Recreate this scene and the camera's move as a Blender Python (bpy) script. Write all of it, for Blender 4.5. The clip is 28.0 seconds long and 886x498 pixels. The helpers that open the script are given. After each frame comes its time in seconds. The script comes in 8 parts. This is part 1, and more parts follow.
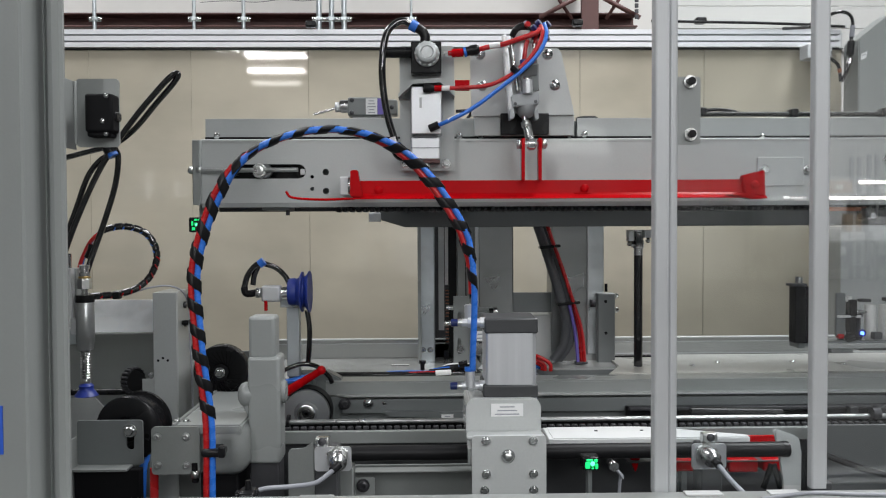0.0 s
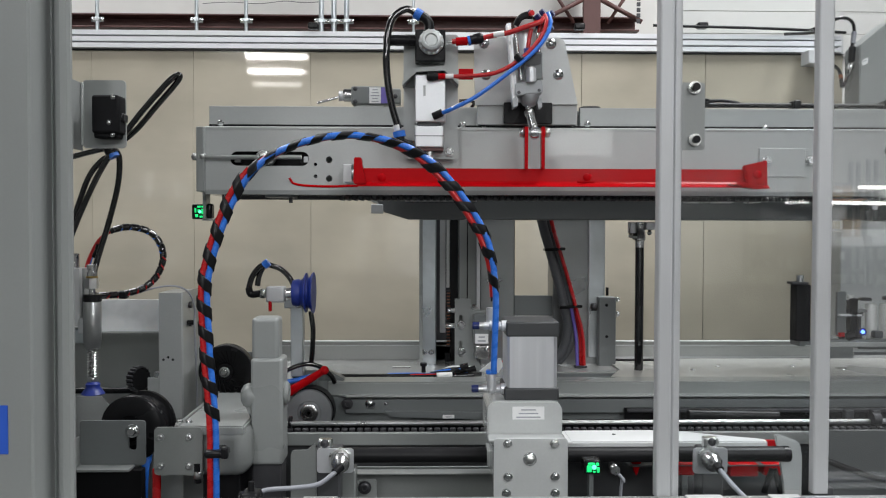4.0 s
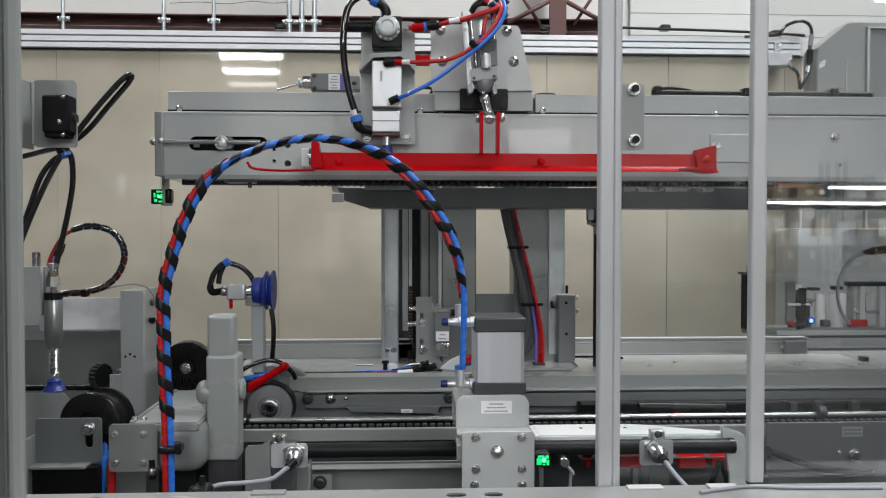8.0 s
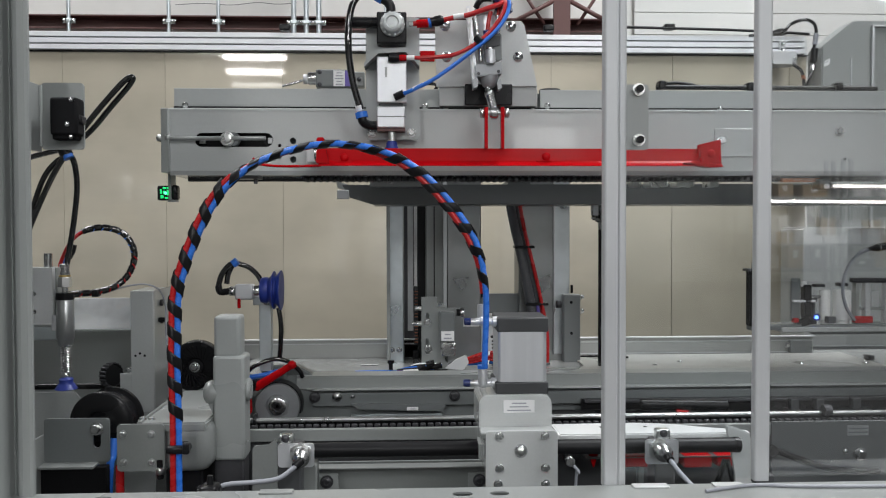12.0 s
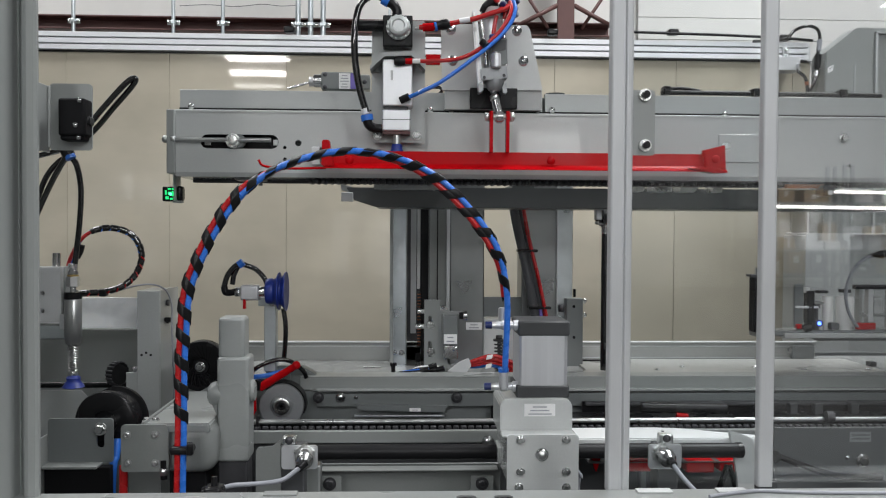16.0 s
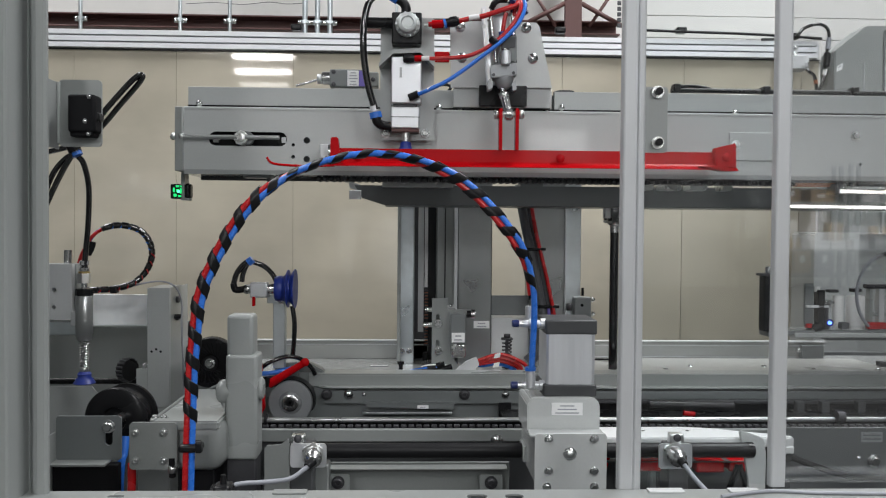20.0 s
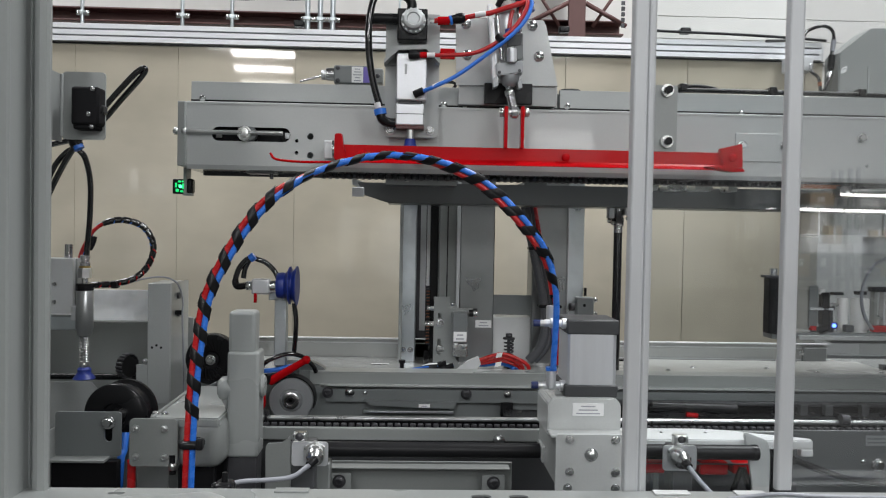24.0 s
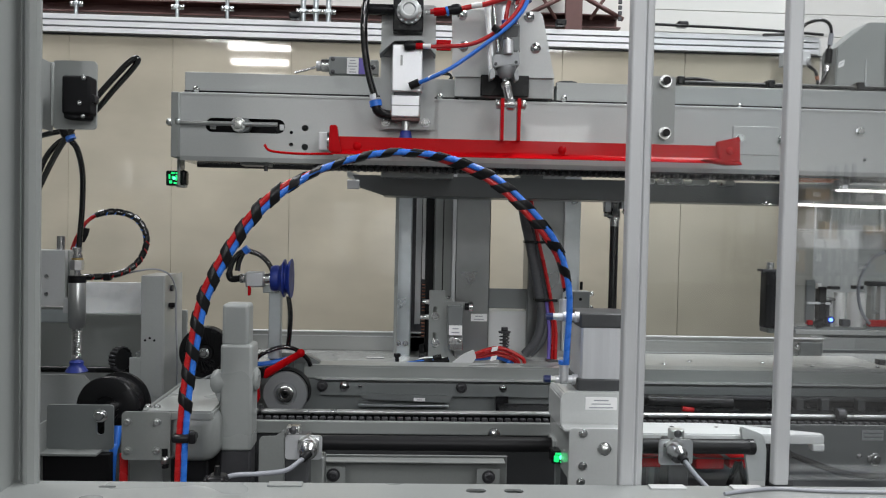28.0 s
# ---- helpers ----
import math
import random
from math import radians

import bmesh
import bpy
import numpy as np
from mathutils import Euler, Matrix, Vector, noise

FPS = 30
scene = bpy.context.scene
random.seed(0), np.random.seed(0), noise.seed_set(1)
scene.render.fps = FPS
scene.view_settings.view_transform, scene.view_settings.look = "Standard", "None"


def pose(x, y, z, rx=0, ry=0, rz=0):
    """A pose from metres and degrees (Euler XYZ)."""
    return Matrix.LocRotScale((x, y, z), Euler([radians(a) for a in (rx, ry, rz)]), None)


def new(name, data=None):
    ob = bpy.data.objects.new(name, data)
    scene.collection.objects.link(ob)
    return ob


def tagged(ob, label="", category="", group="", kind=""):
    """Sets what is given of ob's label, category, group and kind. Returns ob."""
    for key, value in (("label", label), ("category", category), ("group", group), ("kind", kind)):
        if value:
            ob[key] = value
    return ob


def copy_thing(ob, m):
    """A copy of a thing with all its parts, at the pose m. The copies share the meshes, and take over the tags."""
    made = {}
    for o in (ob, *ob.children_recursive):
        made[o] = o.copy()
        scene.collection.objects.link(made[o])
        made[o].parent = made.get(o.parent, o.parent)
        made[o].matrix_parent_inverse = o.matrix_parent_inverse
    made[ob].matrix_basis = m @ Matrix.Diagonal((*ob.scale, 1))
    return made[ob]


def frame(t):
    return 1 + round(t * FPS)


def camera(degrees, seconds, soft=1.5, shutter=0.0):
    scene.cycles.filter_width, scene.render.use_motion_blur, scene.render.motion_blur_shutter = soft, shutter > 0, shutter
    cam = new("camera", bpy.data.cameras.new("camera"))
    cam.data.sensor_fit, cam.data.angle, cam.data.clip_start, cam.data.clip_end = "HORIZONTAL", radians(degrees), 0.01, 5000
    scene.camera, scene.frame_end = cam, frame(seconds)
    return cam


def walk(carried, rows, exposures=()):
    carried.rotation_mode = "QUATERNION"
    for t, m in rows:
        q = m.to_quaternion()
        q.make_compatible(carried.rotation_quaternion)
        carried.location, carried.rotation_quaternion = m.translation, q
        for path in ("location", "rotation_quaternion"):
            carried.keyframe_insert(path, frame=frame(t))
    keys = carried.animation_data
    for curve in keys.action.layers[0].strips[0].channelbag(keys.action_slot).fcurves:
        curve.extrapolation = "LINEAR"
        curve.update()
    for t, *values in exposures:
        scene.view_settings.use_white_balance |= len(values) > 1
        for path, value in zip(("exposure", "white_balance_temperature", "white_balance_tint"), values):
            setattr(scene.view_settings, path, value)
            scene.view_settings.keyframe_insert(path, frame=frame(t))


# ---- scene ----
cam = camera(56, 28.0, soft=1.15)
walk(cam, [
    (0, pose(-0.0234, 0.0344, 1.2532, 88.329, 0.274, -1.166)),
    (0.5, pose(-0.0274, 0.0387, 1.2517, 88.337, 0.156, -1.193)),
    (1, pose(-0.0299, 0.0401, 1.2515, 88.327, 0.075, -1.14)),
    (1.5, pose(-0.0311, 0.0405, 1.2503, 88.269, 0.095, -1.077)),
    (2, pose(-0.0319, 0.0385, 1.2515, 88.248, 0.093, -1.036)),
    (2.5, pose(-0.0314, 0.037, 1.2518, 88.264, 0.043, -1.014)),
    (3, pose(-0.0324, 0.0368, 1.2527, 88.289, -0.088, -1.036)),
    (3.5, pose(-0.0329, 0.0328, 1.254, 88.369, -0.109, -1.059)),
    (5.5, pose(-0.0081, 0.0202, 1.2568, 88.648, -0.111, -2.3)),
    (6, pose(0.0085, 0.0115, 1.2557, 88.577, -0.062, -2.506)),
    (6.5, pose(0.0193, 0.0096, 1.2491, 88.248, -0.009, -2.79)),
    (7, pose(0.0216, 0.0128, 1.2439, 88.106, 0.043, -2.602)),
    (7.5, pose(0.0206, 0.0098, 1.2474, 88.23, 0.113, -2.638)),
    (8, pose(0.0137, 0.0003, 1.2513, 88.504, -0.058, -2.759)),
    (8.5, pose(0.0111, -0.0079, 1.2524, 88.614, -0.251, -2.659)),
    (9, pose(0.0074, -0.0056, 1.2538, 88.63, -0.216, -2.385)),
    (9.5, pose(0.0096, -0.0098, 1.253, 88.703, -0.092, -2.24)),
    (10, pose(0.0112, -0.0119, 1.2538, 88.712, -0.145, -2.348)),
    (10.5, pose(0.0091, -0.0082, 1.2519, 88.715, -0.083, -2.386)),
    (11, pose(0.0096, -0.0078, 1.2512, 88.538, -0.144, -2.444)),
    (11.5, pose(0.0101, -0.0071, 1.2505, 88.49, -0.122, -2.481)),
    (12, pose(0.0118, -0.0055, 1.2522, 88.487, 0.131, -2.457)),
    (12.5, pose(0.0079, -0.0059, 1.2526, 88.538, -0.07, -2.438)),
    (14.5, pose(0.0046, -0.0049, 1.2534, 88.749, -0.409, -2.469)),
    (15, pose(0.004, -0.0043, 1.2527, 88.699, -0.324, -2.439)),
    (15.5, pose(0.003, -0.0045, 1.2531, 88.679, -0.355, -2.43)),
    (16, pose(0.0035, -0.0081, 1.2537, 88.661, -0.345, -2.412)),
    (16.5, pose(0.0033, -0.0052, 1.2493, 88.594, -0.17, -2.157)),
    (17, pose(0, 0, 1.25, 88.5, -0.34, -1.991)),
    (17.5, pose(-0.0063, 0.004, 1.25, 88.388, -0.621, -1.838)),
    (18, pose(-0.0053, 0.0013, 1.2505, 88.334, -0.389, -1.737)),
    (18.5, pose(-0.0016, -0.0049, 1.2526, 88.46, -0.362, -1.869)),
    (19, pose(-0.0013, -0.0056, 1.2522, 88.59, -0.276, -2.011)),
    (19.5, pose(-0.0018, -0.0018, 1.2506, 88.664, -0.362, -2.096)),
    (20, pose(-0.0055, -0.0004, 1.2514, 88.589, -0.469, -2.099)),
    (20.5, pose(-0.0058, 0.0063, 1.2488, 88.491, -0.661, -2.093)),
    (21, pose(-0.0103, 0.0098, 1.2492, 88.423, -0.864, -2.055)),
    (21.5, pose(-0.014, 0.0077, 1.2486, 88.43, -1.077, -2.113)),
    (23.5, pose(-0.0144, 0.0087, 1.2483, 88.539, -0.982, -2.212)),
    (24, pose(-0.0162, 0.0122, 1.2483, 88.548, -1.059, -2.186)),
    (24.5, pose(-0.0121, 0.0103, 1.2492, 88.532, -0.797, -2.169)),
    (25, pose(-0.0106, 0.0115, 1.2459, 88.487, -0.825, -2.223)),
    (25.5, pose(-0.0092, 0.0148, 1.2465, 88.274, -0.768, -2.317)),
    (26, pose(-0.0099, 0.0141, 1.2462, 88.271, -0.923, -2.409)),
    (26.5, pose(-0.0125, 0.0151, 1.2458, 88.288, -1.115, -2.467)),
    (27, pose(-0.0134, 0.0197, 1.2442, 88.229, -1.18, -2.465)),
    (27.5, pose(-0.016, 0.0216, 1.2439, 88.208, -1.266, -2.44)),
    (28, pose(-0.0145, 0.0241, 1.2444, 88.176, -1.223, -2.455)),
], exposures=((0, -0.15), (12, -0.16), (22, -0.15), (28, -0.10)))

# ---- light: a closed hall under ceiling tubes ----
world = bpy.data.worlds.new("hall_air")
scene.world = world
world.use_nodes = True
world.node_tree.nodes["Background"].inputs[0].default_value = (0.9, 0.95, 1.0, 1)
world.node_tree.nodes["Background"].inputs[1].default_value = 0.05


def hall_lamp(x, y, z, sx, sy, watts):
    data = bpy.data.lights.new("hall_area_light", "AREA")
    data.shape, data.size, data.size_y, data.energy = "RECTANGLE", sx, sy, watts
    data.color = (0.97, 0.985, 1.0)
    ob = new("hall_area_light", data)
    ob.location = (x, y, z)
    return ob


# Unseen area lamps; places and watts set to brighten end wall, tan and machine.
for lx, ly, lw in ((-4.0, -10.8, 400), (3.0, -10.8, 400), (9.0, -10.8, 420), (-2.3, -4.2, 172), (2.8, -3.8, 165), (0.5, -7.8, 175), (4.8, -7.6, 215), (-2.8, 2.7, 165), (2.25, 2.1, 285)):
    hall_lamp(lx, ly, 5.25, 1.3, 2.4, lw)


# ---- materials ----
def surface(name, color, rough=0.5, metal=0.0, vary=0.10, grain=60.0, blotch=4.0, bump=0.03, spec=0.5, brushed=None, coat=0.0):
    """A node material with fine grain and broad blotches in colour and gloss, at real size."""
    m = bpy.data.materials.new(name)
    m.use_nodes = True
    nt = m.node_tree
    bs = nt.nodes["Principled BSDF"]
    bs.inputs["Metallic"].default_value = metal
    bs.inputs["Specular IOR Level"].default_value = spec
    bs.inputs["Coat Weight"].default_value = coat
    co = nt.nodes.new("ShaderNodeTexCoord")
    mp = nt.nodes.new("ShaderNodeMapping")
    if brushed:
        mp.inputs["Scale"].default_value = brushed
    nt.links.new(co.outputs["Object"], mp.inputs["Vector"])
    fine = nt.nodes.new("ShaderNodeTexNoise")
    fine.inputs["Scale"].default_value, fine.inputs["Detail"].default_value = grain, 4
    wide = nt.nodes.new("ShaderNodeTexNoise")
    wide.inputs["Scale"].default_value, wide.inputs["Detail"].default_value = blotch, 3
    nt.links.new(mp.outputs[0], fine.inputs["Vector"])
    nt.links.new(co.outputs["Object"], wide.inputs["Vector"])
    info = nt.nodes.new("ShaderNodeObjectInfo")
    add = nt.nodes.new("ShaderNodeMath")
    add.operation = "MULTIPLY_ADD"
    add.inputs[1].default_value = 0.45
    nt.links.new(fine.outputs["Fac"], add.inputs[0])
    nt.links.new(wide.outputs["Fac"], add.inputs[2])
    rnd = nt.nodes.new("ShaderNodeMath")
    rnd.operation = "MULTIPLY_ADD"
    rnd.inputs[1].default_value = 0.25
    nt.links.new(info.outputs["Random"], rnd.inputs[0])
    nt.links.new(add.outputs[0], rnd.inputs[2])
    ramp = nt.nodes.new("ShaderNodeMapRange")
    ramp.inputs["From Min"].default_value, ramp.inputs["From Max"].default_value = 0.45, 1.15
    ramp.inputs["To Min"].default_value, ramp.inputs["To Max"].default_value = 1 - vary, 1 + vary
    nt.links.new(rnd.outputs[0], ramp.inputs["Value"])
    mul = nt.nodes.new("ShaderNodeVectorMath")
    mul.operation = "SCALE"
    mul.inputs[0].default_value = color
    nt.links.new(ramp.outputs[0], mul.inputs["Scale"])
    nt.links.new(mul.outputs[0], bs.inputs["Base Color"])
    rr = nt.nodes.new("ShaderNodeMapRange")
    rr.inputs["From Min"].default_value, rr.inputs["From Max"].default_value = 0.1, 0.9
    rr.inputs["To Min"].default_value, rr.inputs["To Max"].default_value = max(0.02, rough * 0.62), min(1, rough * 1.4)
    nt.links.new(wide.outputs["Fac"], rr.inputs["Value"])
    nt.links.new(rr.outputs[0], bs.inputs["Roughness"])
    if bump:
        bp = nt.nodes.new("ShaderNodeBump")
        bp.inputs["Strength"].default_value, bp.inputs["Distance"].default_value = bump, 0.002
        nt.links.new(fine.outputs["Fac"], bp.inputs["Height"])
        nt.links.new(bp.outputs[0], bs.inputs["Normal"])
    return m


def glow(name, color, strength):
    m = bpy.data.materials.new(name)
    m.use_nodes = True
    bs = m.node_tree.nodes["Principled BSDF"]
    bs.inputs["Base Color"].default_value = (*color, 1)
    bs.inputs["Emission Color"].default_value = (*color, 1)
    bs.inputs["Emission Strength"].default_value = strength
    return m


def clear(name, tint, gloss=0.06, haze=0.02):
    """A thin clear sheet: seen through, with a mirror gloss and a faint film of dust."""
    m = bpy.data.materials.new(name)
    m.use_nodes = True
    nt = m.node_tree
    nt.nodes.remove(nt.nodes["Principled BSDF"])
    out = nt.nodes["Material Output"]
    tr = nt.nodes.new("ShaderNodeBsdfTransparent")
    tr.inputs[0].default_value = (*tint, 1)
    gl = nt.nodes.new("ShaderNodeBsdfGlossy")
    gl.inputs["Roughness"].default_value = 0.015
    df = nt.nodes.new("ShaderNodeBsdfDiffuse")
    df.inputs[0].default_value = (0.75, 0.78, 0.8, 1)
    no = nt.nodes.new("ShaderNodeTexNoise")
    no.inputs["Scale"].default_value = 3.0
    mr = nt.nodes.new("ShaderNodeMapRange")
    mr.inputs["To Min"].default_value, mr.inputs["To Max"].default_value = haze * 0.4, haze * 1.6
    nt.links.new(no.outputs["Fac"], mr.inputs["Value"])
    a, b = nt.nodes.new("ShaderNodeMixShader"), nt.nodes.new("ShaderNodeMixShader")
    a.inputs[0].default_value = gloss
    nt.links.new(tr.outputs[0], a.inputs[1])
    nt.links.new(gl.outputs[0], a.inputs[2])
    nt.links.new(mr.outputs[0], b.inputs[0])
    nt.links.new(a.outputs[0], b.inputs[1])
    nt.links.new(df.outputs[0], b.inputs[2])
    nt.links.new(b.outputs[0], out.inputs["Surface"])
    return m


GREY = surface("grey_enamel", (0.39, 0.405, 0.40), 0.15, vary=0.07, grain=260, blotch=3, bump=0.05, coat=0.3)
GREY_DARK = surface("dark_grey_enamel", (0.15, 0.162, 0.163), 0.36, vary=0.07, grain=240, blotch=3, bump=0.06)
# Lighter than the shared grey: the beam's reflected brightness is in the colour.
BEAM_GREY = surface("beam_grey_with_sheen", (0.455, 0.47, 0.465), 0.13, vary=0.07, grain=260, blotch=3, bump=0.04, coat=0.5)
TABLE = surface("glossy_table_enamel", (0.40, 0.408, 0.395), 0.2, vary=0.08, grain=200, blotch=3, bump=0.03, coat=0.7)
TABLE_PALE = surface("dusty_pale_enamel", (0.52, 0.515, 0.485), 0.3, vary=0.08, grain=200, blotch=4, bump=0.03, coat=0.3)
COLUMN_STEEL = surface("satin_column_steel", (0.27, 0.278, 0.278), 0.33, 0.9, vary=0.22, grain=4, blotch=6, bump=0.0, brushed=(2, 2, 1))
COLUMN_ZINC = surface("zinc_spangle_steel", (0.46, 0.49, 0.50), 0.30, 0.9, vary=0.26, grain=14, blotch=9, bump=0.02)
PAD_WHITE = surface("greyed_white_plastic", (0.56, 0.57, 0.57), 0.4, vary=0.05, grain=160, blotch=8)
PADDLE = surface("rubbed_white_plastic", (0.66, 0.67, 0.67), 0.42, vary=0.06, grain=140, blotch=6)
ALLOY = surface("dull_alloy", (0.30, 0.31, 0.32), 0.38, 0.5, vary=0.10, grain=200, blotch=9)
PLATE_GREY = surface("bright_plate_enamel", (0.50, 0.515, 0.51), 0.2, vary=0.08, grain=240, blotch=5, bump=0.05, coat=0.3)
PALE = surface("pale_alloy", (0.58, 0.59, 0.60), 0.4, 0.1, vary=0.07, grain=200, blotch=7)
# Darkened machine grey; on the front-left arm and brackets it paints their shade.
GREY_DIM = surface("dim_grey_enamel", (0.195, 0.205, 0.20), 0.34, vary=0.10, grain=200, blotch=4, bump=0.07)
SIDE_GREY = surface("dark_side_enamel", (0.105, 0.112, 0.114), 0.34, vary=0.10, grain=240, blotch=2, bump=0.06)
ANOD = surface("anodised_profile", (0.56, 0.57, 0.59), 0.42, 0.6, vary=0.20, grain=16, blotch=2, brushed=(4, 4, 0.03), bump=0.01)
GREY_LIGHT = surface("machine_grey_enamel", (0.255, 0.268, 0.262), 0.3, vary=0.05, grain=240, blotch=3, bump=0.06)
ALU = surface("extruded_aluminium", (0.50, 0.51, 0.52), 0.46, 0.25, vary=0.06, grain=90, blotch=5, bump=0.02, brushed=(8, 8, 0.4))
ALU_X = surface("drawn_aluminium", (0.76, 0.77, 0.79), 0.45, 0.2, vary=0.06, grain=90, blotch=5, bump=0.02, brushed=(0.4, 8, 8))
ALU_WHITE = surface("anodised_aluminium", (0.66, 0.67, 0.69), 0.42, 0.75, vary=0.05, grain=200, blotch=8)
GALV = surface("galvanised_steel", (0.50, 0.54, 0.56), 0.33, 0.85, vary=0.16, grain=45, blotch=9, bump=0.04)
STEEL = surface("bright_steel", (0.60, 0.60, 0.60), 0.24, 1.0, vary=0.10, grain=120, blotch=14, bump=0.02)
ZINC = surface("zinc_plated_steel", (0.66, 0.67, 0.66), 0.30, 1.0, vary=0.12, grain=300, blotch=30, bump=0.03)
BOLT_ZINC = surface("dull_zinc_bolt", (0.54, 0.55, 0.55), 0.26, 1.0, vary=0.2, grain=300, blotch=30, bump=0.03)
# Oiled steel of chains and studs; also paints shade on bed and post base.
STEEL_DARK = surface("oiled_steel_and_shade", (0.055, 0.055, 0.06), 0.45, 0.45, vary=0.2, grain=120, blotch=9)
BLACK = surface("black_plastic", (0.010, 0.010, 0.011), 0.26, vary=0.15, grain=200, blotch=12, spec=0.2)
# Black of motor and switch; also paints the dark cavity on two legs.
MATT_BLACK = surface("matt_black_and_shade", (0.008, 0.008, 0.009), 0.6, vary=0.1, grain=200, blotch=12, spec=0.1)
RUBBER = surface("black_rubber", (0.008, 0.008, 0.009), 0.38, vary=0.2, grain=180, blotch=12, spec=0.25)
HOSE_BLACK = surface("black_hose", (0.008, 0.008, 0.009), 0.07, vary=0.15, grain=80, blotch=8, bump=0, spec=1.0)
BLACK_TUBE = surface("blackened_tube", (0.010, 0.010, 0.011), 0.42, vary=0.2, grain=120, blotch=6, spec=0.2, bump=0, brushed=(0.3, 8, 8))
TURNED = surface("turned_steel", (0.44, 0.45, 0.45), 0.32, 0.85, vary=0.12, grain=160, blotch=12)
MACHINED = surface("machined_steel", (0.50, 0.52, 0.52), 0.34, 0.4, vary=0.14, grain=160, blotch=12)
FILM = surface("white_stretch_film", (0.72, 0.74, 0.76), 0.3, vary=0.15, grain=9, blotch=3, brushed=(1, 1, 4))
# Near-white mottled base colour stands in for lights reflected in the steel.
BRIGHT_SHEET = surface("sheet_steel_with_glare", (0.90, 0.91, 0.92), 0.24, 0.0, vary=0.34, grain=10, blotch=11)
CAP = surface("charcoal_cap", (0.045, 0.047, 0.05), 0.5, vary=0.12, grain=300, blotch=9)
RED = surface("red_enamel", (0.42, 0.003, 0.006), 0.22, vary=0.08, grain=200, blotch=5, spec=0.10)
RED_HOSE = surface("red_hose", (0.44, 0.012, 0.014), 0.28, vary=0.08, grain=80, blotch=9, bump=0.01)
BLUE_HOSE = surface("blue_hose", (0.030, 0.16, 0.62), 0.28, vary=0.08, grain=80, blotch=9, bump=0.01)
BLUE_CUP = surface("blue_silicone", (0.012, 0.030, 0.22), 0.45, vary=0.1, grain=120, blotch=9)
FITTING_BLUE = surface("dark_blue_fitting", (0.012, 0.022, 0.10), 0.3, vary=0.1, grain=120, blotch=9)
BLUE_TAPE = surface("blue_tape", (0.02, 0.10, 0.55), 0.6, vary=0.06)
WHITE = surface("white_plastic", (0.80, 0.80, 0.79), 0.40, vary=0.03, grain=160, blotch=4)
PAPER = surface("white_label_stock", (0.82, 0.82, 0.82), 0.55, vary=0.02)
PRINT = surface("label_print", (0.34, 0.35, 0.38), 0.6, vary=0.05)
PURPLE = surface("purple_label", (0.16, 0.12, 0.45), 0.5, vary=0.05)
TAN = surface("tan_panel_gloss", (0.51, 0.466, 0.374), 0.03, vary=0.27, grain=6.0, blotch=1.9, bump=0, spec=0.5, brushed=(0.5, 1, 1.1), coat=1.0)
WALLWHITE = surface("white_wall_sheet", (0.65, 0.64, 0.617), 0.5, vary=0.05, grain=20, blotch=0.8)
OXIDE = surface("red_oxide_steel", (0.095, 0.040, 0.036), 0.5, vary=0.15, grain=30, blotch=2)
HALLGREY = surface("dim_hall_sheet", (0.11, 0.11, 0.115), 0.6, vary=0.08, grain=20, blotch=0.5)
CONCRETE = surface("concrete_floor", (0.06, 0.059, 0.057), 0.8, vary=0.15, grain=25, blotch=0.7, spec=0.2)
CABLE_GREY = surface("grey_cable", (0.28, 0.29, 0.32), 0.42, vary=0.08)
CABLE_DARK = surface("dark_grey_cable", (0.075, 0.078, 0.085), 0.42, vary=0.08)
BRASS = surface("brass", (0.55, 0.40, 0.16), 0.3, 1.0, vary=0.1)
COPPER = surface("copper_contacts", (0.42, 0.16, 0.08), 0.4, 0.8, vary=0.2)
CARDBOARD = surface("cardboard", (0.40, 0.28, 0.16), 0.8, vary=0.08, grain=30, blotch=3)
PANE = clear("clear_polycarbonate", (0.93, 0.94, 0.945), 0.11, 0.0006)
PANE_CLEAN = clear("clean_polycarbonate", (0.95, 0.965, 0.97), 0.028, 0.0006)
LED_GREEN = glow("green_led", (0.01, 0.75, 0.20), 1.0)
LED_CORE = glow("green_led_core", (0.12, 1.0, 0.45), 2.2)
LED_BLUE = glow("blue_led", (0.10, 0.22, 1.0), 6.0)
PANEL_GLOW = glow("glint_panel_glow", (1.0, 0.99, 0.96), 3.5)
STRIP = glow("strip_light_glow", (1.0, 0.98, 0.94), 15.0)
TUBE_DIM = glow("worn_fluorescent_tube", (1.0, 0.98, 0.94), 7.0)
TUBE = glow("fluorescent_tube", (1.0, 0.98, 0.94), 30.0)


# ---- mesh helpers ----
ORIGIN = {}


def thing(name, loc, label, category, group="", kind=""):
    ob = new(name)
    ob.empty_display_size = 0.05
    ob.location = loc
    ORIGIN[ob] = Vector(loc)
    return tagged(ob, label, category, group, kind)


def part(name, bm, material, parent=None, label="", origin=None):
    """Links a bmesh, drawn in world metres, as one mesh under a thing or under a part."""
    o = Vector(origin) if origin is not None else (ORIGIN[parent] if parent else Vector((0, 0, 0)))
    bmesh.ops.translate(bm, verts=bm.verts, vec=-o)
    bmesh.ops.recalc_face_normals(bm, faces=bm.faces)
    for e in bm.edges:
        if len(e.link_faces) == 2 and e.calc_face_angle(0) > 0.87:
            e.smooth = False
    me = bpy.data.meshes.new(name)
    bm.to_mesh(me)
    bm.free()
    for mm in (material if isinstance(material, (list, tuple)) else (material,)):
        me.materials.append(mm)
    ob = new(name, me)
    ORIGIN[ob] = o
    if parent:
        ob.parent = parent
    else:
        ob.location = o
    if label:
        ob["label"] = label
    return ob


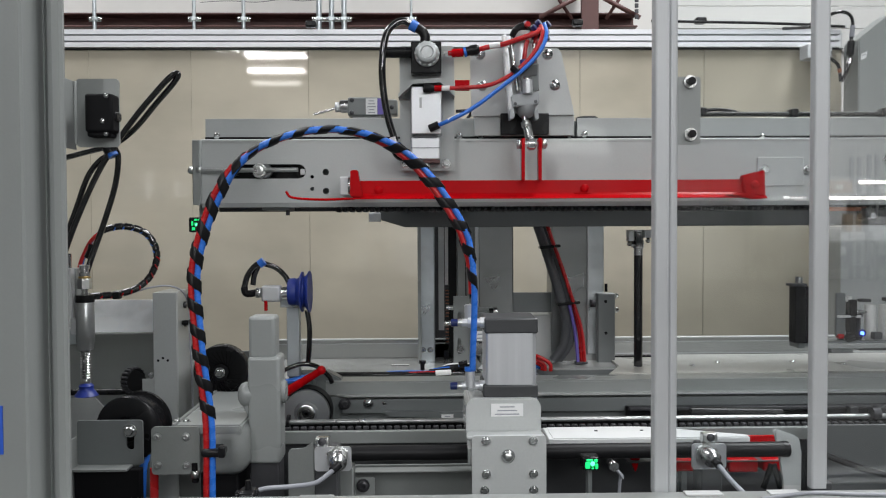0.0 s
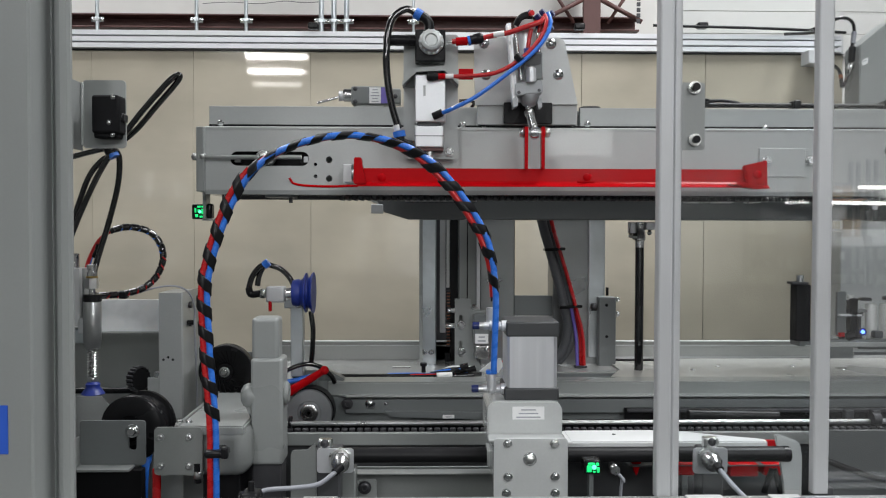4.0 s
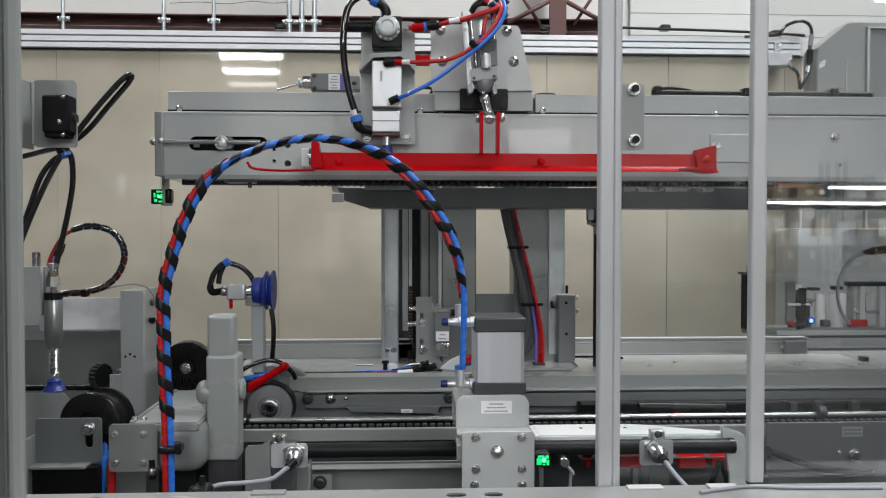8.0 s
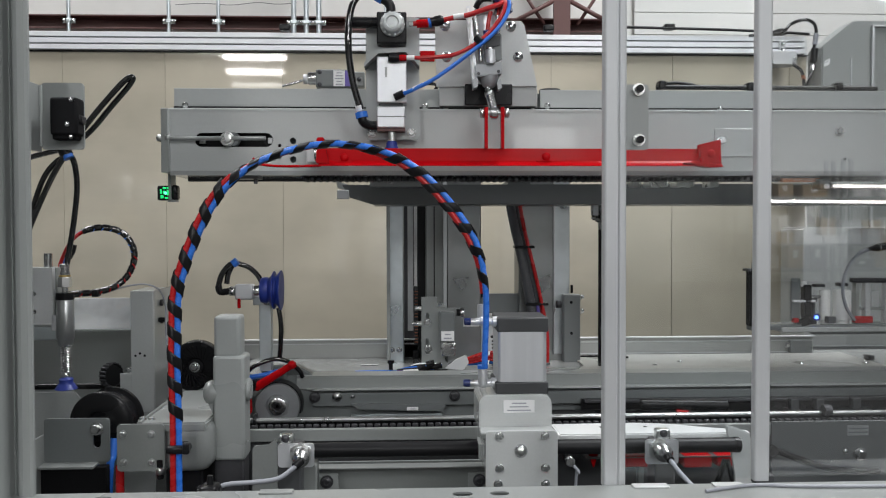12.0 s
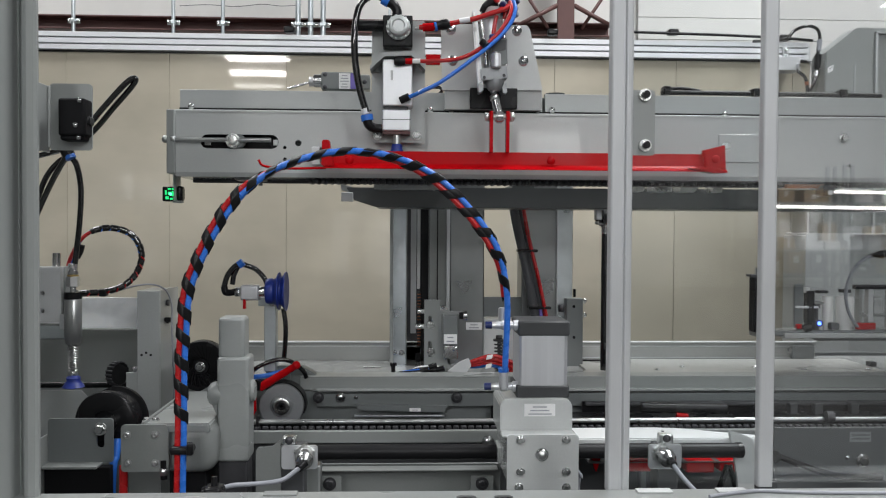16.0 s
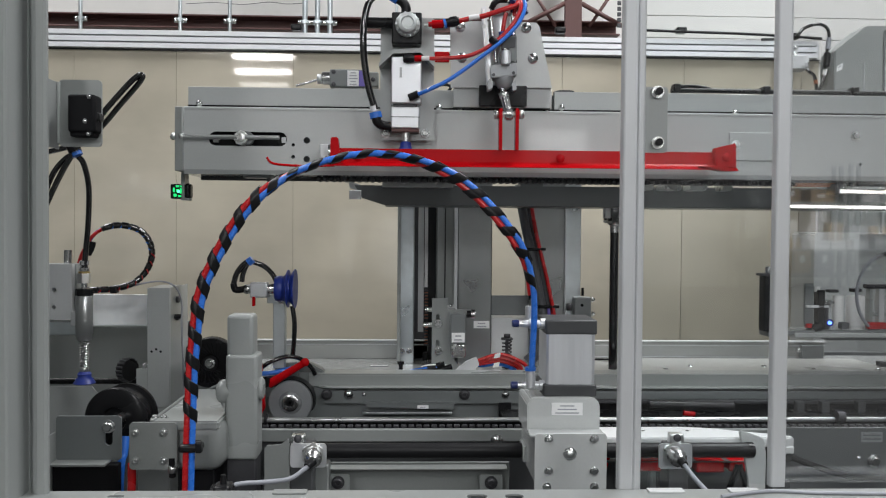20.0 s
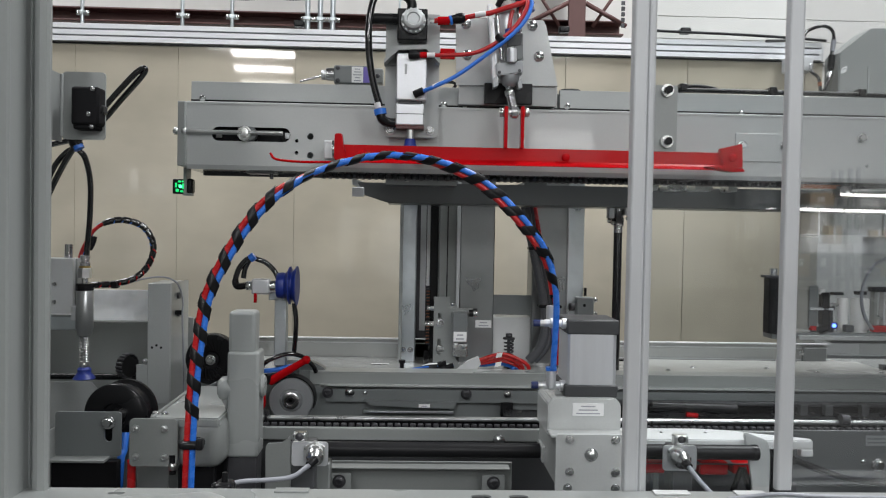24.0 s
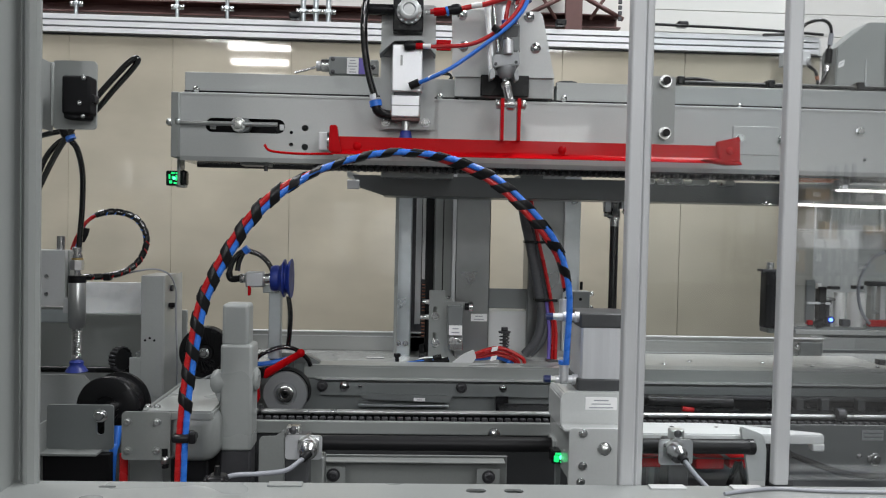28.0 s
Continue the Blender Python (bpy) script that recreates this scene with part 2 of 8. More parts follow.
def structure(name, bm, material, label, category):
    return tagged(part(name, bm, material), label, category, kind="structure")


def bx(x0, x1, y0, y1, z0, z1, b=0.002, bm=None, seg=2):
    """A box with rounded edges."""
    bm = bm or bmesh.new()
    vs = [bm.verts.new((x, y, z)) for x in (x0, x1) for y in (y0, y1) for z in (z0, z1)]
    fs = [bm.faces.new([vs[i] for i in q]) for q in ((0, 1, 3, 2), (4, 6, 7, 5), (0, 4, 5, 1), (2, 3, 7, 6), (0, 2, 6, 4), (1, 5, 7, 3))]
    if b:
        bmesh.ops.bevel(bm, geom=list({e for f in fs for e in f.edges}), offset=min(b, 0.45 * min(abs(x1 - x0), abs(y1 - y0), abs(z1 - z0))), segments=seg, affect="EDGES", profile=0.5)
        for f in bm.faces:
            f.normal_update()
            f.smooth = f.smooth or max(abs(v) for v in f.normal) < 0.999
    return bm


def face_box(lo_hi, y0, y1, b=0.002, bm=None, seg=2):
    """A box from its front rectangle (x0, x1, z0, z1) and its depth."""
    x0, x1, z0, z1 = lo_hi
    return bx(x0, x1, y0, y1, z0, z1, b, bm, seg)


def cyl(p0, p1, r, r2=None, seg=20, bm=None, b=0.0):
    bm = bm or bmesh.new()
    a, c = Vector(p0), Vector(p1)
    q = (c - a).to_track_quat("Z", "Y").to_matrix().to_4x4()
    res = bmesh.ops.create_cone(bm, cap_ends=True, segments=seg, radius1=r, radius2=r if r2 is None else r2, depth=(c - a).length,
                                matrix=Matrix.Translation((a + c) / 2) @ q)
    for f in {f for v in res["verts"] for f in v.link_faces}:
        f.smooth = len(f.verts) == 4
    if b:
        es = {e for v in res["verts"] for e in v.link_edges if any(len(f.verts) > 4 for f in e.link_faces)}
        bmesh.ops.bevel(bm, geom=list(es), offset=b, segments=2, affect="EDGES")
    return bm


def lathe(p, axis, profile, seg=28, bm=None):
    """A turned body: profile rows (distance along the axis, radius)."""
    bm = bm or bmesh.new()
    q = Vector(axis).to_track_quat("Z", "Y").to_matrix()
    rings = []
    for d, r in profile:
        rings.append([bm.verts.new(Vector(p) + q @ Vector((r * math.cos(2 * math.pi * i / seg), r * math.sin(2 * math.pi * i / seg), d))) for i in range(seg)])
    for a, c in zip(rings, rings[1:]):
        for i in range(seg):
            bm.faces.new((a[i], a[(i + 1) % seg], c[(i + 1) % seg], c[i])).smooth = True
    bm.faces.new(rings[0][::-1])
    bm.faces.new(rings[-1])
    return bm


def spline(pts, steps=8):
    """Points along a smooth curve through pts."""
    p = [Vector(v) for v in pts]
    p = [2 * p[0] - p[1]] + p + [2 * p[-1] - p[-2]]
    out = []
    for i in range(1, len(p) - 2):
        for k in range(steps):
            t = k / steps
            out.append(0.5 * ((2 * p[i]) + (p[i + 1] - p[i - 1]) * t + (2 * p[i - 1] - 5 * p[i] + 4 * p[i + 1] - p[i + 2]) * t * t
                              + (3 * p[i] - p[i - 1] - 3 * p[i + 1] + p[i + 2]) * t * t * t))
    out.append(p[-2])
    return out


def tube(pts, r, seg=10, steps=8, bm=None, smooth=True):
    """A round hose or rod along a curve."""
    bm = bm or bmesh.new()
    c = spline(pts, steps) if smooth and len(pts) > 2 else [Vector(v) for v in pts]
    up = Vector((0.13, 0.97, 0.2))
    rings = []
    for i, v in enumerate(c):
        t = (c[min(i + 1, len(c) - 1)] - c[max(i - 1, 0)]).normalized()
        u = up - t * up.dot(t)
        u.normalize()
        up = u
        w = t.cross(u)
        rings.append([bm.verts.new(v + r * (math.cos(2 * math.pi * k / seg) * u + math.sin(2 * math.pi * k / seg) * w)) for k in range(seg)])
    for a, b2 in zip(rings, rings[1:]):
        for k in range(seg):
            bm.faces.new((a[k], a[(k + 1) % seg], b2[(k + 1) % seg], b2[k])).smooth = True
    bm.faces.new(rings[0][::-1])
    bm.faces.new(rings[-1])
    return bm


def prism(pts, axis, a, b, bev=0.0, bm=None):
    """A flat outline pushed through from a to b along an axis. x: (y, z) points; y: (x, z); z: (x, y)."""
    bm = bm or bmesh.new()
    put = {"x": lambda p, d: (d, p[0], p[1]), "y": lambda p, d: (p[0], d, p[1]), "z": lambda p, d: (p[0], p[1], d)}[axis]
    lo, hi = [bm.verts.new(put(p, a)) for p in pts], [bm.verts.new(put(p, b)) for p in pts]
    n = len(pts)
    fs = [bm.faces.new(lo[::-1]), bm.faces.new(hi)]
    fs += [bm.faces.new((lo[i], lo[(i + 1) % n], hi[(i + 1) % n], hi[i])) for i in range(n)]
    if bev:
        bmesh.ops.bevel(bm, geom=list({e for f in fs for e in f.edges}), offset=bev, segments=2, affect="EDGES")
    return bm


def ring_pts(cx, cz, r, n=16):
    return [(cx + r * math.cos(2 * math.pi * i / n), cz + r * math.sin(2 * math.pi * i / n)) for i in range(n)]


def slot_pts(x0, x1, z0, z1, n=8):
    r = min(x1 - x0, z1 - z0) / 2
    out = []
    if x1 - x0 > z1 - z0:
        cz = (z0 + z1) / 2
        out += [(x1 - r + r * math.cos(a), cz + r * math.sin(a)) for a in [math.pi * (i / n - 0.5) for i in range(n + 1)]]
        out += [(x0 + r + r * math.cos(a), cz + r * math.sin(a)) for a in [math.pi * (i / n + 0.5) for i in range(n + 1)]]
    else:
        cx = (x0 + x1) / 2
        out += [(cx + r * math.cos(a), z1 - r + r * math.sin(a)) for a in [math.pi * i / n for i in range(n + 1)]]
        out += [(cx + r * math.cos(a), z0 + r + r * math.sin(a)) for a in [math.pi * (i / n + 1) for i in range(n + 1)]]
    return out


def round_rect(x0, x1, z0, z1, r, n=4):
    out = []
    for cx, cz, s in ((x1 - r, z1 - r, 0), (x0 + r, z1 - r, 1), (x0 + r, z0 + r, 2), (x1 - r, z0 + r, 3)):
        out += [(cx + r * math.cos(math.pi / 2 * (s + i / n)), cz + r * math.sin(math.pi / 2 * (s + i / n))) for i in range(n + 1)]
    return out


def cut_plate(outer, holes, y0, y1, bm=None):
    """An upright sheet in the x-z plane with holes right through it."""
    bm = bm or bmesh.new()
    edges = []
    for loop in [outer] + holes:
        vs = [bm.verts.new((x, y0, z)) for x, z in loop]
        edges += [bm.edges.new((vs[i], vs[(i + 1) % len(vs)])) for i in range(len(vs))]
    fs = [g for g in bmesh.ops.triangle_fill(bm, use_beauty=True, edges=edges)["geom"] if isinstance(g, bmesh.types.BMFace)]
    ext = bmesh.ops.extrude_face_region(bm, geom=fs)["geom"]
    bmesh.ops.translate(bm, verts=[g for g in ext if isinstance(g, bmesh.types.BMVert)], vec=(0, y1 - y0, 0))
    return bm


def row_of(name, bm, material, parent, places, label=""):
    """Alike small pieces as objects of their own on one mesh."""
    ob = part(name, bm, material, None)
    me = ob.data
    bpy.data.objects.remove(ob)
    for p in places:
        ob = new(name, me)
        ob.parent = parent
        ob.location = Vector(p) - ORIGIN[parent]
        ORIGIN[ob] = Vector(p)
        if label:
            ob["label"] = label


BOLTS = {}


def bolt(parent, p, r=0.006, kind="hex", axis=(0, -1, 0), material=None, name="bolt"):
    """A bolt head with its washer; alike heads share one mesh."""
    material = material or BOLT_ZINC
    key = (round(r, 4), kind, material.name)
    if key not in BOLTS:
        if kind == "hex":
            bm = lathe((0, 0, 0), (0, 0, 1), ((-0.001, r * 1.36), (r * 0.22, r * 1.36), (r * 0.26, r * 1.28)), 16)
            lathe((0, 0, r * 0.2), (0, 0, 1), ((0, r), (r * 0.75, r), (r * 0.95, r * 0.82)), 6, bm)
        elif kind == "socket":
            bm = lathe((0, 0, 0), (0, 0, 1), ((-0.001, r * 1.35), (r * 0.2, r * 1.35), (r * 0.21, r), (r * 0.95, r), (r * 1.05, r * 0.9), (r * 1.05, r * 0.5), (r * 0.6, r * 0.46)), 14)
        else:
            bm = lathe((0, 0, 0), (0, 0, 1), ((-0.001, r * 1.3), (r * 0.15, r * 1.3), (r * 0.35, r * 1.05), (r * 0.62, r * 0.72), (r * 0.74, r * 0.3), (r * 0.6, r * 0.25)), 14)
        ob = part(name, bm, material, None)
        BOLTS[key] = ob.data
        bpy.data.objects.remove(ob)
    ob = new(name, BOLTS[key])
    ob.parent = parent
    ob.location = Vector(p) - ORIGIN[parent]
    ob.rotation_euler = Vector(axis).to_track_quat("Z", "Y").to_euler()
    ORIGIN[ob] = Vector(p)
    return ob


def note(parent, lo_hi, y, lines=3, ink=None):
    """A paper label on an upright face, its small print as bars."""
    x0, x1, z0, z1 = lo_hi
    lab = part("label", bx(x0, x1, y - 0.0012, y, z0, z1, 0), PAPER, parent, "small white printed label")
    bm = bmesh.new()
    h = (z1 - z0) / (2 * lines + 1)
    for i in range(lines):
        w = (x1 - x0) * (0.46 + 0.3 * ((i * 7) % 3) / 2)
        cx = (x0 + x1) / 2
        bx(cx - w / 2, cx + w / 2, y - 0.0017, y - 0.0011, z1 - (2 * i + 2) * h, z1 - (2 * i + 1.35) * h, 0, bm)
    part("print", bm, ink or PRINT, lab)
    return lab


# ---- the hall ----
structure("floor", bx(-9, 14, -16.0, 4.3, -0.15, 0, 0), CONCRETE, "dark sealed concrete hall floor", "floor")
structure("ceiling", bx(-9, 14, -16.0, 4.3, 6.0, 6.1, 0), HALLGREY, "grey sheet metal hall ceiling", "ceiling")
structure("wall_west", bx(-9.2, -9, -16.0, 4.3, 0, 6, 0), HALLGREY, "plain grey hall side wall", "wall")
structure("wall_east", bx(14, 14.2, -16.0, 4.3, 0, 6, 0), HALLGREY, "plain grey hall side wall", "wall")
# Unseen wall, set near and white to brighten what beam and panels reflect.
structure("wall_south", bx(-9, 14, -16.2, -16.0, 0, 6, 0), WALLWHITE, "unseen white end wall added to brighten reflections", "wall")
wall = structure("wall_north", bx(-9, 14, 4.15, 4.3, 0, 6, 0), WALLWHITE, "white painted hall wall behind the machine", "wall")
bm = bmesh.new()
for i in range(7):
    bx(1.145, 14, 4.128, 4.149, 2.1 + i * 0.11, 2.1 + i * 0.11 + 0.108, 0.002, bm, 1)
part("siding", bm, WALLWHITE, wall, "white horizontal steel siding")

girt = thing("wall_girt", (0, 4.0, 2.2275), "dark red-oxide steel channel along the hall wall", "steel beam", kind="structure")
g0, g1 = 2.1831, 2.2492
part("web", bx(-8.9, 0.9811, 4.06, 4.075, g0, g1, 0.002), OXIDE, girt)
part("flange", bx(-8.9, 0.9811, 3.98, 4.06, g1 - 0.008, g1, 0.002), OXIDE, girt)
part("flange", bx(-8.9, 0.9811, 3.98, 4.06, g0, g0 + 0.008, 0.002), OXIDE, girt)

brace = thing("wall_column", (0.7443, 3.95, 0), "dark red-oxide steel column with knee braces", "steel column", kind="structure")
cx = 0.7443
part("web", bx(cx - 0.012, cx + 0.012, 3.94, 4.10, 0, 5.9, 0.002), OXIDE, brace)
part("flange", bx(cx - 0.04, cx + 0.04, 3.92, 3.94, 0, 5.9, 0.002), OXIDE, brace)
zc = 2.202
for s in (-1, 1):
    part("knee_brace", tube([(cx + s * 0.04, 3.93, zc + 0.115), (cx + s * 0.235, 3.93, zc + 0.012)], 0.012, 6, smooth=False), OXIDE, brace)
    part("knee_brace", tube([(cx + s * 0.20, 3.95, zc + 0.19), (cx + s * 0.08, 3.95, zc + 0.01)], 0.009, 6, smooth=False), OXIDE, brace)

chain = thing("hanging_chain", (0.9559, 3.9, 5.9), "steel chain hanging beside the siding", "chain")
row_of("link", bx(0.9559 - 0.009, 0.9559 + 0.009, 3.897, 3.903, 0, 0.02, 0.002, None, 1), STEEL_DARK, chain, [(0, 0, 2.2 + i * 0.026) for i in range(60)])
part("hook", cyl((0.9559, 3.9, 3.75), (0.9559, 3.9, 6.0), 0.006), STEEL, chain)


def conduit(x, r, y=3.96, z0=1.9):
    c = thing("conduit", (x, y, z0), "thin galvanised electrical conduit pipe on the wall", "conduit", "conduits on the hall wall")
    part("pipe", cyl((x, y, z0), (x, y, 5.9), r, seg=12), GALV, c)
    part("strap", bx(x - r - 0.020, x + r + 0.020, y + r * 0.4, y + r * 0.4 + 0.003, 2.203, 2.226, 0.002), GALV, c)
    part("strap", bx(x - r - 0.002, x + r + 0.002, y - r - 0.002, y + r * 0.4, 2.205, 2.224, 0.003), GALV, c)
    for s_ in (-1, 1):
        bolt(c, (x + s_ * (r + 0.012), y + r * 0.4 - 0.001, 2.2145), 0.0075, "dome")
    return c


for x in (-1.5556, -1.0968, -0.8673):
    conduit(x, 0.009)
for x in (-0.5173, -0.4588, -0.4002):
    conduit(x, 0.0125)
conduit(-0.0875, 0.006)

# ---- ceiling tubes behind the camera, mirrored in the panels ----
lamp0 = thing("ceiling_light", (-3.25, -11.1, 4.95), "white box fluorescent ceiling fixture, lit", "ceiling light", "hall ceiling lights")
part("housing", bx(-3.92, -2.58, -11.29, -10.91, 4.95, 5.04, 0.006), WHITE, lamp0)
part("diffuser", bx(-3.90, -2.60, -11.27, -10.93, 4.89, 4.95, 0.01), TUBE, lamp0, "glowing white diffuser")
part("hanger", cyl((-3.25, -11.1, 5.04), (-3.25, -11.1, 6.0), 0.004), STEEL, lamp0)
copy_thing(lamp0, pose(-3.6, -13.1, 5.0))
lamp2 = thing("ceiling_light", (-3.9, -14.9, 4.95), "white box fluorescent ceiling fixture with worn dim tubes", "ceiling light", "hall ceiling lights")
part("housing", bx(-4.57, -3.23, -15.09, -14.71, 4.99, 5.08, 0.006), WHITE, lamp2)
part("diffuser", bx(-4.50, -3.30, -15.05, -14.75, 4.94, 4.99, 0.01), TUBE_DIM, lamp2, "dim glowing diffuser")
part("hanger", cyl((-3.9, -14.9, 5.08), (-3.9, -14.9, 6.0), 0.004), STEEL, lamp2)

# unseen lit panel added over the far aisle, to put a glint in the beam's enamel
for x, w in ((2.75, 1.5),):
    lp_ = thing("light_panel", (x, -12.0, 2.6), "unseen lit panel added for a glint in the beam", "light panel")
    part("face", bx(x - w / 2, x + w / 2, -12.0, -11.98, 2.62, 3.12, 0.004), PANEL_GLOW, lp_, "glowing white face")
    part("tray", bx(x - w / 2 - 0.02, x + w / 2 + 0.02, -12.06, -12.001, 2.60, 3.14, 0.006), WHITE, lp_)
    for k in (-0.4, 0.4):
        part("hanger", cyl((x + k * w, -12.03, 3.14), (x + k * w, -12.03, 6.0), 0.006, seg=8), STEEL, lp_)

# unseen pallets added across the hall, to be mirrored in the panels
for x, y, w, h in ((-3.4, -8.2, 1.1, 1.45), (-1.75, -9.6, 1.05, 1.75), (-0.1, -10.6, 1.1, 1.3), (1.9, -9.3, 1.0, 1.15)):
    pl = thing("wrapped_pallet", (x, y, 0), "pallet load wrapped in cloudy white stretch film", "pallet", "pallets in the hall")
    for k in range(5):
        part("board", bx(x - w / 2, x + w / 2, y - w / 2 + k * w / 4.6, y - w / 2 + k * w / 4.6 + 0.09, 0.12, 0.142, 0.002), CARDBOARD, pl)
    for k in (-1, 0, 1):
        part("bearer", bx(x + k * w * 0.45 - 0.04, x + k * w * 0.45 + 0.04, y - w / 2, y + w / 2, 0, 0.12, 0.003), CARDBOARD, pl)
    part("load", bx(x - w / 2 + 0.03, x + w / 2 - 0.03, y - w / 2 + 0.03, y + w / 2 - 0.03, 0.143, 0.143 + h, 0.03), FILM, pl)

# a packing bench under strip lights across the hall, mirrored in the clear panel
bench = thing("packing_bench", (9.5, -14.0, 0), "steel packing bench with two rows of lit strip lights above", "workbench")
for x in (7.0, 11.85):
    part("upright", bx(x, x + 0.05, -14.05, -14.0, 0, 2.5, 0.004), GREY, bench)
part("top", bx(7.0, 11.9, -14.5, -13.7, 0.86, 0.90, 0.004), GREY_LIGHT, bench)
for x in (7.02, 11.8):
    part("leg", bx(x, x + 0.06, -13.78, -13.72, 0, 0.86, 0.004), GREY, bench)
for z in (2.11, 1.80):
    part("light_rail", bx(7.0, 11.9, -14.05, -14.0, z, z + 0.05, 0.004), GREY, bench)
for x, z in ((7.117, 1.757), (8.70, 1.745), (10.28, 1.733), (8.615, 2.063), (10.195, 2.052)):
    part("strip_light", cyl((x, -13.99, z), (x + 1.546, -13.99, z - 0.011), 0.026, seg=14, b=0.004), STRIP, bench, "lit fluorescent strip light")
    for k in (0.2, 1.3):
        part("bracket", bx(x + k, x + k + 0.06, -14.02, -13.99, z + 0.02, z + 0.06, 0), GREY, bench)
random.seed(5)
for row, (y, z) in enumerate(((-13.95, 0.90), (-14.3, 0.90))):
    for k in range(11):
        x, w, h, d = 7.05 + k * 0.44 + 0.1 * row, random.uniform(0.22, 0.40), random.uniform(0.15, 0.34) + 0.25 * row, random.uniform(0.2, 0.28)
        tint = random.choice((CARDBOARD, WHITE, WHITE, FILM, PALE))
        cart = thing("carton", (x + w / 2, y, z), "plain packing carton standing on the bench", "carton", "cartons on the bench")
        part("box", bx(x, x + w, y - d / 2, y + d / 2, z, z + h, 0.004), tint, cart)
        part("tape", bx(x + w / 2 - 0.025, x + w / 2 + 0.025, y - d / 2 - 0.001, y + d / 2 + 0.001, z + 0.02, z + 0.001 + h, 0), PAPER, cart)

# unseen storage racks added across the hall, mirrored faintly in the glossy panels
for x0, x1, y in ((-7.2, -4.3, -11.8), (-3.9, -1.0, -12.3), (1.0, 3.9, -12.4), (7.0, 9.4, -15.4), (9.5, 11.9, -15.4)):
    rack = thing("storage_rack", ((x0 + x1) / 2, y, 0), "steel storage rack with shelves of packed goods", "storage rack", "racks in the hall")
    for x in (x0, x1 - 0.07):
        for yy in (y - 0.4, y + 0.33):
            part("upright", bx(x, x + 0.07, yy, yy + 0.07, 0, 2.7, 0), GREY_LIGHT, rack)
    for z in (0.35, 1.1, 1.85):
        part("shelf", bx(x0, x1, y - 0.4, y + 0.4, z - 0.08, z, 0), GREY_LIGHT, rack)
        x = x0 + 0.12
        while x < x1 - 0.5:
            w, h = random.uniform(0.25, 0.55), random.uniform(0.2, 0.6)
            goods = thing("carton", (x + w / 2, y, z), "packed carton on a storage rack shelf", "carton", "cartons on the racks")
            part("box", bx(x, x + w, y - 0.25, y + 0.3, z, z + h, 0.006, None, 1), random.choice((CARDBOARD, WHITE, FILM, WHITE, SIDE_GREY)), goods)
            part("label", bx(x + w * 0.3, x + w * 0.6, y + 0.30, y + 0.302, z + h * 0.4, z + h * 0.7, 0), PAPER, goods)
            x += w + random.uniform(0.04, 0.3)

# ---- the machine's base frame ----
base = thing("machine_base", (0, 1.2, 0), "pale grey enamelled steel base frame of the packing machine", "machine frame", kind="structure")
SILL = 0.861
sill_holes = [slot_pts(0.0765, 0.1067, 1.195, 1.213), slot_pts(0.1318, 0.1604, 1.195, 1.213), slot_pts(-0.4428, -0.4184, 1.205, 1.215)]
bm = cut_plate([(-1.6, 1.152), (2.4, 1.152), (2.4, 1.234), (-1.6, 1.234)], sill_holes, 0.003, 0.006)
for v in bm.verts:
    v.co = Vector((v.co.x, v.co.z, SILL - 0.006 + v.co.y))
part("sill", bm, GREY_LIGHT, base)
part("sill_front", bx(-1.6, 2.4, 1.152, 1.158, 0.70, SILL - 0.006, 0.001), GREY_LIGHT, base)
part("sill_back", bx(-1.6, 2.4, 1.228, 1.234, 0.42, SILL - 0.006, 0.001), GREY_LIGHT, base)
part("sill_floor", bx(-1.6, 2.4, 1.152, 1.228, 0.690, 0.70, 0.001), STEEL_DARK, base)
for x in (-1.55, -0.2, 1.1, 2.3):
    for y in (1.154, 2.5):
        part("leg", bx(x, x + 0.08, y, y + 0.08, 0.012, 0.70, 0.004), GREY_LIGHT, base)
        part("foot", cyl((x + 0.04, y + 0.04, 0), (x + 0.04, y + 0.04, 0.014), 0.05, seg=16), STEEL_DARK, base)
for y in (1.154, 2.5):
    part("cross_rail", bx(-1.55, 2.38, y, y + 0.08, 0.25, 0.33, 0.004), GREY_LIGHT, base)
# Bed coloured dark so that the recess above it reads as shaded.
part("bed", bx(-1.6, 2.4, 1.234, 2.66, 0.410, 0.42, 0.001), STEEL_DARK, base, "bed plate with recess shade in its dark colour")
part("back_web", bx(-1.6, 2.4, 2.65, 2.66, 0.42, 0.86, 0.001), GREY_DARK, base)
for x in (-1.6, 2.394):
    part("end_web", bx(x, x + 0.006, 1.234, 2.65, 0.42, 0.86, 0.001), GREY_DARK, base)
for x0, x1 in ((0.3489, 0.4024), (0.4713, 0.5168), (-0.2073, -0.1579)):
    pad = thing("slide_pad", ((x0 + x1) / 2, 1.23, SILL), "thin off-white plastic pad on the sill", "pad", "pads on the sill")
    part("strip", bx(x0, x1, 1.214, 1.232, SILL, SILL + 0.003, 0.001), PAD_WHITE if x0 > 0 else GREY_LIGHT, pad)

# ---- the tall front column by the opening ----
col = thing("front_column", (-0.5939, 1.25, 0), "wide grey enamelled sheet steel door column", "column", kind="structure")
xr, xf = -0.532, -0.5654
# The sheet's unseen width to the left is added to block lamp light.
bm = prism([(xr, 1.228), (xr, 1.222), (xr - 0.004, 1.2188), (xr - 0.014, 1.2192), (xr - 0.022, 1.2225), (xf + 0.006, 1.229), (xf + 0.002, 1.236), (xf, 1.236), (xf, 1.173), (xf - 0.003, 1.170), (xf - 1.1, 1.170), (xf - 1.1, 1.242), (xf + 0.004, 1.242), (xr - 0.004, 1.228)], "z", 0, 1.95)
part("sheet", bm, GREY_LIGHT, col)
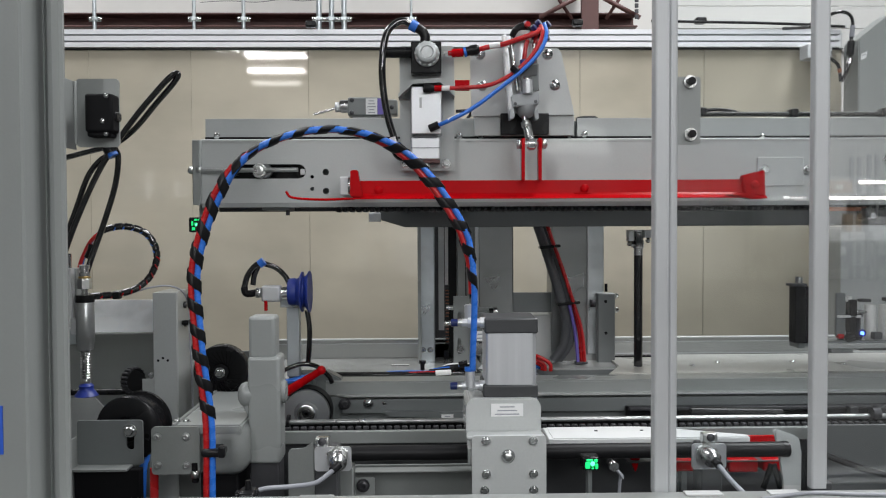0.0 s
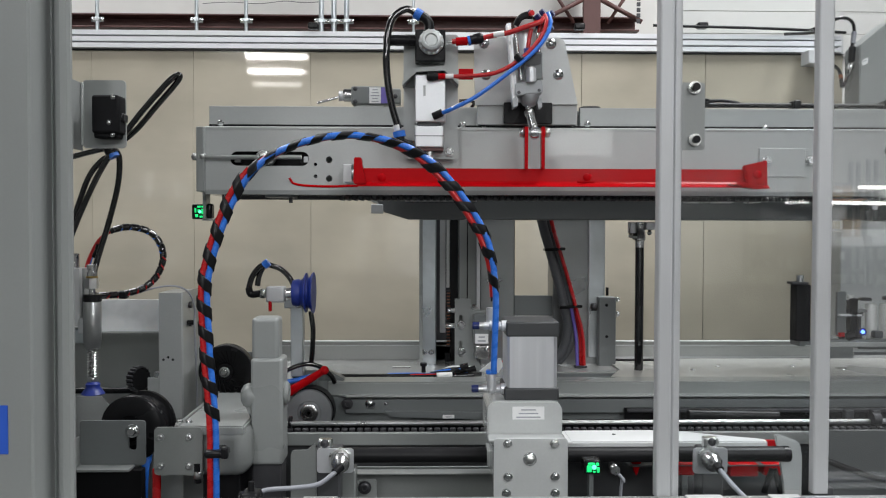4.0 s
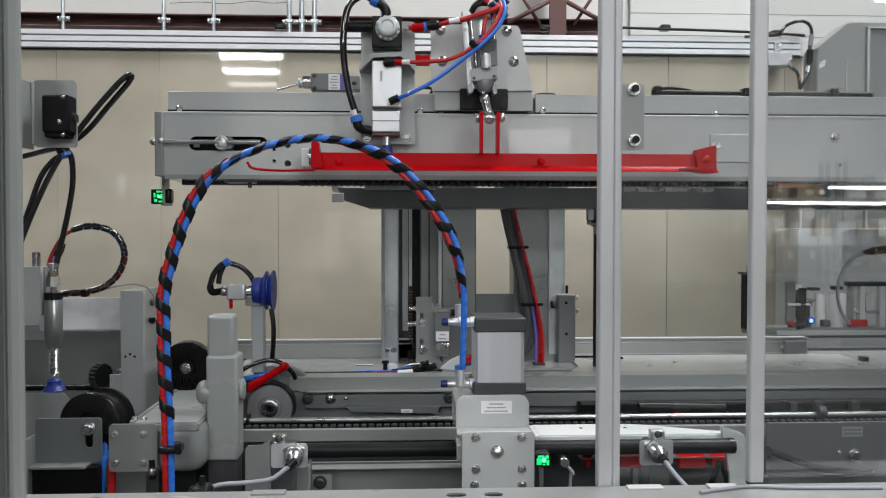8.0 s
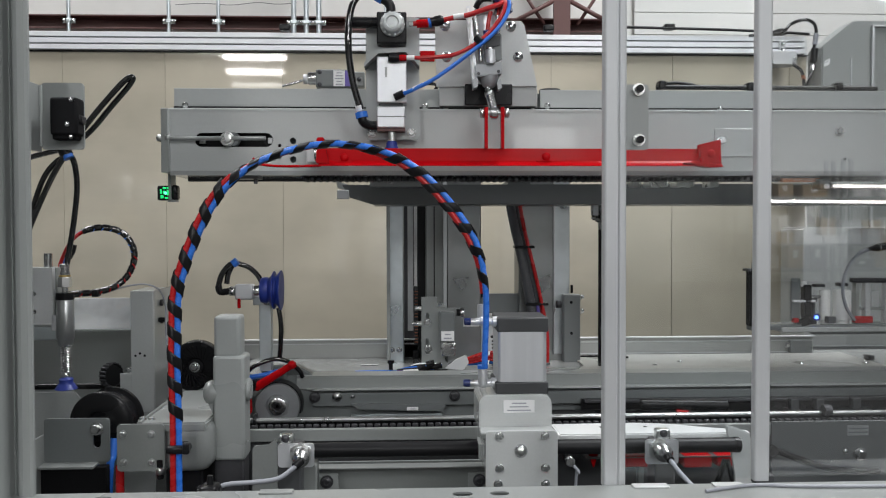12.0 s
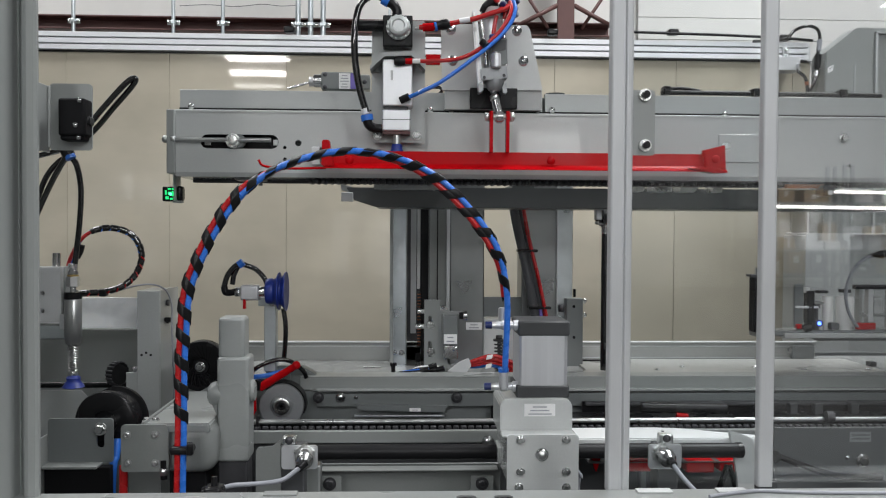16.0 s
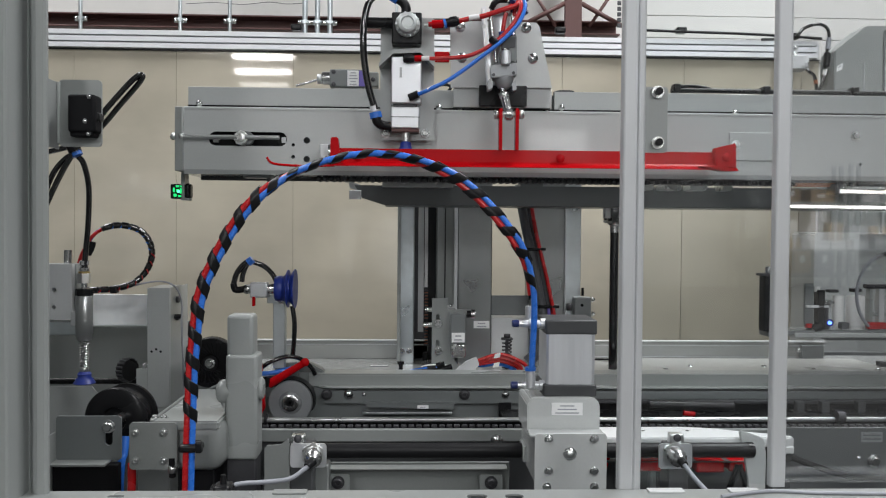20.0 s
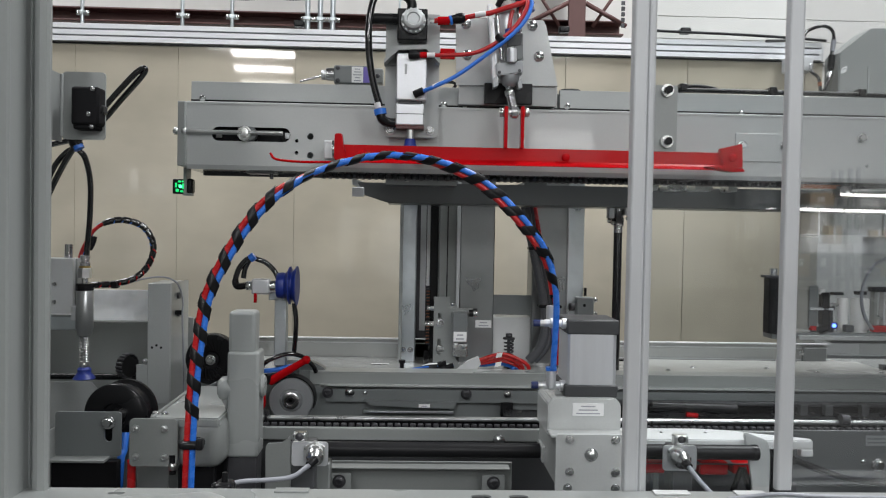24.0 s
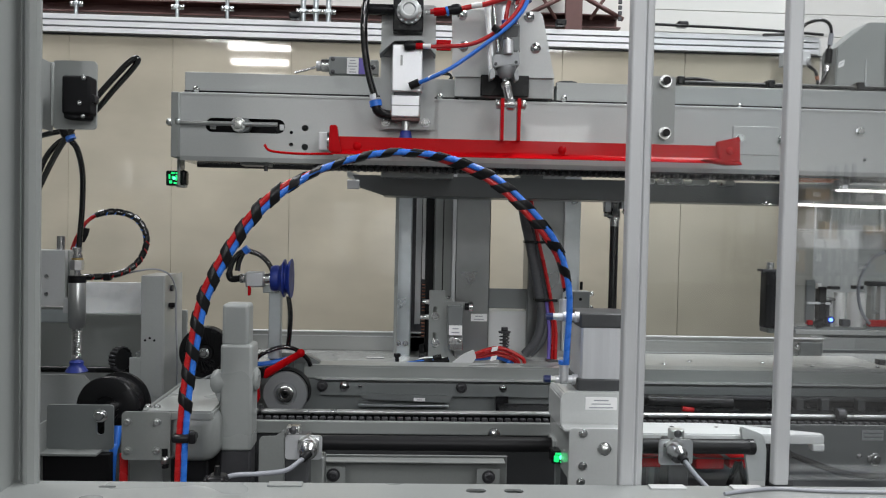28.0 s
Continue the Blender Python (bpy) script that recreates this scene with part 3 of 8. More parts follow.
part("tape", bx((-0.6315, 1.17, 0.9775)[0], (-0.5989, 1.17, 0.9774)[0], 1.1685, 1.1702, (-0.6054, 1.17, 0.9442)[2], (-0.6045, 1.17, 1.0106)[2], 0), BLUE_TAPE, col, "strip of blue masking tape")

# Added out of view: keeps the strip lights from mirroring in the tan panels.
strip_blocker = thing("front_column", (1.9, 1.25, 0), "unseen wide grey sheet added to block strip light reflections", "column", kind="structure")
part("sheet", prism([(1.36, 1.242), (1.36, 1.222), (1.363, 1.219), (1.39, 1.219), (1.393, 1.216), (1.393, 1.173), (1.396, 1.170), (3.3, 1.170), (3.3, 1.242)], "z", 0, 1.95), GREY_LIGHT, strip_blocker)

sw = thing("switch_box", (-0.5176, 1.31, 1.4231), "grey steel bracket with a black door switch", "door switch")
F = (-0.5494, -0.4849, 1.3727, 1.4752)
part("bracket", cut_plate(round_rect(*F, 0.006), [], 1.305, 1.309), GREY_LIGHT, sw)
part("flange", bx(F[0] - 0.001, F[0] + 0.003, 1.2995, 1.3045, F[2] + 0.004, F[3] - 0.004, 0.001), GREY, sw)
part("wing", bx(F[0] - 0.0035, F[0] - 0.0012, 1.2285, 1.309, F[2] - 0.004, F[3] - 0.004, 0.0008), GREY_LIGHT, sw, "folded bracket wing to the column")
S = (-0.525, -0.4839, 1.392, 1.4489)
part("switch", face_box(S, 1.275, 1.306, 0.004), MATT_BLACK, sw, "black plastic interlock switch")
S2 = (-0.5239, -0.4884, 1.3857, 1.3977)
part("actuator", face_box(S2, 1.28, 1.306, 0.003), MATT_BLACK, sw)
part("cam", face_box((-0.4908, -0.4807, 1.4098, 1.4235), 1.283, 1.306, 0.003), BLACK, sw)
for p in ((-0.4923, 1.274, 1.4455), (-0.4984, 1.274, 1.4083), (-0.4954, 1.279, 1.3903)):
    bolt(sw, p, 0.0028, "dome")

# ---- aluminium door posts and clear panels ----


def extrusion(name, xa, xb, y0, y1, z0, z1, label, ridge=0.0, foot=True):
    """An upright aluminium profile: a soft-cornered face with a shallow ridge and a groove in its side."""
    t = thing(name, ((xa + xb) / 2, (y0 + y1) / 2, z0), label, "post", "aluminium guard posts")
    g, m = 0.002, (y0 + y1) / 2
    pts = [(xa, y0 + 0.004), (xa + 0.0006, y0 + 0.002), (xa + 0.002, y0 + 0.0006), (xa + 0.004, y0)]
    if ridge:
        pts += [(ridge - 0.004, y0 + 0.0004), (ridge - 0.003, y0 + 0.0026), (ridge - 0.0015, y0 + 0.0028), (ridge, y0 + 0.0004), (ridge + 0.002, y0), (ridge + 0.003, y0 + 0.0024)]
    pts += [(xb - 0.004, y0 + (0.003 if ridge else 0)), (xb - 0.002, y0 + (0.0036 if ridge else 0.0006)), (xb - 0.0006, y0 + (0.005 if ridge else 0.002)), (xb, y0 + 0.006),
            (xb, m + 0.001), (xb - 0.005, m + 0.001), (xb - 0.005, m + 0.001 + g), (xb, m + 0.001 + g), (xb, y1), (xa, y1)]
    part("profile", prism(pts, "z", z0, z1), ALU, t)
    if foot:
        part("foot", bx(xa + 0.002, xb + 0.008, y0 + 0.001, y1 + 0.006, z0 - 0.006, z0 + 0.008, 0.002), CAP, t, "dark cast foot")
    return t


part("post_rail", bx(0.2, 2.4, 1.235, 1.275, SILL - 0.16, SILL - 0.12, 0.003), GREY_DARK, base)
extrusion("door_post", 0.3075, 0.3425, 1.236, 1.2525, SILL - 0.003, 2.5, "pale aluminium profile post of the guard door", 0.331, False)
part("post_foot", bx(0.311, 0.335, 1.238, 1.2495, SILL - 0.125, SILL - 0.003, 0.001), GREY_DARK, base)
extrusion("door_post", 0.5402, 0.5645, 1.236, 1.2495, SILL + 0.002, 2.5, "slender aluminium profile post with a dark foot")
for xa, xb, mt in ((0.3430, 0.5397, PANE_CLEAN), (0.5650, 1.35, PANE)):
    pn = thing("guard_panel", ((xa + xb) / 2, 1.252, SILL), "clear polycarbonate guard panel between aluminium posts", "clear panel", "clear guard panels")
    sheet = part("sheet", bx(xa, xb, 1.250, 1.254, SILL + 0.003, 2.48, 0), mt, pn)
    sheet.visible_shadow = False
    part("edge_seal", bx(xa, xb, 1.247, 1.257, SILL - 0.13, SILL - 0.008, 0.001), GREY_DARK, pn)
hp = thing("hinge_plate", (0.3632, 1.25, 1.4201), "grey plate with two black-capped knobs on the door post", "hinge plate")
part("plate", cut_plate(round_rect(0.3383, 0.3761, 1.3679, 1.4662, 0.004), [], 1.242, 1.246), GREY_LIGHT, hp)
for p in ((0.3598, 1.24, 1.4583), (0.3607, 1.24, 1.3825)):
    part("washer", cyl((p[0], 1.243, p[2]), (p[0], 1.236, p[2]), 0.0092, seg=20, b=0.001), ZINC, hp)
    part("knob", cyl((p[0], 1.237, p[2]), (p[0], 1.228, p[2]), 0.0056, seg=14, b=0.001), BLACK, hp)

# ---- the rear guard: tan panels under an aluminium rail ----
rear = thing("rear_guard", (0, 3.56, 0), "rear guard wall of glossy tan panels under an aluminium rail", "guard wall", kind="structure")
r0, r1 = 1.9925, 2.0725
hgt = r1 - r0
pts = []
for k in range(3):
    za, zb = r0 + hgt * k / 3, r0 + hgt * (k + 1) / 3
    pts += [(3.54, za + 0.004), (3.54, zb - 0.003), (3.575, zb - 0.003), (3.575, zb + 0.004 if k < 2 else zb)]
pts = [(3.575, r0)] + pts + [(3.60, r1), (3.60, r0)]
part("top_rail", prism(pts, "x", -2.3, 1.7301), ALU_X, rear, "grooved aluminium top rail")
seams = [-2.3, -1.4282, -1.0041, -0.5144, 0.055, 0.6307, 1.1585, 1.6715, 1.7492]
for a, b in zip(seams, seams[1:]):
    g_ = 0.0004 if b < 0 else 0.0010
    part("panel", bx(a + g_, b - g_, 3.565, 3.575, 0.35, r0 - 0.0005, 0.001), TAN, rear)
part("rail_seal", bx(-2.3, seams[-1], 3.556, 3.5645, r0 - 0.004, r0 + 0.001, 0), BLACK, rear)
for x in (-2.28, 0.0554, 1.7488):
    part("guard_post", bx(x - 0.02, x + 0.02, 3.603, 3.64, 0, r1, 0.003), ALU, rear)
part("backing", bx(-2.3, seams[-1], 3.5755, 3.579, 0.35, r0 - 0.0005, 0), TAN, rear)

rb = thing("rail_bracket", (1.6457, 3.48, 1.9797), "bright bracket with sensor block on the rail end", "bracket")
part("plate", face_box((1.612, 1.640, 1.985, 2.050), 3.530, 3.539, 0.002), PALE, rb)
part("block", face_box((1.5500, 1.6538, 1.9328, 1.9905), 3.455, 3.529, 0.003), PALE, rb)
for p in ((1.626, 3.528, 2.037), (1.626, 3.528, 2.010), (1.6430, 3.453, 1.9526)):
    bolt(rb, p, 0.007)
wr = thing("sensor_wire", (1.7199, 3.45, 1.998), "black sensor lead looping off the rail end", "cable")
part("lead", tube([(1.47, 3.50, 2.062), (1.5061, 3.29, 2.0241), (1.5442, 3.28, 2.058), (1.594, 3.27, 2.0743), (1.6329, 3.27, 2.0593), (1.6427, 3.27, 2.0216), (1.6368, 3.27, 1.9702), (1.6331, 3.27, 1.9278), (1.6314, 3.27, 1.8921), (1.6208, 3.27, 1.8474), (1.5986, 3.27, 1.8036)], 0.0068, 8), HOSE_BLACK, wr)
part("lead", tube([(1.6430, 3.452, 1.955), (1.5584, 3.28, 1.8979), (1.5816, 3.27, 1.8737), (1.5912, 3.27, 1.847), (1.5964, 3.27, 1.8036)], 0.0068, 8), HOSE_BLACK, wr)
part("sleeve", tube([(1.6420, 3.268, 2.020), (1.6368, 3.268, 1.975)], 0.0095, 10, smooth=False), CABLE_GREY, wr)
part("plug", tube([(1.6355, 3.268, 1.960), (1.6318, 3.268, 1.905)], 0.0135, 10, smooth=False), BLACK, wr)
part("ferrule", tube([(1.6310, 3.268, 1.893), (1.6265, 3.268, 1.872)], 0.0125, 10, smooth=False), STEEL, wr)
part("red_mark", tube([(1.5895, 3.268, 1.853), (1.5930, 3.268, 1.838)], 0.0080, 10, smooth=False), COPPER, wr)
tc = thing("rail_cable", (1.35, 3.5, 2.0868), "black cable tied along the top of the rail", "cable")
part("cable", tube([(0.9241, 3.53, 2.1021), (1.1375, 3.53, 2.0979), (1.3615, 3.53, 2.0939), (1.6063, 3.53, 2.0854), (1.7415, 3.53, 2.0777)], 0.006, 8), RUBBER, tc)
for p in ((1.1357, 3.525, 2.1063), (1.6235, 3.525, 2.0893), (0.616, 3.52, 2.0977), (-0.4985, 3.52, 2.0912)):
    part("clip", bx(p[0] - 0.022, p[0] + 0.022, 3.525, 3.565, p[2] - 0.014, p[2] + 0.012, 0.006), BLACK, tc)
gc = thing("grey_cabinet", (2.0, 3.35, 0), "pale grey sheet metal cabinet behind the clear panel", "cabinet")
a, b = (1.6822, 3.3, 1.9548), (1.7812, 3.3, 2.0798)
part("shell", prism([(a[0], 0.02), (a[0], a[2] + 0.02), (b[0] + 0.03, b[2]), (2.5, b[2]), (2.5, 0.02)], "y", 3.3, 3.42, 0.004), GREY_LIGHT, gc)
part("plinth", bx(a[0] + 0.02, 2.48, 3.31, 3.41, 0, 0.03, 0.002), GREY_DARK, gc)
part("fold", prism([(1.800, 1.30), (1.800, 1.93), (1.806, 1.93), (1.806, 1.30)], "y", 3.2965, 3.301, 0.001), GREY, gc)
part("frame_edge", bx(1.882, 1.892, 3.285, 3.301, 0.4, 2.060, 0.002), GREY, gc)
part("frame_head", bx(1.882, 2.5, 3.285, 3.301, 2.052, 2.060, 0.002), GREY, gc)
part("recess", bx(1.893, 2.5, 3.296, 3.301, 0.4, 2.051, 0), GREY_DIM, gc)
part("label", prism([(1.690, 1.893), (1.713, 1.903), (1.716, 1.928), (1.693, 1.917)], "y", 3.2985, 3.2998), PAPER, gc, "small tilted white label")
part("label", prism([(1.695, 1.908), (1.708, 1.914), (1.709, 1.918), (1.696, 1.912)], "y", 3.2975, 3.2986), PRINT, gc)

gt = thing("sill_cable", (0.5962, 1.21, 0.867), "thin grey cable lying along the sill", "cable")
part("cable", tube([(0.4484, 1.19, SILL + 0.0029), (0.4899, 1.205, SILL + 0.0029), (0.5365, 1.215, SILL + 0.0029), (0.5998, 1.206, SILL + 0.0029), (0.7275, 1.20, SILL + 0.0029)], 0.0028, 8), CABLE_GREY, gt)
wv = thing("wall_wire", (-0.6467, 4.12, 2.3268), "thin loose wire along the white wall", "wire")
part("wire", tube([(-1.1134, 4.13, 2.3361), (-0.9769, 4.13, 2.3436), (-0.8402, 4.13, 2.3375), (-0.7169, 4.13, 2.3503), (-0.6208, 4.13, 2.3436), (-0.5245, 4.13, 2.3505)], 0.0018, 6), CABLE_DARK, wv)


gh = thing("sheet_housing", (1.72, 3.1, 0), "pale grey folded sheet metal housing before the tan guard", "housing")
part("front_sheet", prism([(1.466, 0.02), (1.466, 1.240), (1.472, 1.249), (1.632, 1.249), (1.632, 0.02)], "y", 2.995, 3.001, 0.001), PLATE_GREY, gh)
part("side_sheet", bx(1.466, 1.472, 3.001, 3.18, 0.02, 1.240, 0.001), GREY, gh)
part("step_sheet", bx(1.6322, 2.1, 3.03, 3.036, 0.02, 1.249, 0.001), GREY, gh)
part("top", bx(1.472, 2.1, 3.001, 3.18, 1.243, 1.249, 0.001), GREY, gh)
part("foot_rail", bx(1.475, 2.09, 3.04, 3.17, 0, 0.03, 0.002), GREY_DARK, gh)

# ---- rear table, columns and lifting gear ----
rt = thing("rear_table", (0, 2.4, 0.8628), "pale grey enamelled rear side table of the machine", "machine table", kind="structure")
TT = 0.8568
part("top", prism([(-0.4528, 2.6), (-0.4528, 2.19), (0.272, 2.19), (0.272, 2.305), (0.505, 2.305), (0.45, 2.19), (2.4, 2.19), (2.4, 2.6)], "z", TT - 0.004, TT), TABLE, rt)
part("apron", bx(-0.4528, 0.272, 2.19, 2.194, TT - 0.05, TT - 0.0045, 0.001), GREY_LIGHT, rt)
part("apron", bx(0.45, 2.4, 2.19, 2.194, TT - 0.05, TT - 0.0045, 0.001), GREY_LIGHT, rt)
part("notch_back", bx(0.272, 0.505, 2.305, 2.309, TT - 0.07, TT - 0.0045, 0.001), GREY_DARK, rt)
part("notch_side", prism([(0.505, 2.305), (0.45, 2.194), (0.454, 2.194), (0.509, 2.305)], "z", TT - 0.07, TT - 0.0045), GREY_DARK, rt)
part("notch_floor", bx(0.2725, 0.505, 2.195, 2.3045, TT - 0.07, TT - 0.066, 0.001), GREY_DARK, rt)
part("support_web", bx(-0.4528, 2.4, 2.40, 2.41, 0.42, TT - 0.004, 0.001), GREY_LIGHT, rt)
UT = 0.911
part("upstand", bx(-0.5212, 1.2663, 2.515, 2.521, TT, UT, 0.001), TABLE, rt)
part("upstand_lip", bx(-0.5212, 1.2663, 2.503, 2.521, UT, UT + 0.004, 0.001), PALE, rt, "bright folded lip")
part("upstand_line", bx(-0.5212, 1.2663, 2.511, 2.5145, UT - 0.013, UT - 0.010, 0.0005), PALE, rt)
part("seam_gap", bx(0.2341, 1.2445, 2.5108, 2.5146, TT, TT + 0.005, 0), BLACK, rt)
part("seam_edge", bx(0.2341, 1.2445, 2.511, 2.5146, TT + 0.0052, TT + 0.009, 0.0005), PALE, rt)
part("end_bracket", bx(1.1868, 1.2546, 2.495, 2.514, 0.8597, 0.9028, 0.002), GREY_DARK, rt)
part("ledge", prism([(0.452, 2.192), (0.507, 2.306), (0.507, 2.50), (1.35, 2.50), (1.35, 2.192)], "z", TT, TT + 0.006, 0.0015), TABLE_PALE, rt, "pale glossy wear plate")
part("ledge_block", bx(1.345, 1.365, 2.345, 2.37, TT + 0.006, TT + 0.02, 0.002), STEEL_DARK, rt)
for p in ((0.7058, 2.3, 0.8717), (0.793, 2.35, 0.8699), (1.0063, 2.35, 0.8684), (1.1271, 2.3, 0.8686), (1.3138, 2.3, 0.8622)):
    bolt(rt, (p[0], p[1], TT + 0.006), 0.006, "dome", (0, 0, 1))
bolt(rt, (1.1752, 2.493, 0.8884), 0.006)
part("slot", bx(-0.1232, -0.0729, 2.380, 2.392, TT, TT + 0.0006, 0), WHITE, rt)
part("slot", bx(-0.1232, -0.0729, 2.370, 2.380, TT, TT + 0.0008, 0), BLACK, rt)
part("bent_wire", tube([(0.5050, 2.45, 0.884), (0.5050, 2.45, 0.8662), (0.6361, 2.45, 0.8662), (0.662, 2.42, 0.8660)], 0.0032, 6, smooth=False), BLACK, rt)


def channel_column(name, x0, x1, y0, y1, z0, z1, label, material, lip=0.012):
    """A folded steel column, open to the back."""
    t = thing(name, ((x0 + x1) / 2, (y0 + y1) / 2, z0), label, "column", "lift columns")
    pts = [(x0, y1), (x0, y0 + 0.003), (x0 + 0.003, y0), (x1 - 0.003, y0), (x1, y0 + 0.003), (x1, y1), (x1 - lip, y1), (x1 - lip, y1 - 0.003), (x1 - 0.003, y1 - 0.003),
           (x1 - 0.003, y0 + 0.004), (x0 + 0.003, y0 + 0.004), (x0 + 0.003, y1 - 0.003), (x0 + lip, y1 - 0.003), (x0 + lip, y1)]
    part("fold", prism(pts, "z", z0, z1), material, t)
    return t


ZT = 1.5
c1 = channel_column("lift_column", -0.0483, 0.0013, 2.44, 2.498, TT, ZT, "narrow galvanised steel lift column bolted at its foot", GALV)
for p in ((-0.0342, 2.438, 0.8904), (-0.0127, 2.438, 0.8904)):
    bolt(c1, p, 0.0065)
part("cheek", bx(-0.048, -0.0381, 2.40, 2.44, TT, ZT, 0.001), GREY_LIGHT, c1)
c2 = channel_column("lift_column", 0.0653, 0.1213, 2.42, 2.48, TT, ZT, "grey enamelled steel lift column with a bright edge", GREY_DIM)
part("seam", bx(0.0883, 0.0916, 2.4185, 2.4215, TT + 0.1, ZT, 0), BLACK, c2)
part("guide_edge", bx(0.1161, 0.126, 2.408, 2.42, TT + 0.1, ZT, 0.001), ALU, c2, "bright linear guide edge")
c3 = channel_column("lift_column", 0.1273, 0.2288, 2.44, 2.52, TT, ZT, "broad satin grey steel lift column", COLUMN_STEEL)
c4 = channel_column("lift_column", 0.3400, 0.4913, 2.44, 2.54, TT, ZT, "broad grey galvanised lift column", COLUMN_STEEL)
part("side_band", bx(0.4445, 0.4900, 2.432, 2.4395, TT + 0.02, ZT, 0.0015), COLUMN_ZINC, c4, "bright galvanised edge band")
part("edge", bx(0.4425, 0.4455, 2.429, 2.4395, TT + 0.02, ZT, 0.0008), ALU, c4)
ch = thing("lift_chain", (0.0556, 2.5, TT), "black lift chain and rubber belt between the columns", "chain")
part("belt", bx(0.0437, 0.0658, 2.50, 2.508, TT, ZT, 0.001), RUBBER, ch)
part("strip", bx(0.0125, 0.0297, 2.505, 2.51, 0.9393, ZT, 0.001), ALU, ch, "thin grey scale strip")
part("white_strip", bx(0.0318, 0.0414, 2.503, 2.506, 1.0738, ZT, 0.0008), WHITE, ch, "thin white guide strip")
# Dark sheet standing in for the shade between the columns.
part("gap_back", bx(0.0016, 0.0425, 2.515, 2.518, TT, ZT, 0), STEEL_DARK, ch)
row_of("link", bx(0.0316, 0.0425, 2.488, 2.496, 0, 0.0045, 0.001, None, 1), STEEL_DARK, ch, [(0, 0, 0.9005 + i * 0.0095) for i in range(18)])
row_of("copper_link", bx(0.0330, 0.0428, 2.484, 2.492, 0, 0.0022, 0.0006, None, 1), COPPER, ch, [(0, 0, 0.9060 + i * 0.0095) for i in range(17) if i not in (6, 7, 11)])
part("cover", bx(0.0425, 0.0683, 2.53, 2.536, TT, ZT, 0.001), STEEL_DARK, ch)
part("low_cover", bx(0.0065, 0.0425 - 0.0005, 2.531, 2.535, TT, 1.0734, 0.001), STEEL_DARK, ch)
part("keeper", bx(0.0275, 0.0427, 2.478, 2.50, TT, TT + 0.025, 0.001), BLACK, ch)

cp = thing("column_bracket", (0.092, 2.31, 0.8762), "grey slotted clamping bracket at the column's foot", "bracket")
O = (0.0505, 0.1198, 0.873, 1.0575)
sl = [slot_pts(0.0612, 0.0722, 0.9756, 1.0134), slot_pts(0.0612, 0.0722, 0.8967, 0.9425)]
pts = [(O[0], TT), (O[0], O[3]), (0.0941, O[3]), (0.0942, 1.0261), (O[1] + 0.05, 1.0261), (O[1] + 0.05, 1.0088), (0.1069, 1.0025), (0.1028, 0.9078), (0.1314, TT)]
part("plate", cut_plate(pts, sl, 2.308, 2.314), GREY_LIGHT, cp)
part("tie", bx(0.093, 0.1187, 2.313, 2.425, 0.9971, 1.0293, 0.002), GREY_LIGHT, cp)
for p in ((0.0316, 2.33, 1.024), (0.0255, 2.33, 0.9811)):
    part("side_stud", cyl(p, ((0.0538, 2.33, 1.024)[0], p[1], p[2]), 0.0065, seg=10), ZINC, cp)
for p in ((0.0676, 2.306, 0.9871), (0.0696, 2.306, 0.9131)):
    bolt(cp, p, 0.008)
bolt(cp, (0.1018, 2.306, 1.0375), 0.004, "dome")
mo = thing("sensor_block", (0.1245, 2.28, 0.959), "dark grey sensor block with a square code label", "sensor")
part("body", face_box((0.1011, 0.1415, 0.9356, 1.0182), 2.27, 2.308, 0.003), GREY_DARK, mo)
part("foot", face_box((0.1046, 0.1435, 0.8967, 0.9341), 2.275, 2.308, 0.003), STEEL, mo)
part("stub", cyl((0.159, 2.29, 1.0157), (0.1465, 2.29, 1.0156), 0.010), BLACK, mo)
part("cap", cyl((0.1684, 2.29, 1.0157), (0.1575, 2.29, 1.0157), 0.014), STEEL, mo)
note(mo, (0.1039, 0.1395, 0.9401, 0.9665), 2.2695, 2)
bolt(mo, (0.1351, 2.272, 0.9243), 0.005, "dome")
note(c3, (0.1763, 0.223, 0.9587, 0.9804), 2.4395, 2)
cb = thing("column_block", (0.4897, 2.4, 0.9442), "grey enamelled clamp block beside the column", "clamp")
part("body", face_box((0.4666, 0.5162, 0.837, 1.0545), 2.40, 2.44, 0.003), GREY_DARK, cb)
for p in ((0.4884, 2.398, 1.0317), (0.4893, 2.398, 0.9412)):
    # Black disc in place of the hole's dark inside.
    part("hole", cyl(p, (p[0], p[1] + 0.004, p[2]), 0.0045, seg=10), BLACK, cb)
for p in ((0.5205, 2.41, 1.0472), (0.521, 2.41, 1.0059)):
    bolt(cb, p, 0.006, "hex", (1, 0, 0))
part("stud", cyl((0.4922, 2.41, 1.0587), (0.492, 2.41, 1.0818), 0.004), BLACK, cb)
part("nut", cyl((0.4591, 2.4, 1.0265), (0.4443, 2.4, 1.0264), 0.011, seg=6), STEEL_DARK, cb)
db = thing("tie_plate", (0.2849, 2.46, 1.0254), "dark grey tie plate between two columns", "plate")
part("plate", face_box((0.2235, 0.3643, 0.9962, 1.0548), 2.45, 2.457, 0.001), GREY_DARK, db)
wb = thing("drive_housing", (0.2824, 2.46, 0.9194), "white painted drive housing behind the columns", "housing")
part("shell", bx(0.2285, 0.3566, 2.459, 2.53, TT, 0.9884, 0.003), PAD_WHITE, wb)
sp = thing("spring_stud", ((0.2629, 2.33, 0.905)[0], 2.33, TT), "dark steel spring plunger standing on the table", "spring")
x, zt = 0.2627, 0.956
part("pin", cyl((x, 2.33, TT), (x, 2.33, zt), 0.005), STEEL_DARK, sp)
part("washer", cyl((x, 2.33, zt - 0.016), (x, 2.33, zt - 0.011), 0.017), STEEL_DARK, sp)
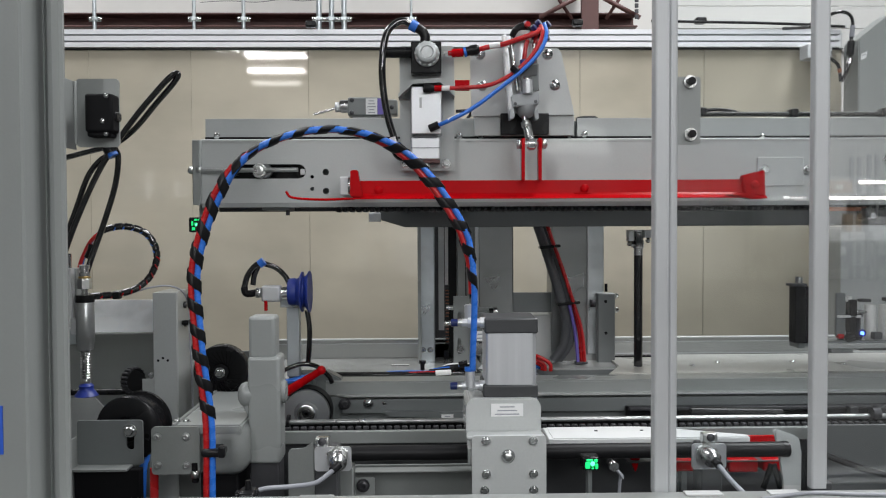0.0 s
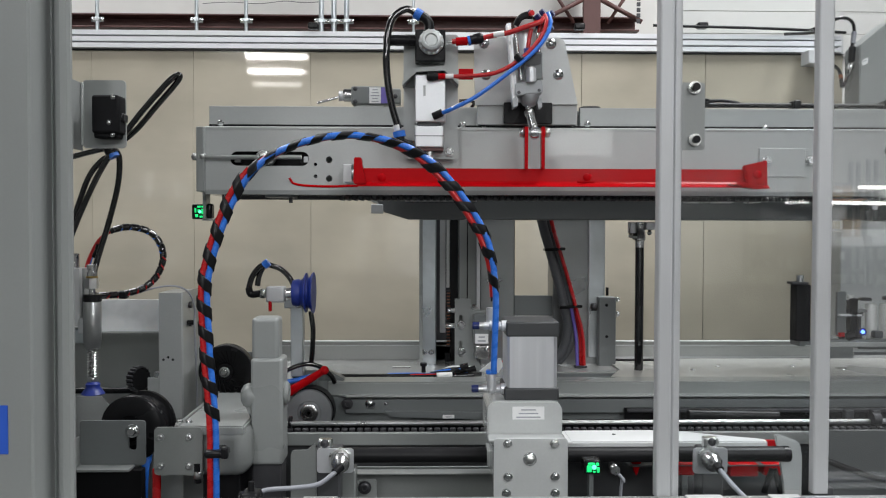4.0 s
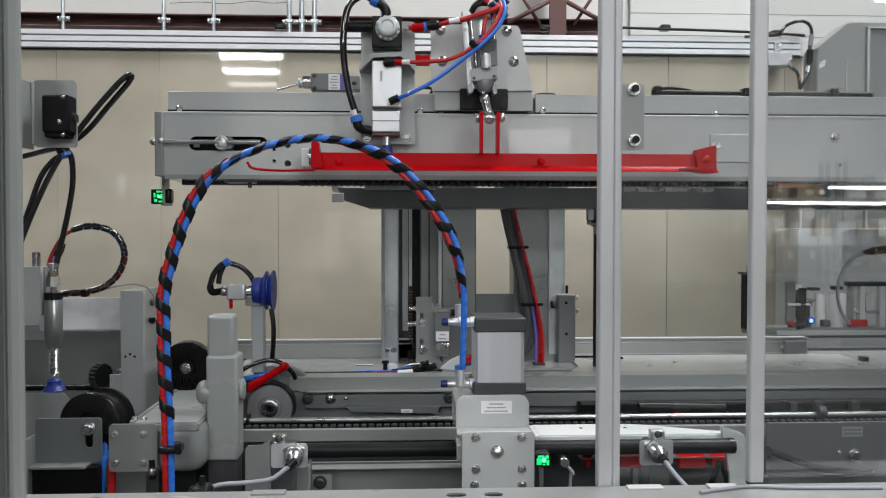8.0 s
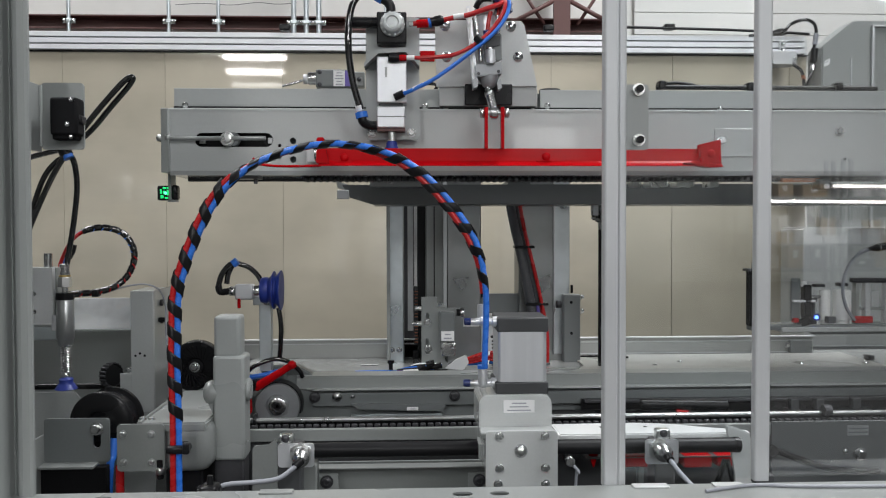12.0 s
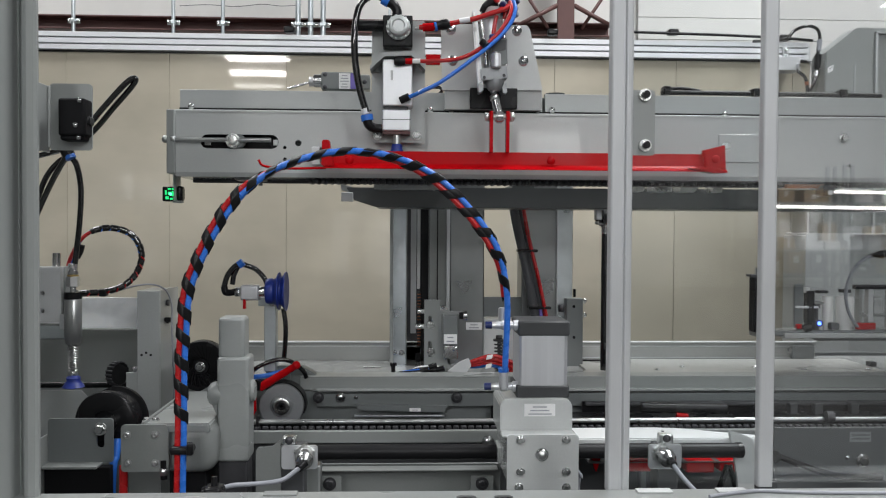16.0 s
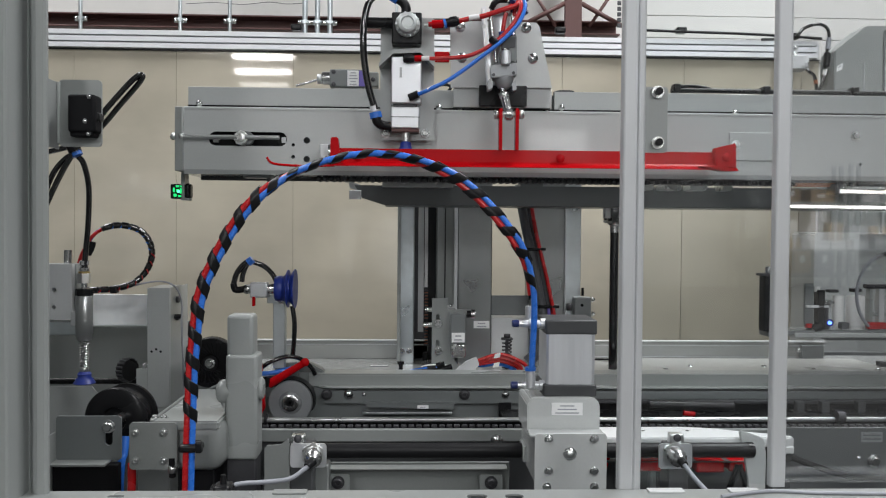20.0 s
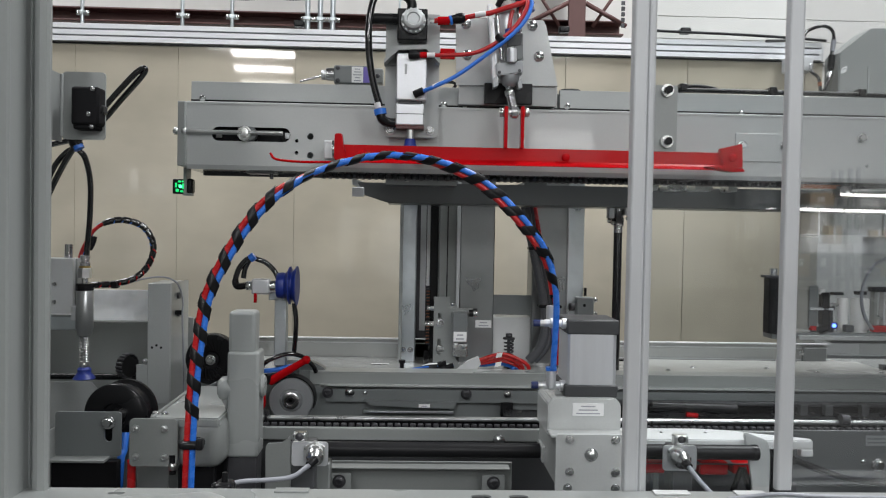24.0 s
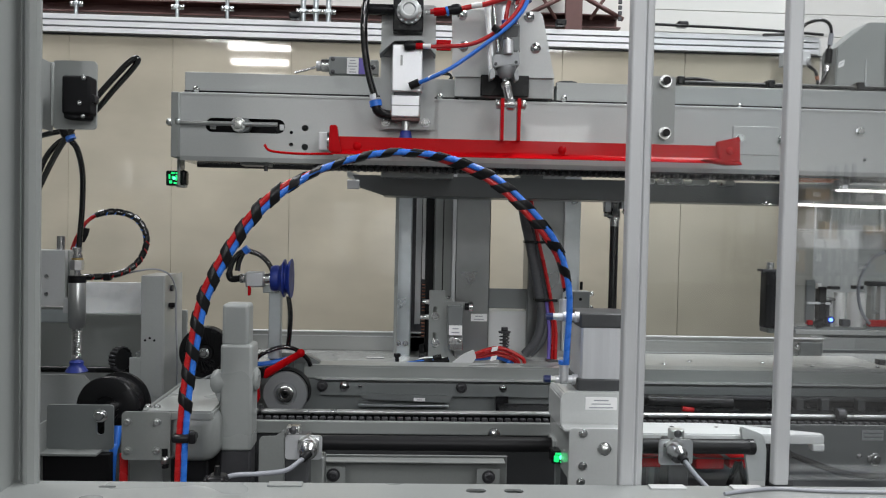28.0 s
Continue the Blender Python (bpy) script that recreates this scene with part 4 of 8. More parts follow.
part("head", cyl((x, 2.33, zt - 0.010), (x, 2.33, zt), 0.010, seg=6), STEEL_DARK, sp)
part("coil", tube([(x + 0.0125 * math.cos(a * 0.9), 2.33 + 0.0125 * math.sin(a * 0.9), TT + 0.0014 * a) for a in range(int((zt - 0.017 - TT) / 0.0014))], 0.0024, 6, 2), STEEL_DARK, sp)

# wiring on the table
wl = thing("cable_bundle", (0.1981, 2.26, 0.8688), "red, blue and black cables with a grey tag on the table", "cables")
for k, (mt, dz, ex) in enumerate(((RED_HOSE, 0.0, 0.310), (RED_HOSE, -0.011, 0.296), (RED_HOSE, -0.021, 0.290), (BLUE_HOSE, -0.026, 0.270), (BLUE_HOSE, -0.032, 0.285))):
    y = 2.262 + 0.009 * k
    part("cable", tube([(0.160, y, 0.884 + 0.35 * dz), (0.1948, y, 0.898 + 0.8 * dz), (0.2360, y, 0.9085 + dz), (0.2760, y, 0.8975 + dz), (0.92 * ex + 0.022, y, 0.878 + 0.5 * dz), (ex, y, 0.8575)], 0.0052, 8), mt, wl)
for x, z in ((0.2185, 0.8990), (0.2160, 0.8740)):
    part("flag", prism([(x, z), (x + 0.016, z + 0.003), (x + 0.019, z + 0.015), (x + 0.003, z + 0.012)], "y", 2.252, 2.254), PAPER, wl, "white cable flag")
part("tag", prism([(0.1122, 2.24, 0.8691)[::2], (0.1426, 2.24, 0.8937)[::2], (0.1701, 2.24, 0.906)[::2], (0.1779, 2.24, 0.8845)[::2], (0.1627, 2.24, 0.8645)[::2]], "y", 2.236, 2.246, 0.002), PALE, wl, "grey plastic tag")
for k, mt in enumerate((RUBBER, BLUE_HOSE, RUBBER, WHITE)):
    part("cable", tube([Vector((-0.0174, 2.24, 0.8645)) + Vector((0.01 * k, 0.01 * k, 0)), Vector((0.0435, 2.24, 0.8691)) + Vector((0, 0.01 * k, 0.002 * k)), Vector((0.105, 2.25, 0.8721)) + Vector((0, 0.01 * k, 0))], 0.005, 8), mt, wl)
for p in ((0.0386, 2.22, 0.8725), (0.0612, 2.22, 0.8832), (0.0809, 2.22, 0.8756)):
    part("plug", cyl(p, (p[0] + 0.022, p[1], p[2] + 0.006), 0.008, seg=10), BLACK, wl)
part("ferrule", cyl((0.0702, 2.22, 0.8892), (0.0823, 2.22, 0.8908), 0.006), STEEL, wl)
kn = thing("cable_post", ((-0.0351, 2.3, 0.8542)[0], 2.3, TT), "small black plastic cable post", "clip")
part("stem", cyl((-0.0351, 2.3, TT), (-0.0351, 2.3, TT + 0.022), 0.006, seg=10), BLACK, kn)
part("cap", cyl((-0.0351, 2.3, TT + 0.018), (-0.0351, 2.3, TT + 0.026), 0.010, seg=10), BLACK, kn)
dr = thing("cable_drop", (0.385, 2.38, 0.96), "dark grey ribbed conduits and red cables strapped before the column", "cables")
drop = [(0.2971, 2.38, 1.37), (0.3194, 2.38, 1.2553), (0.3344, 2.38, 1.1903), (0.3655, 2.38, 1.0404), (0.3739, 2.38, 0.9763), (0.3600, 2.38, 0.9123), (0.3275, 2.385, 0.8715)]
for dx, dy, r in ((0, 0, 0.0130), (0.021, 0.008, 0.0125)):
    line = [Vector(p) + Vector((dx * (1 - 0.25 * (i > 4)), dy, 0.0)) for i, p in enumerate(drop)]
    pipe = part("conduit", tube(line, r, 12), CABLE_DARK, dr, "dark grey ribbed conduit")
    rings = spline(line, 18)
    bm = bmesh.new()
    for a_, b_ in zip(rings[::2], rings[1::2]):
        cyl(a_, a_.lerp(b_, 0.55), r * 1.07, seg=12, bm=bm)
    part("ribs", bm, CABLE_DARK, pipe)
part("red_cable", tube([(0.325, 2.365, 1.37), (0.3455, 2.365, 1.2478), (0.3731, 2.365, 1.1368), (0.3963, 2.365, 1.0333), (0.4123, 2.365, 0.9455), (0.4127, 2.365, 0.858)], 0.0052, 8), RED_HOSE, dr)
part("red_cable", tube([(0.3953, 2.372, 1.0333), (0.4063, 2.372, 0.9455), (0.4050, 2.372, 0.858)], 0.0048, 8), RED_HOSE, dr)
part("violet_cable", tube([(0.3853, 2.372, 1.0303), (0.3948, 2.372, 0.9456), (0.3951, 2.372, 0.858)], 0.0048, 8), PURPLE, dr)
part("boot", bx(0.386, 0.420, 2.355, 2.385, TT, TT + 0.006, 0.002), STEEL_DARK, dr)
for p, w in (((0.3465, 2.37, 1.1945), 0.029), ((0.3835, 2.37, 1.0304), 0.032)):
    part("tie", bx(p[0] - w, p[0] + w, p[1] - 0.010, p[1] + 0.03, p[2] - 0.004, p[2] + 0.004, 0.002), BLACK, dr)
tw2 = thing("table_leads", (-0.05, 2.215, TT), "black, red and blue leads lying along the table edge", "cables")
for mt, y, pts in ((HOSE_BLACK, 2.212, ((-0.30, 0), (-0.19, 0.002), (-0.08, -0.004), (0.02, 0.004), (0.10, 0.02))), (HOSE_BLACK, 2.226, ((-0.30, 0), (-0.15, 0), (-0.02, 0.006), (0.12, 0.02))),
                   (BLUE_HOSE, 2.236, ((-0.13, 0), (-0.07, 0.006), (0.0, 0), (0.09, 0.012))), (RED_HOSE, 2.222, ((-0.07, 0.0), (-0.02, 0.004), (0.05, 0.012)))):
    part("lead", tube([(px_, y + dy, TT + 0.0048) for px_, dy in pts], 0.0048, 8), mt, tw2)
part("plug", cyl((0.0, 2.206, TT + 0.008), (0.04, 2.212, TT + 0.009), 0.0075, seg=12, b=0.001), WHITE, tw2, "white inline plug")


# ---- front half: fixed conveyor side, sensors, arm ----
ML = 0.42
arm = thing("arm_casting", (-0.433, 1.6, 0.8607), "pale grey cast side arm with a bolted cover plate", "machine arm", kind="")
P4 = (-0.5081, -0.4241, 0.8159, 0.9005)
# Cover plate and casting take the dimmer grey, with shade put into colour.
part("cover_plate", cut_plate(round_rect(*P4, 0.007), [], 1.498, 1.503), GREY_DIM, arm)
for p in ((-0.4971, 1.497, 0.883), (-0.4472, 1.497, 0.8829), (-0.4963, 1.497, 0.8322), (-0.4473, 1.497, 0.832)):
    bolt(arm, p, 0.0052, "socket", (0, -1, 0), TURNED)
pts = [(-0.5289, ML), (-0.4898, 0.8899), (-0.4814, 0.8919), (-0.389, 0.8987), (-0.3452, 0.8986), (-0.3453, 0.8366), (-0.3688, 0.8056), (-0.3963, 0.8015), (-0.4115, ML)]
bm = bx(-0.434, -0.344, 1.505, 1.70, 0.8065, 0.9011, 0.026, None, 5)
part("casting", bm, GREY_DIM, arm)
part("slope", prism([(1.503, 0.9014), (1.80, 0.9024 ), (1.80, 0.8853), (1.503, 0.8851)], "x", -0.474 + 0.005, -0.3417 - 0.01, 0.003), GREY_LIGHT, arm)
part("slope_lip", prism([(1.503, 0.9035), (1.80, 0.9049), (1.80, 0.9), (1.503, 0.8994)], "x", -0.474, -0.474 + 0.007, 0.001), GREY_DIM, arm)
# Leg blackened: the cavity's shade under the arm is in its colour.
part("leg", bx(-0.4349, -0.3659, 1.54, 1.66, ML, 0.8067, 0.004), MATT_BLACK, arm)
for p in ((-0.4722, 1.52, 0.903), (-0.456, 1.52, 0.903)):
    bolt(arm, (p[0], 1.53, 0.8997), 0.006, "hex", (0, -0.2, 1))
part("bleed_fitting", cyl((-0.4322, 1.5, 0.8015), (-0.4332, 1.5, 0.8362), 0.006, seg=10), BLACK, arm)
part("bleed_nut", cyl((-0.4317, 1.498, 0.8102), (-0.4316, 1.498, 0.8225), 0.0075, seg=6), ZINC, arm)

post = thing("square_post", (-0.3229, 1.57, ML), "pale grey square steel post with a telescoping top", "post")
part("lower", bx(-0.3499, -0.2916, 1.55, 1.61, 0.8177, 1.0138, 0.006, None, 3), GREY_LIGHT, post)
part("upper", bx(-0.3488, -0.2999, 1.555, 1.605, 1.0088, 1.0877, 0.007, None, 3), GREY_LIGHT, post)
# Base of the pale post, darkened in colour for the shade down there.
part("base", bx(-0.3502, -0.2946, 1.56, 1.61, ML, 0.8192, 0.004), STEEL_DARK, post)
part("clamp_knob", lathe((-0.3533, 1.57, 0.9426), (-1, 0, 0), ((-0.012, 0.020), (0, 0.0225), (0.006, 0.0225), (0.012, 0.0195), (0.016, 0.013), (0.0175, 0.005)), 22), GREY_LIGHT, post)
part("clamp_web", prism([(-0.3530, 0.905), (-0.3640, 0.925), (-0.3640, 0.945), (-0.3450, 0.955), (-0.3450, 0.895)], "y", 1.558, 1.584, 0.006), GREY_LIGHT, post)
part("clamp_boss", lathe((-0.2984, 1.58, 0.9459), (1, 0, 0), ((0, 0.020), (0.010, 0.022), (0.014, 0.018)), 18), GREY_LIGHT, post)

# chain conveyor side: strips, rod, chain, black tube
fr = thing("conveyor_side", (-0.0367, 1.78, ML), "grey front conveyor side with bright rod and black chain", "conveyor", kind="structure")
S0, S1 = 0.7939, 0.8207
XL = -0.3446
part("front_strip", bx(XL, 1.6, 1.775, 1.787, S0, S1, 0.002), GREY_LIGHT, fr)
part("rod", cyl((-0.3296, 1.81, 0.8327), (1.6, 1.81, 0.8351), 0.0055, seg=18), TURNED, fr, "bright steel guide rod")
zc = 0.822
row_of("chain_link", bx(0, 0.0125, 1.792, 1.802, -0.0042, 0.0042, 0.002, None, 1), STEEL_DARK, fr, [(XL + 0.02 + i * 0.0165, 0, zc) for i in range(112)])
part("chain_track", bx(XL, 1.6, 1.818, 1.83, S1 - 0.03, 0.8273, 0.001), BLACK, fr)
part("web", bx(XL, 1.6, 1.787, 1.792, ML, S1 - 0.012, 0.001), CAP, fr)
part("rod_collar", cyl((-0.3223, 1.81, 0.8327), (-0.3162, 1.81, 0.8326), 0.016, seg=16), BLACK, fr)
part("rod_collar", cyl((0.9348, 1.8, 0.8424), (0.9513, 1.8, 0.8424), 0.013, seg=16), STEEL_DARK, fr)
bolt(fr, (0.1784, 1.772, 0.7977), 0.010, "dome")
pn = thing("front_skirt", (0.0215, 1.62, ML), "grey skirt panel with bolted tabs under the black tube", "panel")
part("sheet", bx(-0.288, 0.1893, 1.63, 1.636, ML, 0.7907, 0.001), GREY_DIM, pn)
part("fold", bx(-0.1713, 0.1825, 1.600, 1.63, 0.7835, 0.7867, 0.001), GREY_DIM, pn)
for p in ((-0.1453, 1.6, 0.7603), (0.1507, 1.6, 0.7589)):
    part("tab", cut_plate(round_rect(p[0] - 0.022, p[0] + 0.022, p[2] - 0.026, p[2] + 0.015, 0.004), [], 1.602, 1.606), GREY_LIGHT, pn)
    bolt(pn, (p[0], 1.601, p[2]), 0.0095, "socket", (0, -1, 0), STEEL_DARK)
tb = thing("black_tube", (0.1819, 1.57, 0.8286), "long black steel guide tube", "tube")
z = 0.8302
part("tube", cyl((-0.1863, 1.57, z), (0.6486, 1.57, z), 0.0141, seg=28, b=0.002), BLACK_TUBE, tb)
for x in (-0.1853, 0.6453):
    part("end_plug", cyl((x - 0.006, 1.57, z), (x + 0.008, 1.57, z), 0.0151, seg=24, b=0.002), BLACK, tb, "black plastic end plug")
tg = thing("end_bracket", (0.6592, 1.55, 0.8053), "pale grey end bracket of the black tube", "bracket")
part("plate", prism([(0.6560, ML), (0.6544, 0.7675), (0.6404, 0.827), (0.6310, 0.8620), (0.6350, 0.8645), (0.6760, 0.8500), (0.6830, 0.8420), (0.6850, 0.8200), (0.6850, ML)], "y", 1.586, 1.594, 0.003), PLATE_GREY, tg)


def prox(plate, barrel, cable, tab, label):
    """A threaded barrel sensor on a small square plate, with its lead."""
    c = Vector(barrel)
    s = thing("proximity_sensor", c, label, "sensor", "proximity sensors")
    part("plate", cut_plate(round_rect(*plate, 0.006), [], 1.488, 1.492), ALU_WHITE, s, "small bright square mounting plate")
    part("nut", cyl(c + Vector((0, 0.006, 0)), c + Vector((0, -0.004, 0)), 0.021, seg=6, b=0.001), ZINC, s)
    part("barrel", lathe(c, (0.12, -1, -0.12), ((0, 0.0155), (0.024, 0.0155), (0.027, 0.013), (0.034, 0.0085)), 22), STEEL, s)
    d = c + Vector((0.005, -0.034, -0.005))
    part("lead", tube([d] + [Vector(v) for v in cable], 0.0042, 8), CABLE_GREY, s, "grey sensor lead")
    part("boot", tube([d + Vector((0, 0.004, 0.001)), Vector(cable[0]) * 0.65 + d * 0.35], 0.0075, 10, smooth=False), BLACK, s)
    part("tab", face_box(tab, 1.495, 1.515, 0.003), ZINC, s)
    bolt(s, ((tab[0] + tab[1]) / 2, 1.494, (tab[2] + tab[3]) / 2 + 0.003), 0.0055, "dome", (0, -1, 0), STEEL_DARK)
    return s


prox((-0.2211, -0.1566, 0.8217, 0.8646), (-0.1804, 1.486, 0.8463), [(-0.1903, 1.44, 0.8322), (-0.2122, 1.43, 0.8195), (-0.2509, 1.42, 0.8169), (-0.2898, 1.4, 0.8203), (-0.309, 1.36, 0.8244)], (-0.2206, -0.1963, 0.86, 0.8784), "chrome barrel proximity sensor on a bright plate")
prox((0.4449, 0.5062, 0.818, 0.8636), (0.4705, 1.486, 0.846), [(0.4784, 1.44, 0.8354), (0.483, 1.4, 0.8245), (0.4904, 1.36, 0.8147), (0.49, 1.3, 0.8139)], (0.4673, 0.4934, 0.8599, 0.8797), "chrome barrel proximity sensor before the black tube")
lb = thing("sensor_bracket", (-0.2469, 1.5, 0.8181), "pale grey bent sensor bracket on the sill", "bracket")
part("upright", prism([(-0.2681, ML), (-0.2681, 0.854), (-0.2631, 0.8601), (-0.2388, 0.8601), (-0.2257, 0.8723), (-0.2226, 0.858), (-0.2246, ML)], "y", 1.494, 1.50, 0.001), GREY_DIM, lb)
part("clamp", bx(-0.2291, -0.1815, 1.50, 1.56, ML, 0.8548, 0.003), CAP, lb, "dark clamp behind the plate")
part("riser", bx(-0.1993, -0.1576, 1.54, 1.58, ML, 0.8115, 0.003), GREY_DIM, lb)
rb2 = thing("sensor_bracket", (0.4923, 1.52, 0.8093), "dark bracket behind the sensor plate", "bracket")
part("upright", bx(0.4661, 0.504, 1.50, 1.55, ML, 0.8552, 0.003), CAP, rb2)
ct = thing("cable_tie_block", (-0.2972, 1.32, 0.8459), "black cable tie block on the sill", "clip")
part("block", face_box((-0.3075, -0.2790, SILL - 0.03, SILL - 0.004), 1.262, 1.300, 0.006), BLACK, ct)
part("post", cyl((-0.2930, 1.282, 0.853), (-0.2930, 1.282, 0.8705), 0.0055, 0.004, seg=10), BLACK, ct)
part("strap", cyl((-0.312, 1.281, 0.8475), (-0.276, 1.281, 0.8475), 0.0085, seg=12, b=0.002), BLACK, ct)
part("base", bx(-0.3000, -0.2860, 1.262, 1.298, 0.42, SILL - 0.028, 0.001), GREY_DARK, ct)

# under the tube: red parts, lamp, small linkage
rd = thing("red_block", (0.6049, 1.72, 0.7631), "red enamelled guard blocks under the black tube", "guard block")
for F in ((0.441, 0.5065, 0.762, 0.7853), (0.5744, 0.6332, 0.7591, 0.7849), (0.6426, 0.6968, 0.7612, 0.7846)):
    part("block", face_box(F, 1.66, 1.715, 0.004), RED, rd)
part("back_plate", face_box((0.5958, 0.6965, 0.7556, 0.8176), 1.720, 1.726, 0.002), RED, rd)
part("wedge", prism([(0.3802, 1.68, 0.7903)[::2], (0.4012, 1.68, 0.7903)[::2], (0.3911, 1.68, 0.7577)[::2]], "y", 1.67, 1.69, 0.002), RED, rd)
part("shelf", bx(0.3733, 0.7113, 1.66, 1.719, 0.7795, 0.7831, 0.001), CAP, rd)
part("bracket_leg", bx(0.4914, 0.5032, 1.70, 1.719, ML, 0.7819, 0.001), GREY_DARK, rd)
for a, b in (((0.6427, 1.66, 0.7277), (0.6594, 1.66, 0.7763)), ((0.6776, 1.66, 0.7276), (0.6629, 1.66, 0.7763))):
    part("link", tube([a, b], 0.006, 8, smooth=False), BLACK, rd)
gl = thing("indicator_lamp", (0.268, 1.5, 0.8267), "small black indicator with glowing green face", "indicator lamp")
q = (0.268, 1.5, 0.8267)
part("body", bx(q[0] - 0.015, q[0] + 0.015, 1.498, 1.53, q[2] - 0.012, q[2] + 0.012, 0.003), BLACK, gl)
bm = bmesh.new()
for u, v, w, h in ((-0.011, -0.008, 0.009, 0.012), (-0.001, -0.004, 0.007, 0.009), (0.007, -0.009, 0.005, 0.010), (-0.009, 0.005, 0.012, 0.004), (0.005, 0.003, 0.006, 0.006), (0.000, -0.009, 0.005, 0.003)):
    bx(q[0] + u, q[0] + u + w, 1.4955, 1.4981, q[2] + v, q[2] + v + h, 0.001, bm, 1)
part("led_face", bm, LED_GREEN, gl, "green lit face")
part("led_core", lathe((q[0] + 0.002, 1.4955, q[2] + 0.001), (0, -1, 0), ((0, 0.0042), (0.001, 0.0034), (0.0014, 0.001)), 12), LED_CORE, gl, "bright green light point")
part("stem", bx(q[0] - 0.004, q[0] + 0.004, 1.51, 1.53, ML, q[2], 0.001), GREY_DARK, gl)
vl = thing("air_fitting", (0.3119, 1.52, 0.8173), "bright elbow air fitting with a grey tube", "fitting")
q = (0.3119, 1.52, 0.8173)
part("nut", cyl((q[0], 1.51, q[2]), (q[0], 1.54, q[2]), 0.009, seg=6), STEEL, vl)
part("hose", tube([(q[0], 1.515, q[2]), (q[0] + 0.014, 1.51, q[2] - 0.02), (q[0] + 0.010, 1.515, q[2] - 0.05), (q[0] + 0.004, 1.53, ML)], 0.003, 8), CABLE_GREY, vl)

# side plate beyond the clear panel
sp2 = thing("side_plate", (1.0, 1.77, ML), "grey enamelled machine side plate with a sticker", "plate")
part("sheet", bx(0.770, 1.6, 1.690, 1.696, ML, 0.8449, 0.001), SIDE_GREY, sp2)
part("label", bx(0.9299, 0.9754, 1.6885, 1.6898, 0.814, 0.8353, 0), ALLOY, sp2, "small grey worn sticker")
part("label", bx(0.934, 0.972, 1.6878, 1.6886, 0.8275, 0.8305, 0), GREY_DARK, sp2)
part("label", bx(0.934, 0.972, 1.6878, 1.6886, 0.8195, 0.8225, 0), GREY_DARK, sp2)
bolt(sp2, (0.9572, 1.688, 0.7755), 0.010)
bolt(sp2, (0.926, 1.688, 0.7815), 0.004, "dome")
part("cable", tube([(0.7558, 1.66, 0.7968), (0.8121, 1.65, 0.7762), (0.8825, 1.65, 0.7551), (0.9762, 1.65, 0.7501)], 0.0068, 10), RUBBER, sp2)
part("cable_gland", cyl((0.7697, 1.685, 0.7852), (0.7491, 1.64, 0.7976), 0.012, seg=14), BLACK, sp2)

# ---- the carriage on the tube ----
car = thing("carriage", (0.2473, 1.42, 0.8028), "pale grey carriage plate with a tall pneumatic cylinder on top", "carriage")
L4 = (0.1816, 0.3044, 0.8052, 0.9049)
part("front_plate", cut_plate(round_rect(*L4, 0.006), [], 1.395, 1.403), PLATE_GREY, car)
for p in ((0.2045, 1.394, 0.8969), (0.2824, 1.394, 0.8967), (0.205, 1.394, 0.842), (0.283, 1.394, 0.8417), (0.2023, 1.394, 0.815), (0.2833, 1.394, 0.8146)):
    bolt(car, p, 0.0055, "hex")
part("hub_ring", lathe((0.2412, 1.396, 0.8717), (0, -1, 0), ((0, 0.0112), (0.004, 0.0112), (0.006, 0.0096)), 22), BOLT_ZINC, car)
part("hub", lathe((0.2412, 1.391, 0.8717), (0, -1, 0), ((0, 0.0092), (0.002, 0.0086), (0.0042, 0.006), (0.005, 0.002)), 20), ZINC, car, "bright domed hub")
part("block", bx(0.1878, 0.3036, 1.403, 1.62, 0.8059, 0.8976, 0.004), GREY, car)
UB = (0.1743, 0.3022, 0.8961, 0.9576)
bm = prism([(UB[0], UB[2] - 0.004), (UB[0], UB[3] - 0.012), (UB[0] + 0.006, UB[3] - 0.003), (UB[0] + 0.014, UB[3]), (UB[1] - 0.014, UB[3]), (UB[1] - 0.005, UB[3] - 0.004), (UB[1], UB[3] - 0.013), (UB[1], UB[2] - 0.004)], "y", 1.44, 1.56, 0.002)
part("mount", bm, PLATE_GREY, car)
part("shelf", bx(0.1733, 0.3034, 1.40, 1.44, 0.897, 0.9029, 0.003), GREY, car)
note(car, (0.2167, 0.2713, 0.9269, 0.9487), 1.4395, 3)
zz0, zz1 = 0.9566, 0.9787
K = (0.2042, 0.2983, 0.9576, 1.0925)
part("lower_cap", bx(K[0], K[1], 1.45, 1.545, zz0, zz1, 0.003), CAP, car, "charcoal lower end cap")
part("upper_cap", bx(K[0] + 0.003, K[1], 1.45, 1.545, 1.0666, 1.0925, 0.003), CAP, car, "charcoal upper end cap")
n, pts = 26, []
xa, xb = K[0] + 0.005, K[1] - 0.003
body = [(xa, 1.456), (xa + 0.004, 1.4525), (xa + 0.018, 1.452), (xa + 0.024, 1.4523), (xa + 0.032, 1.4523), (xa + 0.038, 1.452), (xa + 0.050, 1.452), (xa + 0.055, 1.4523), (xa + 0.060, 1.4523), (xa + 0.066, 1.452), (xb - 0.006, 1.4525), (xb, 1.457), (xb, 1.542), (xa, 1.542)]
part("barrel", prism(body, "z", zz1 - 0.001, 1.0666 + 0.001), ANOD, car, "ribbed anodised aluminium cylinder barrel")
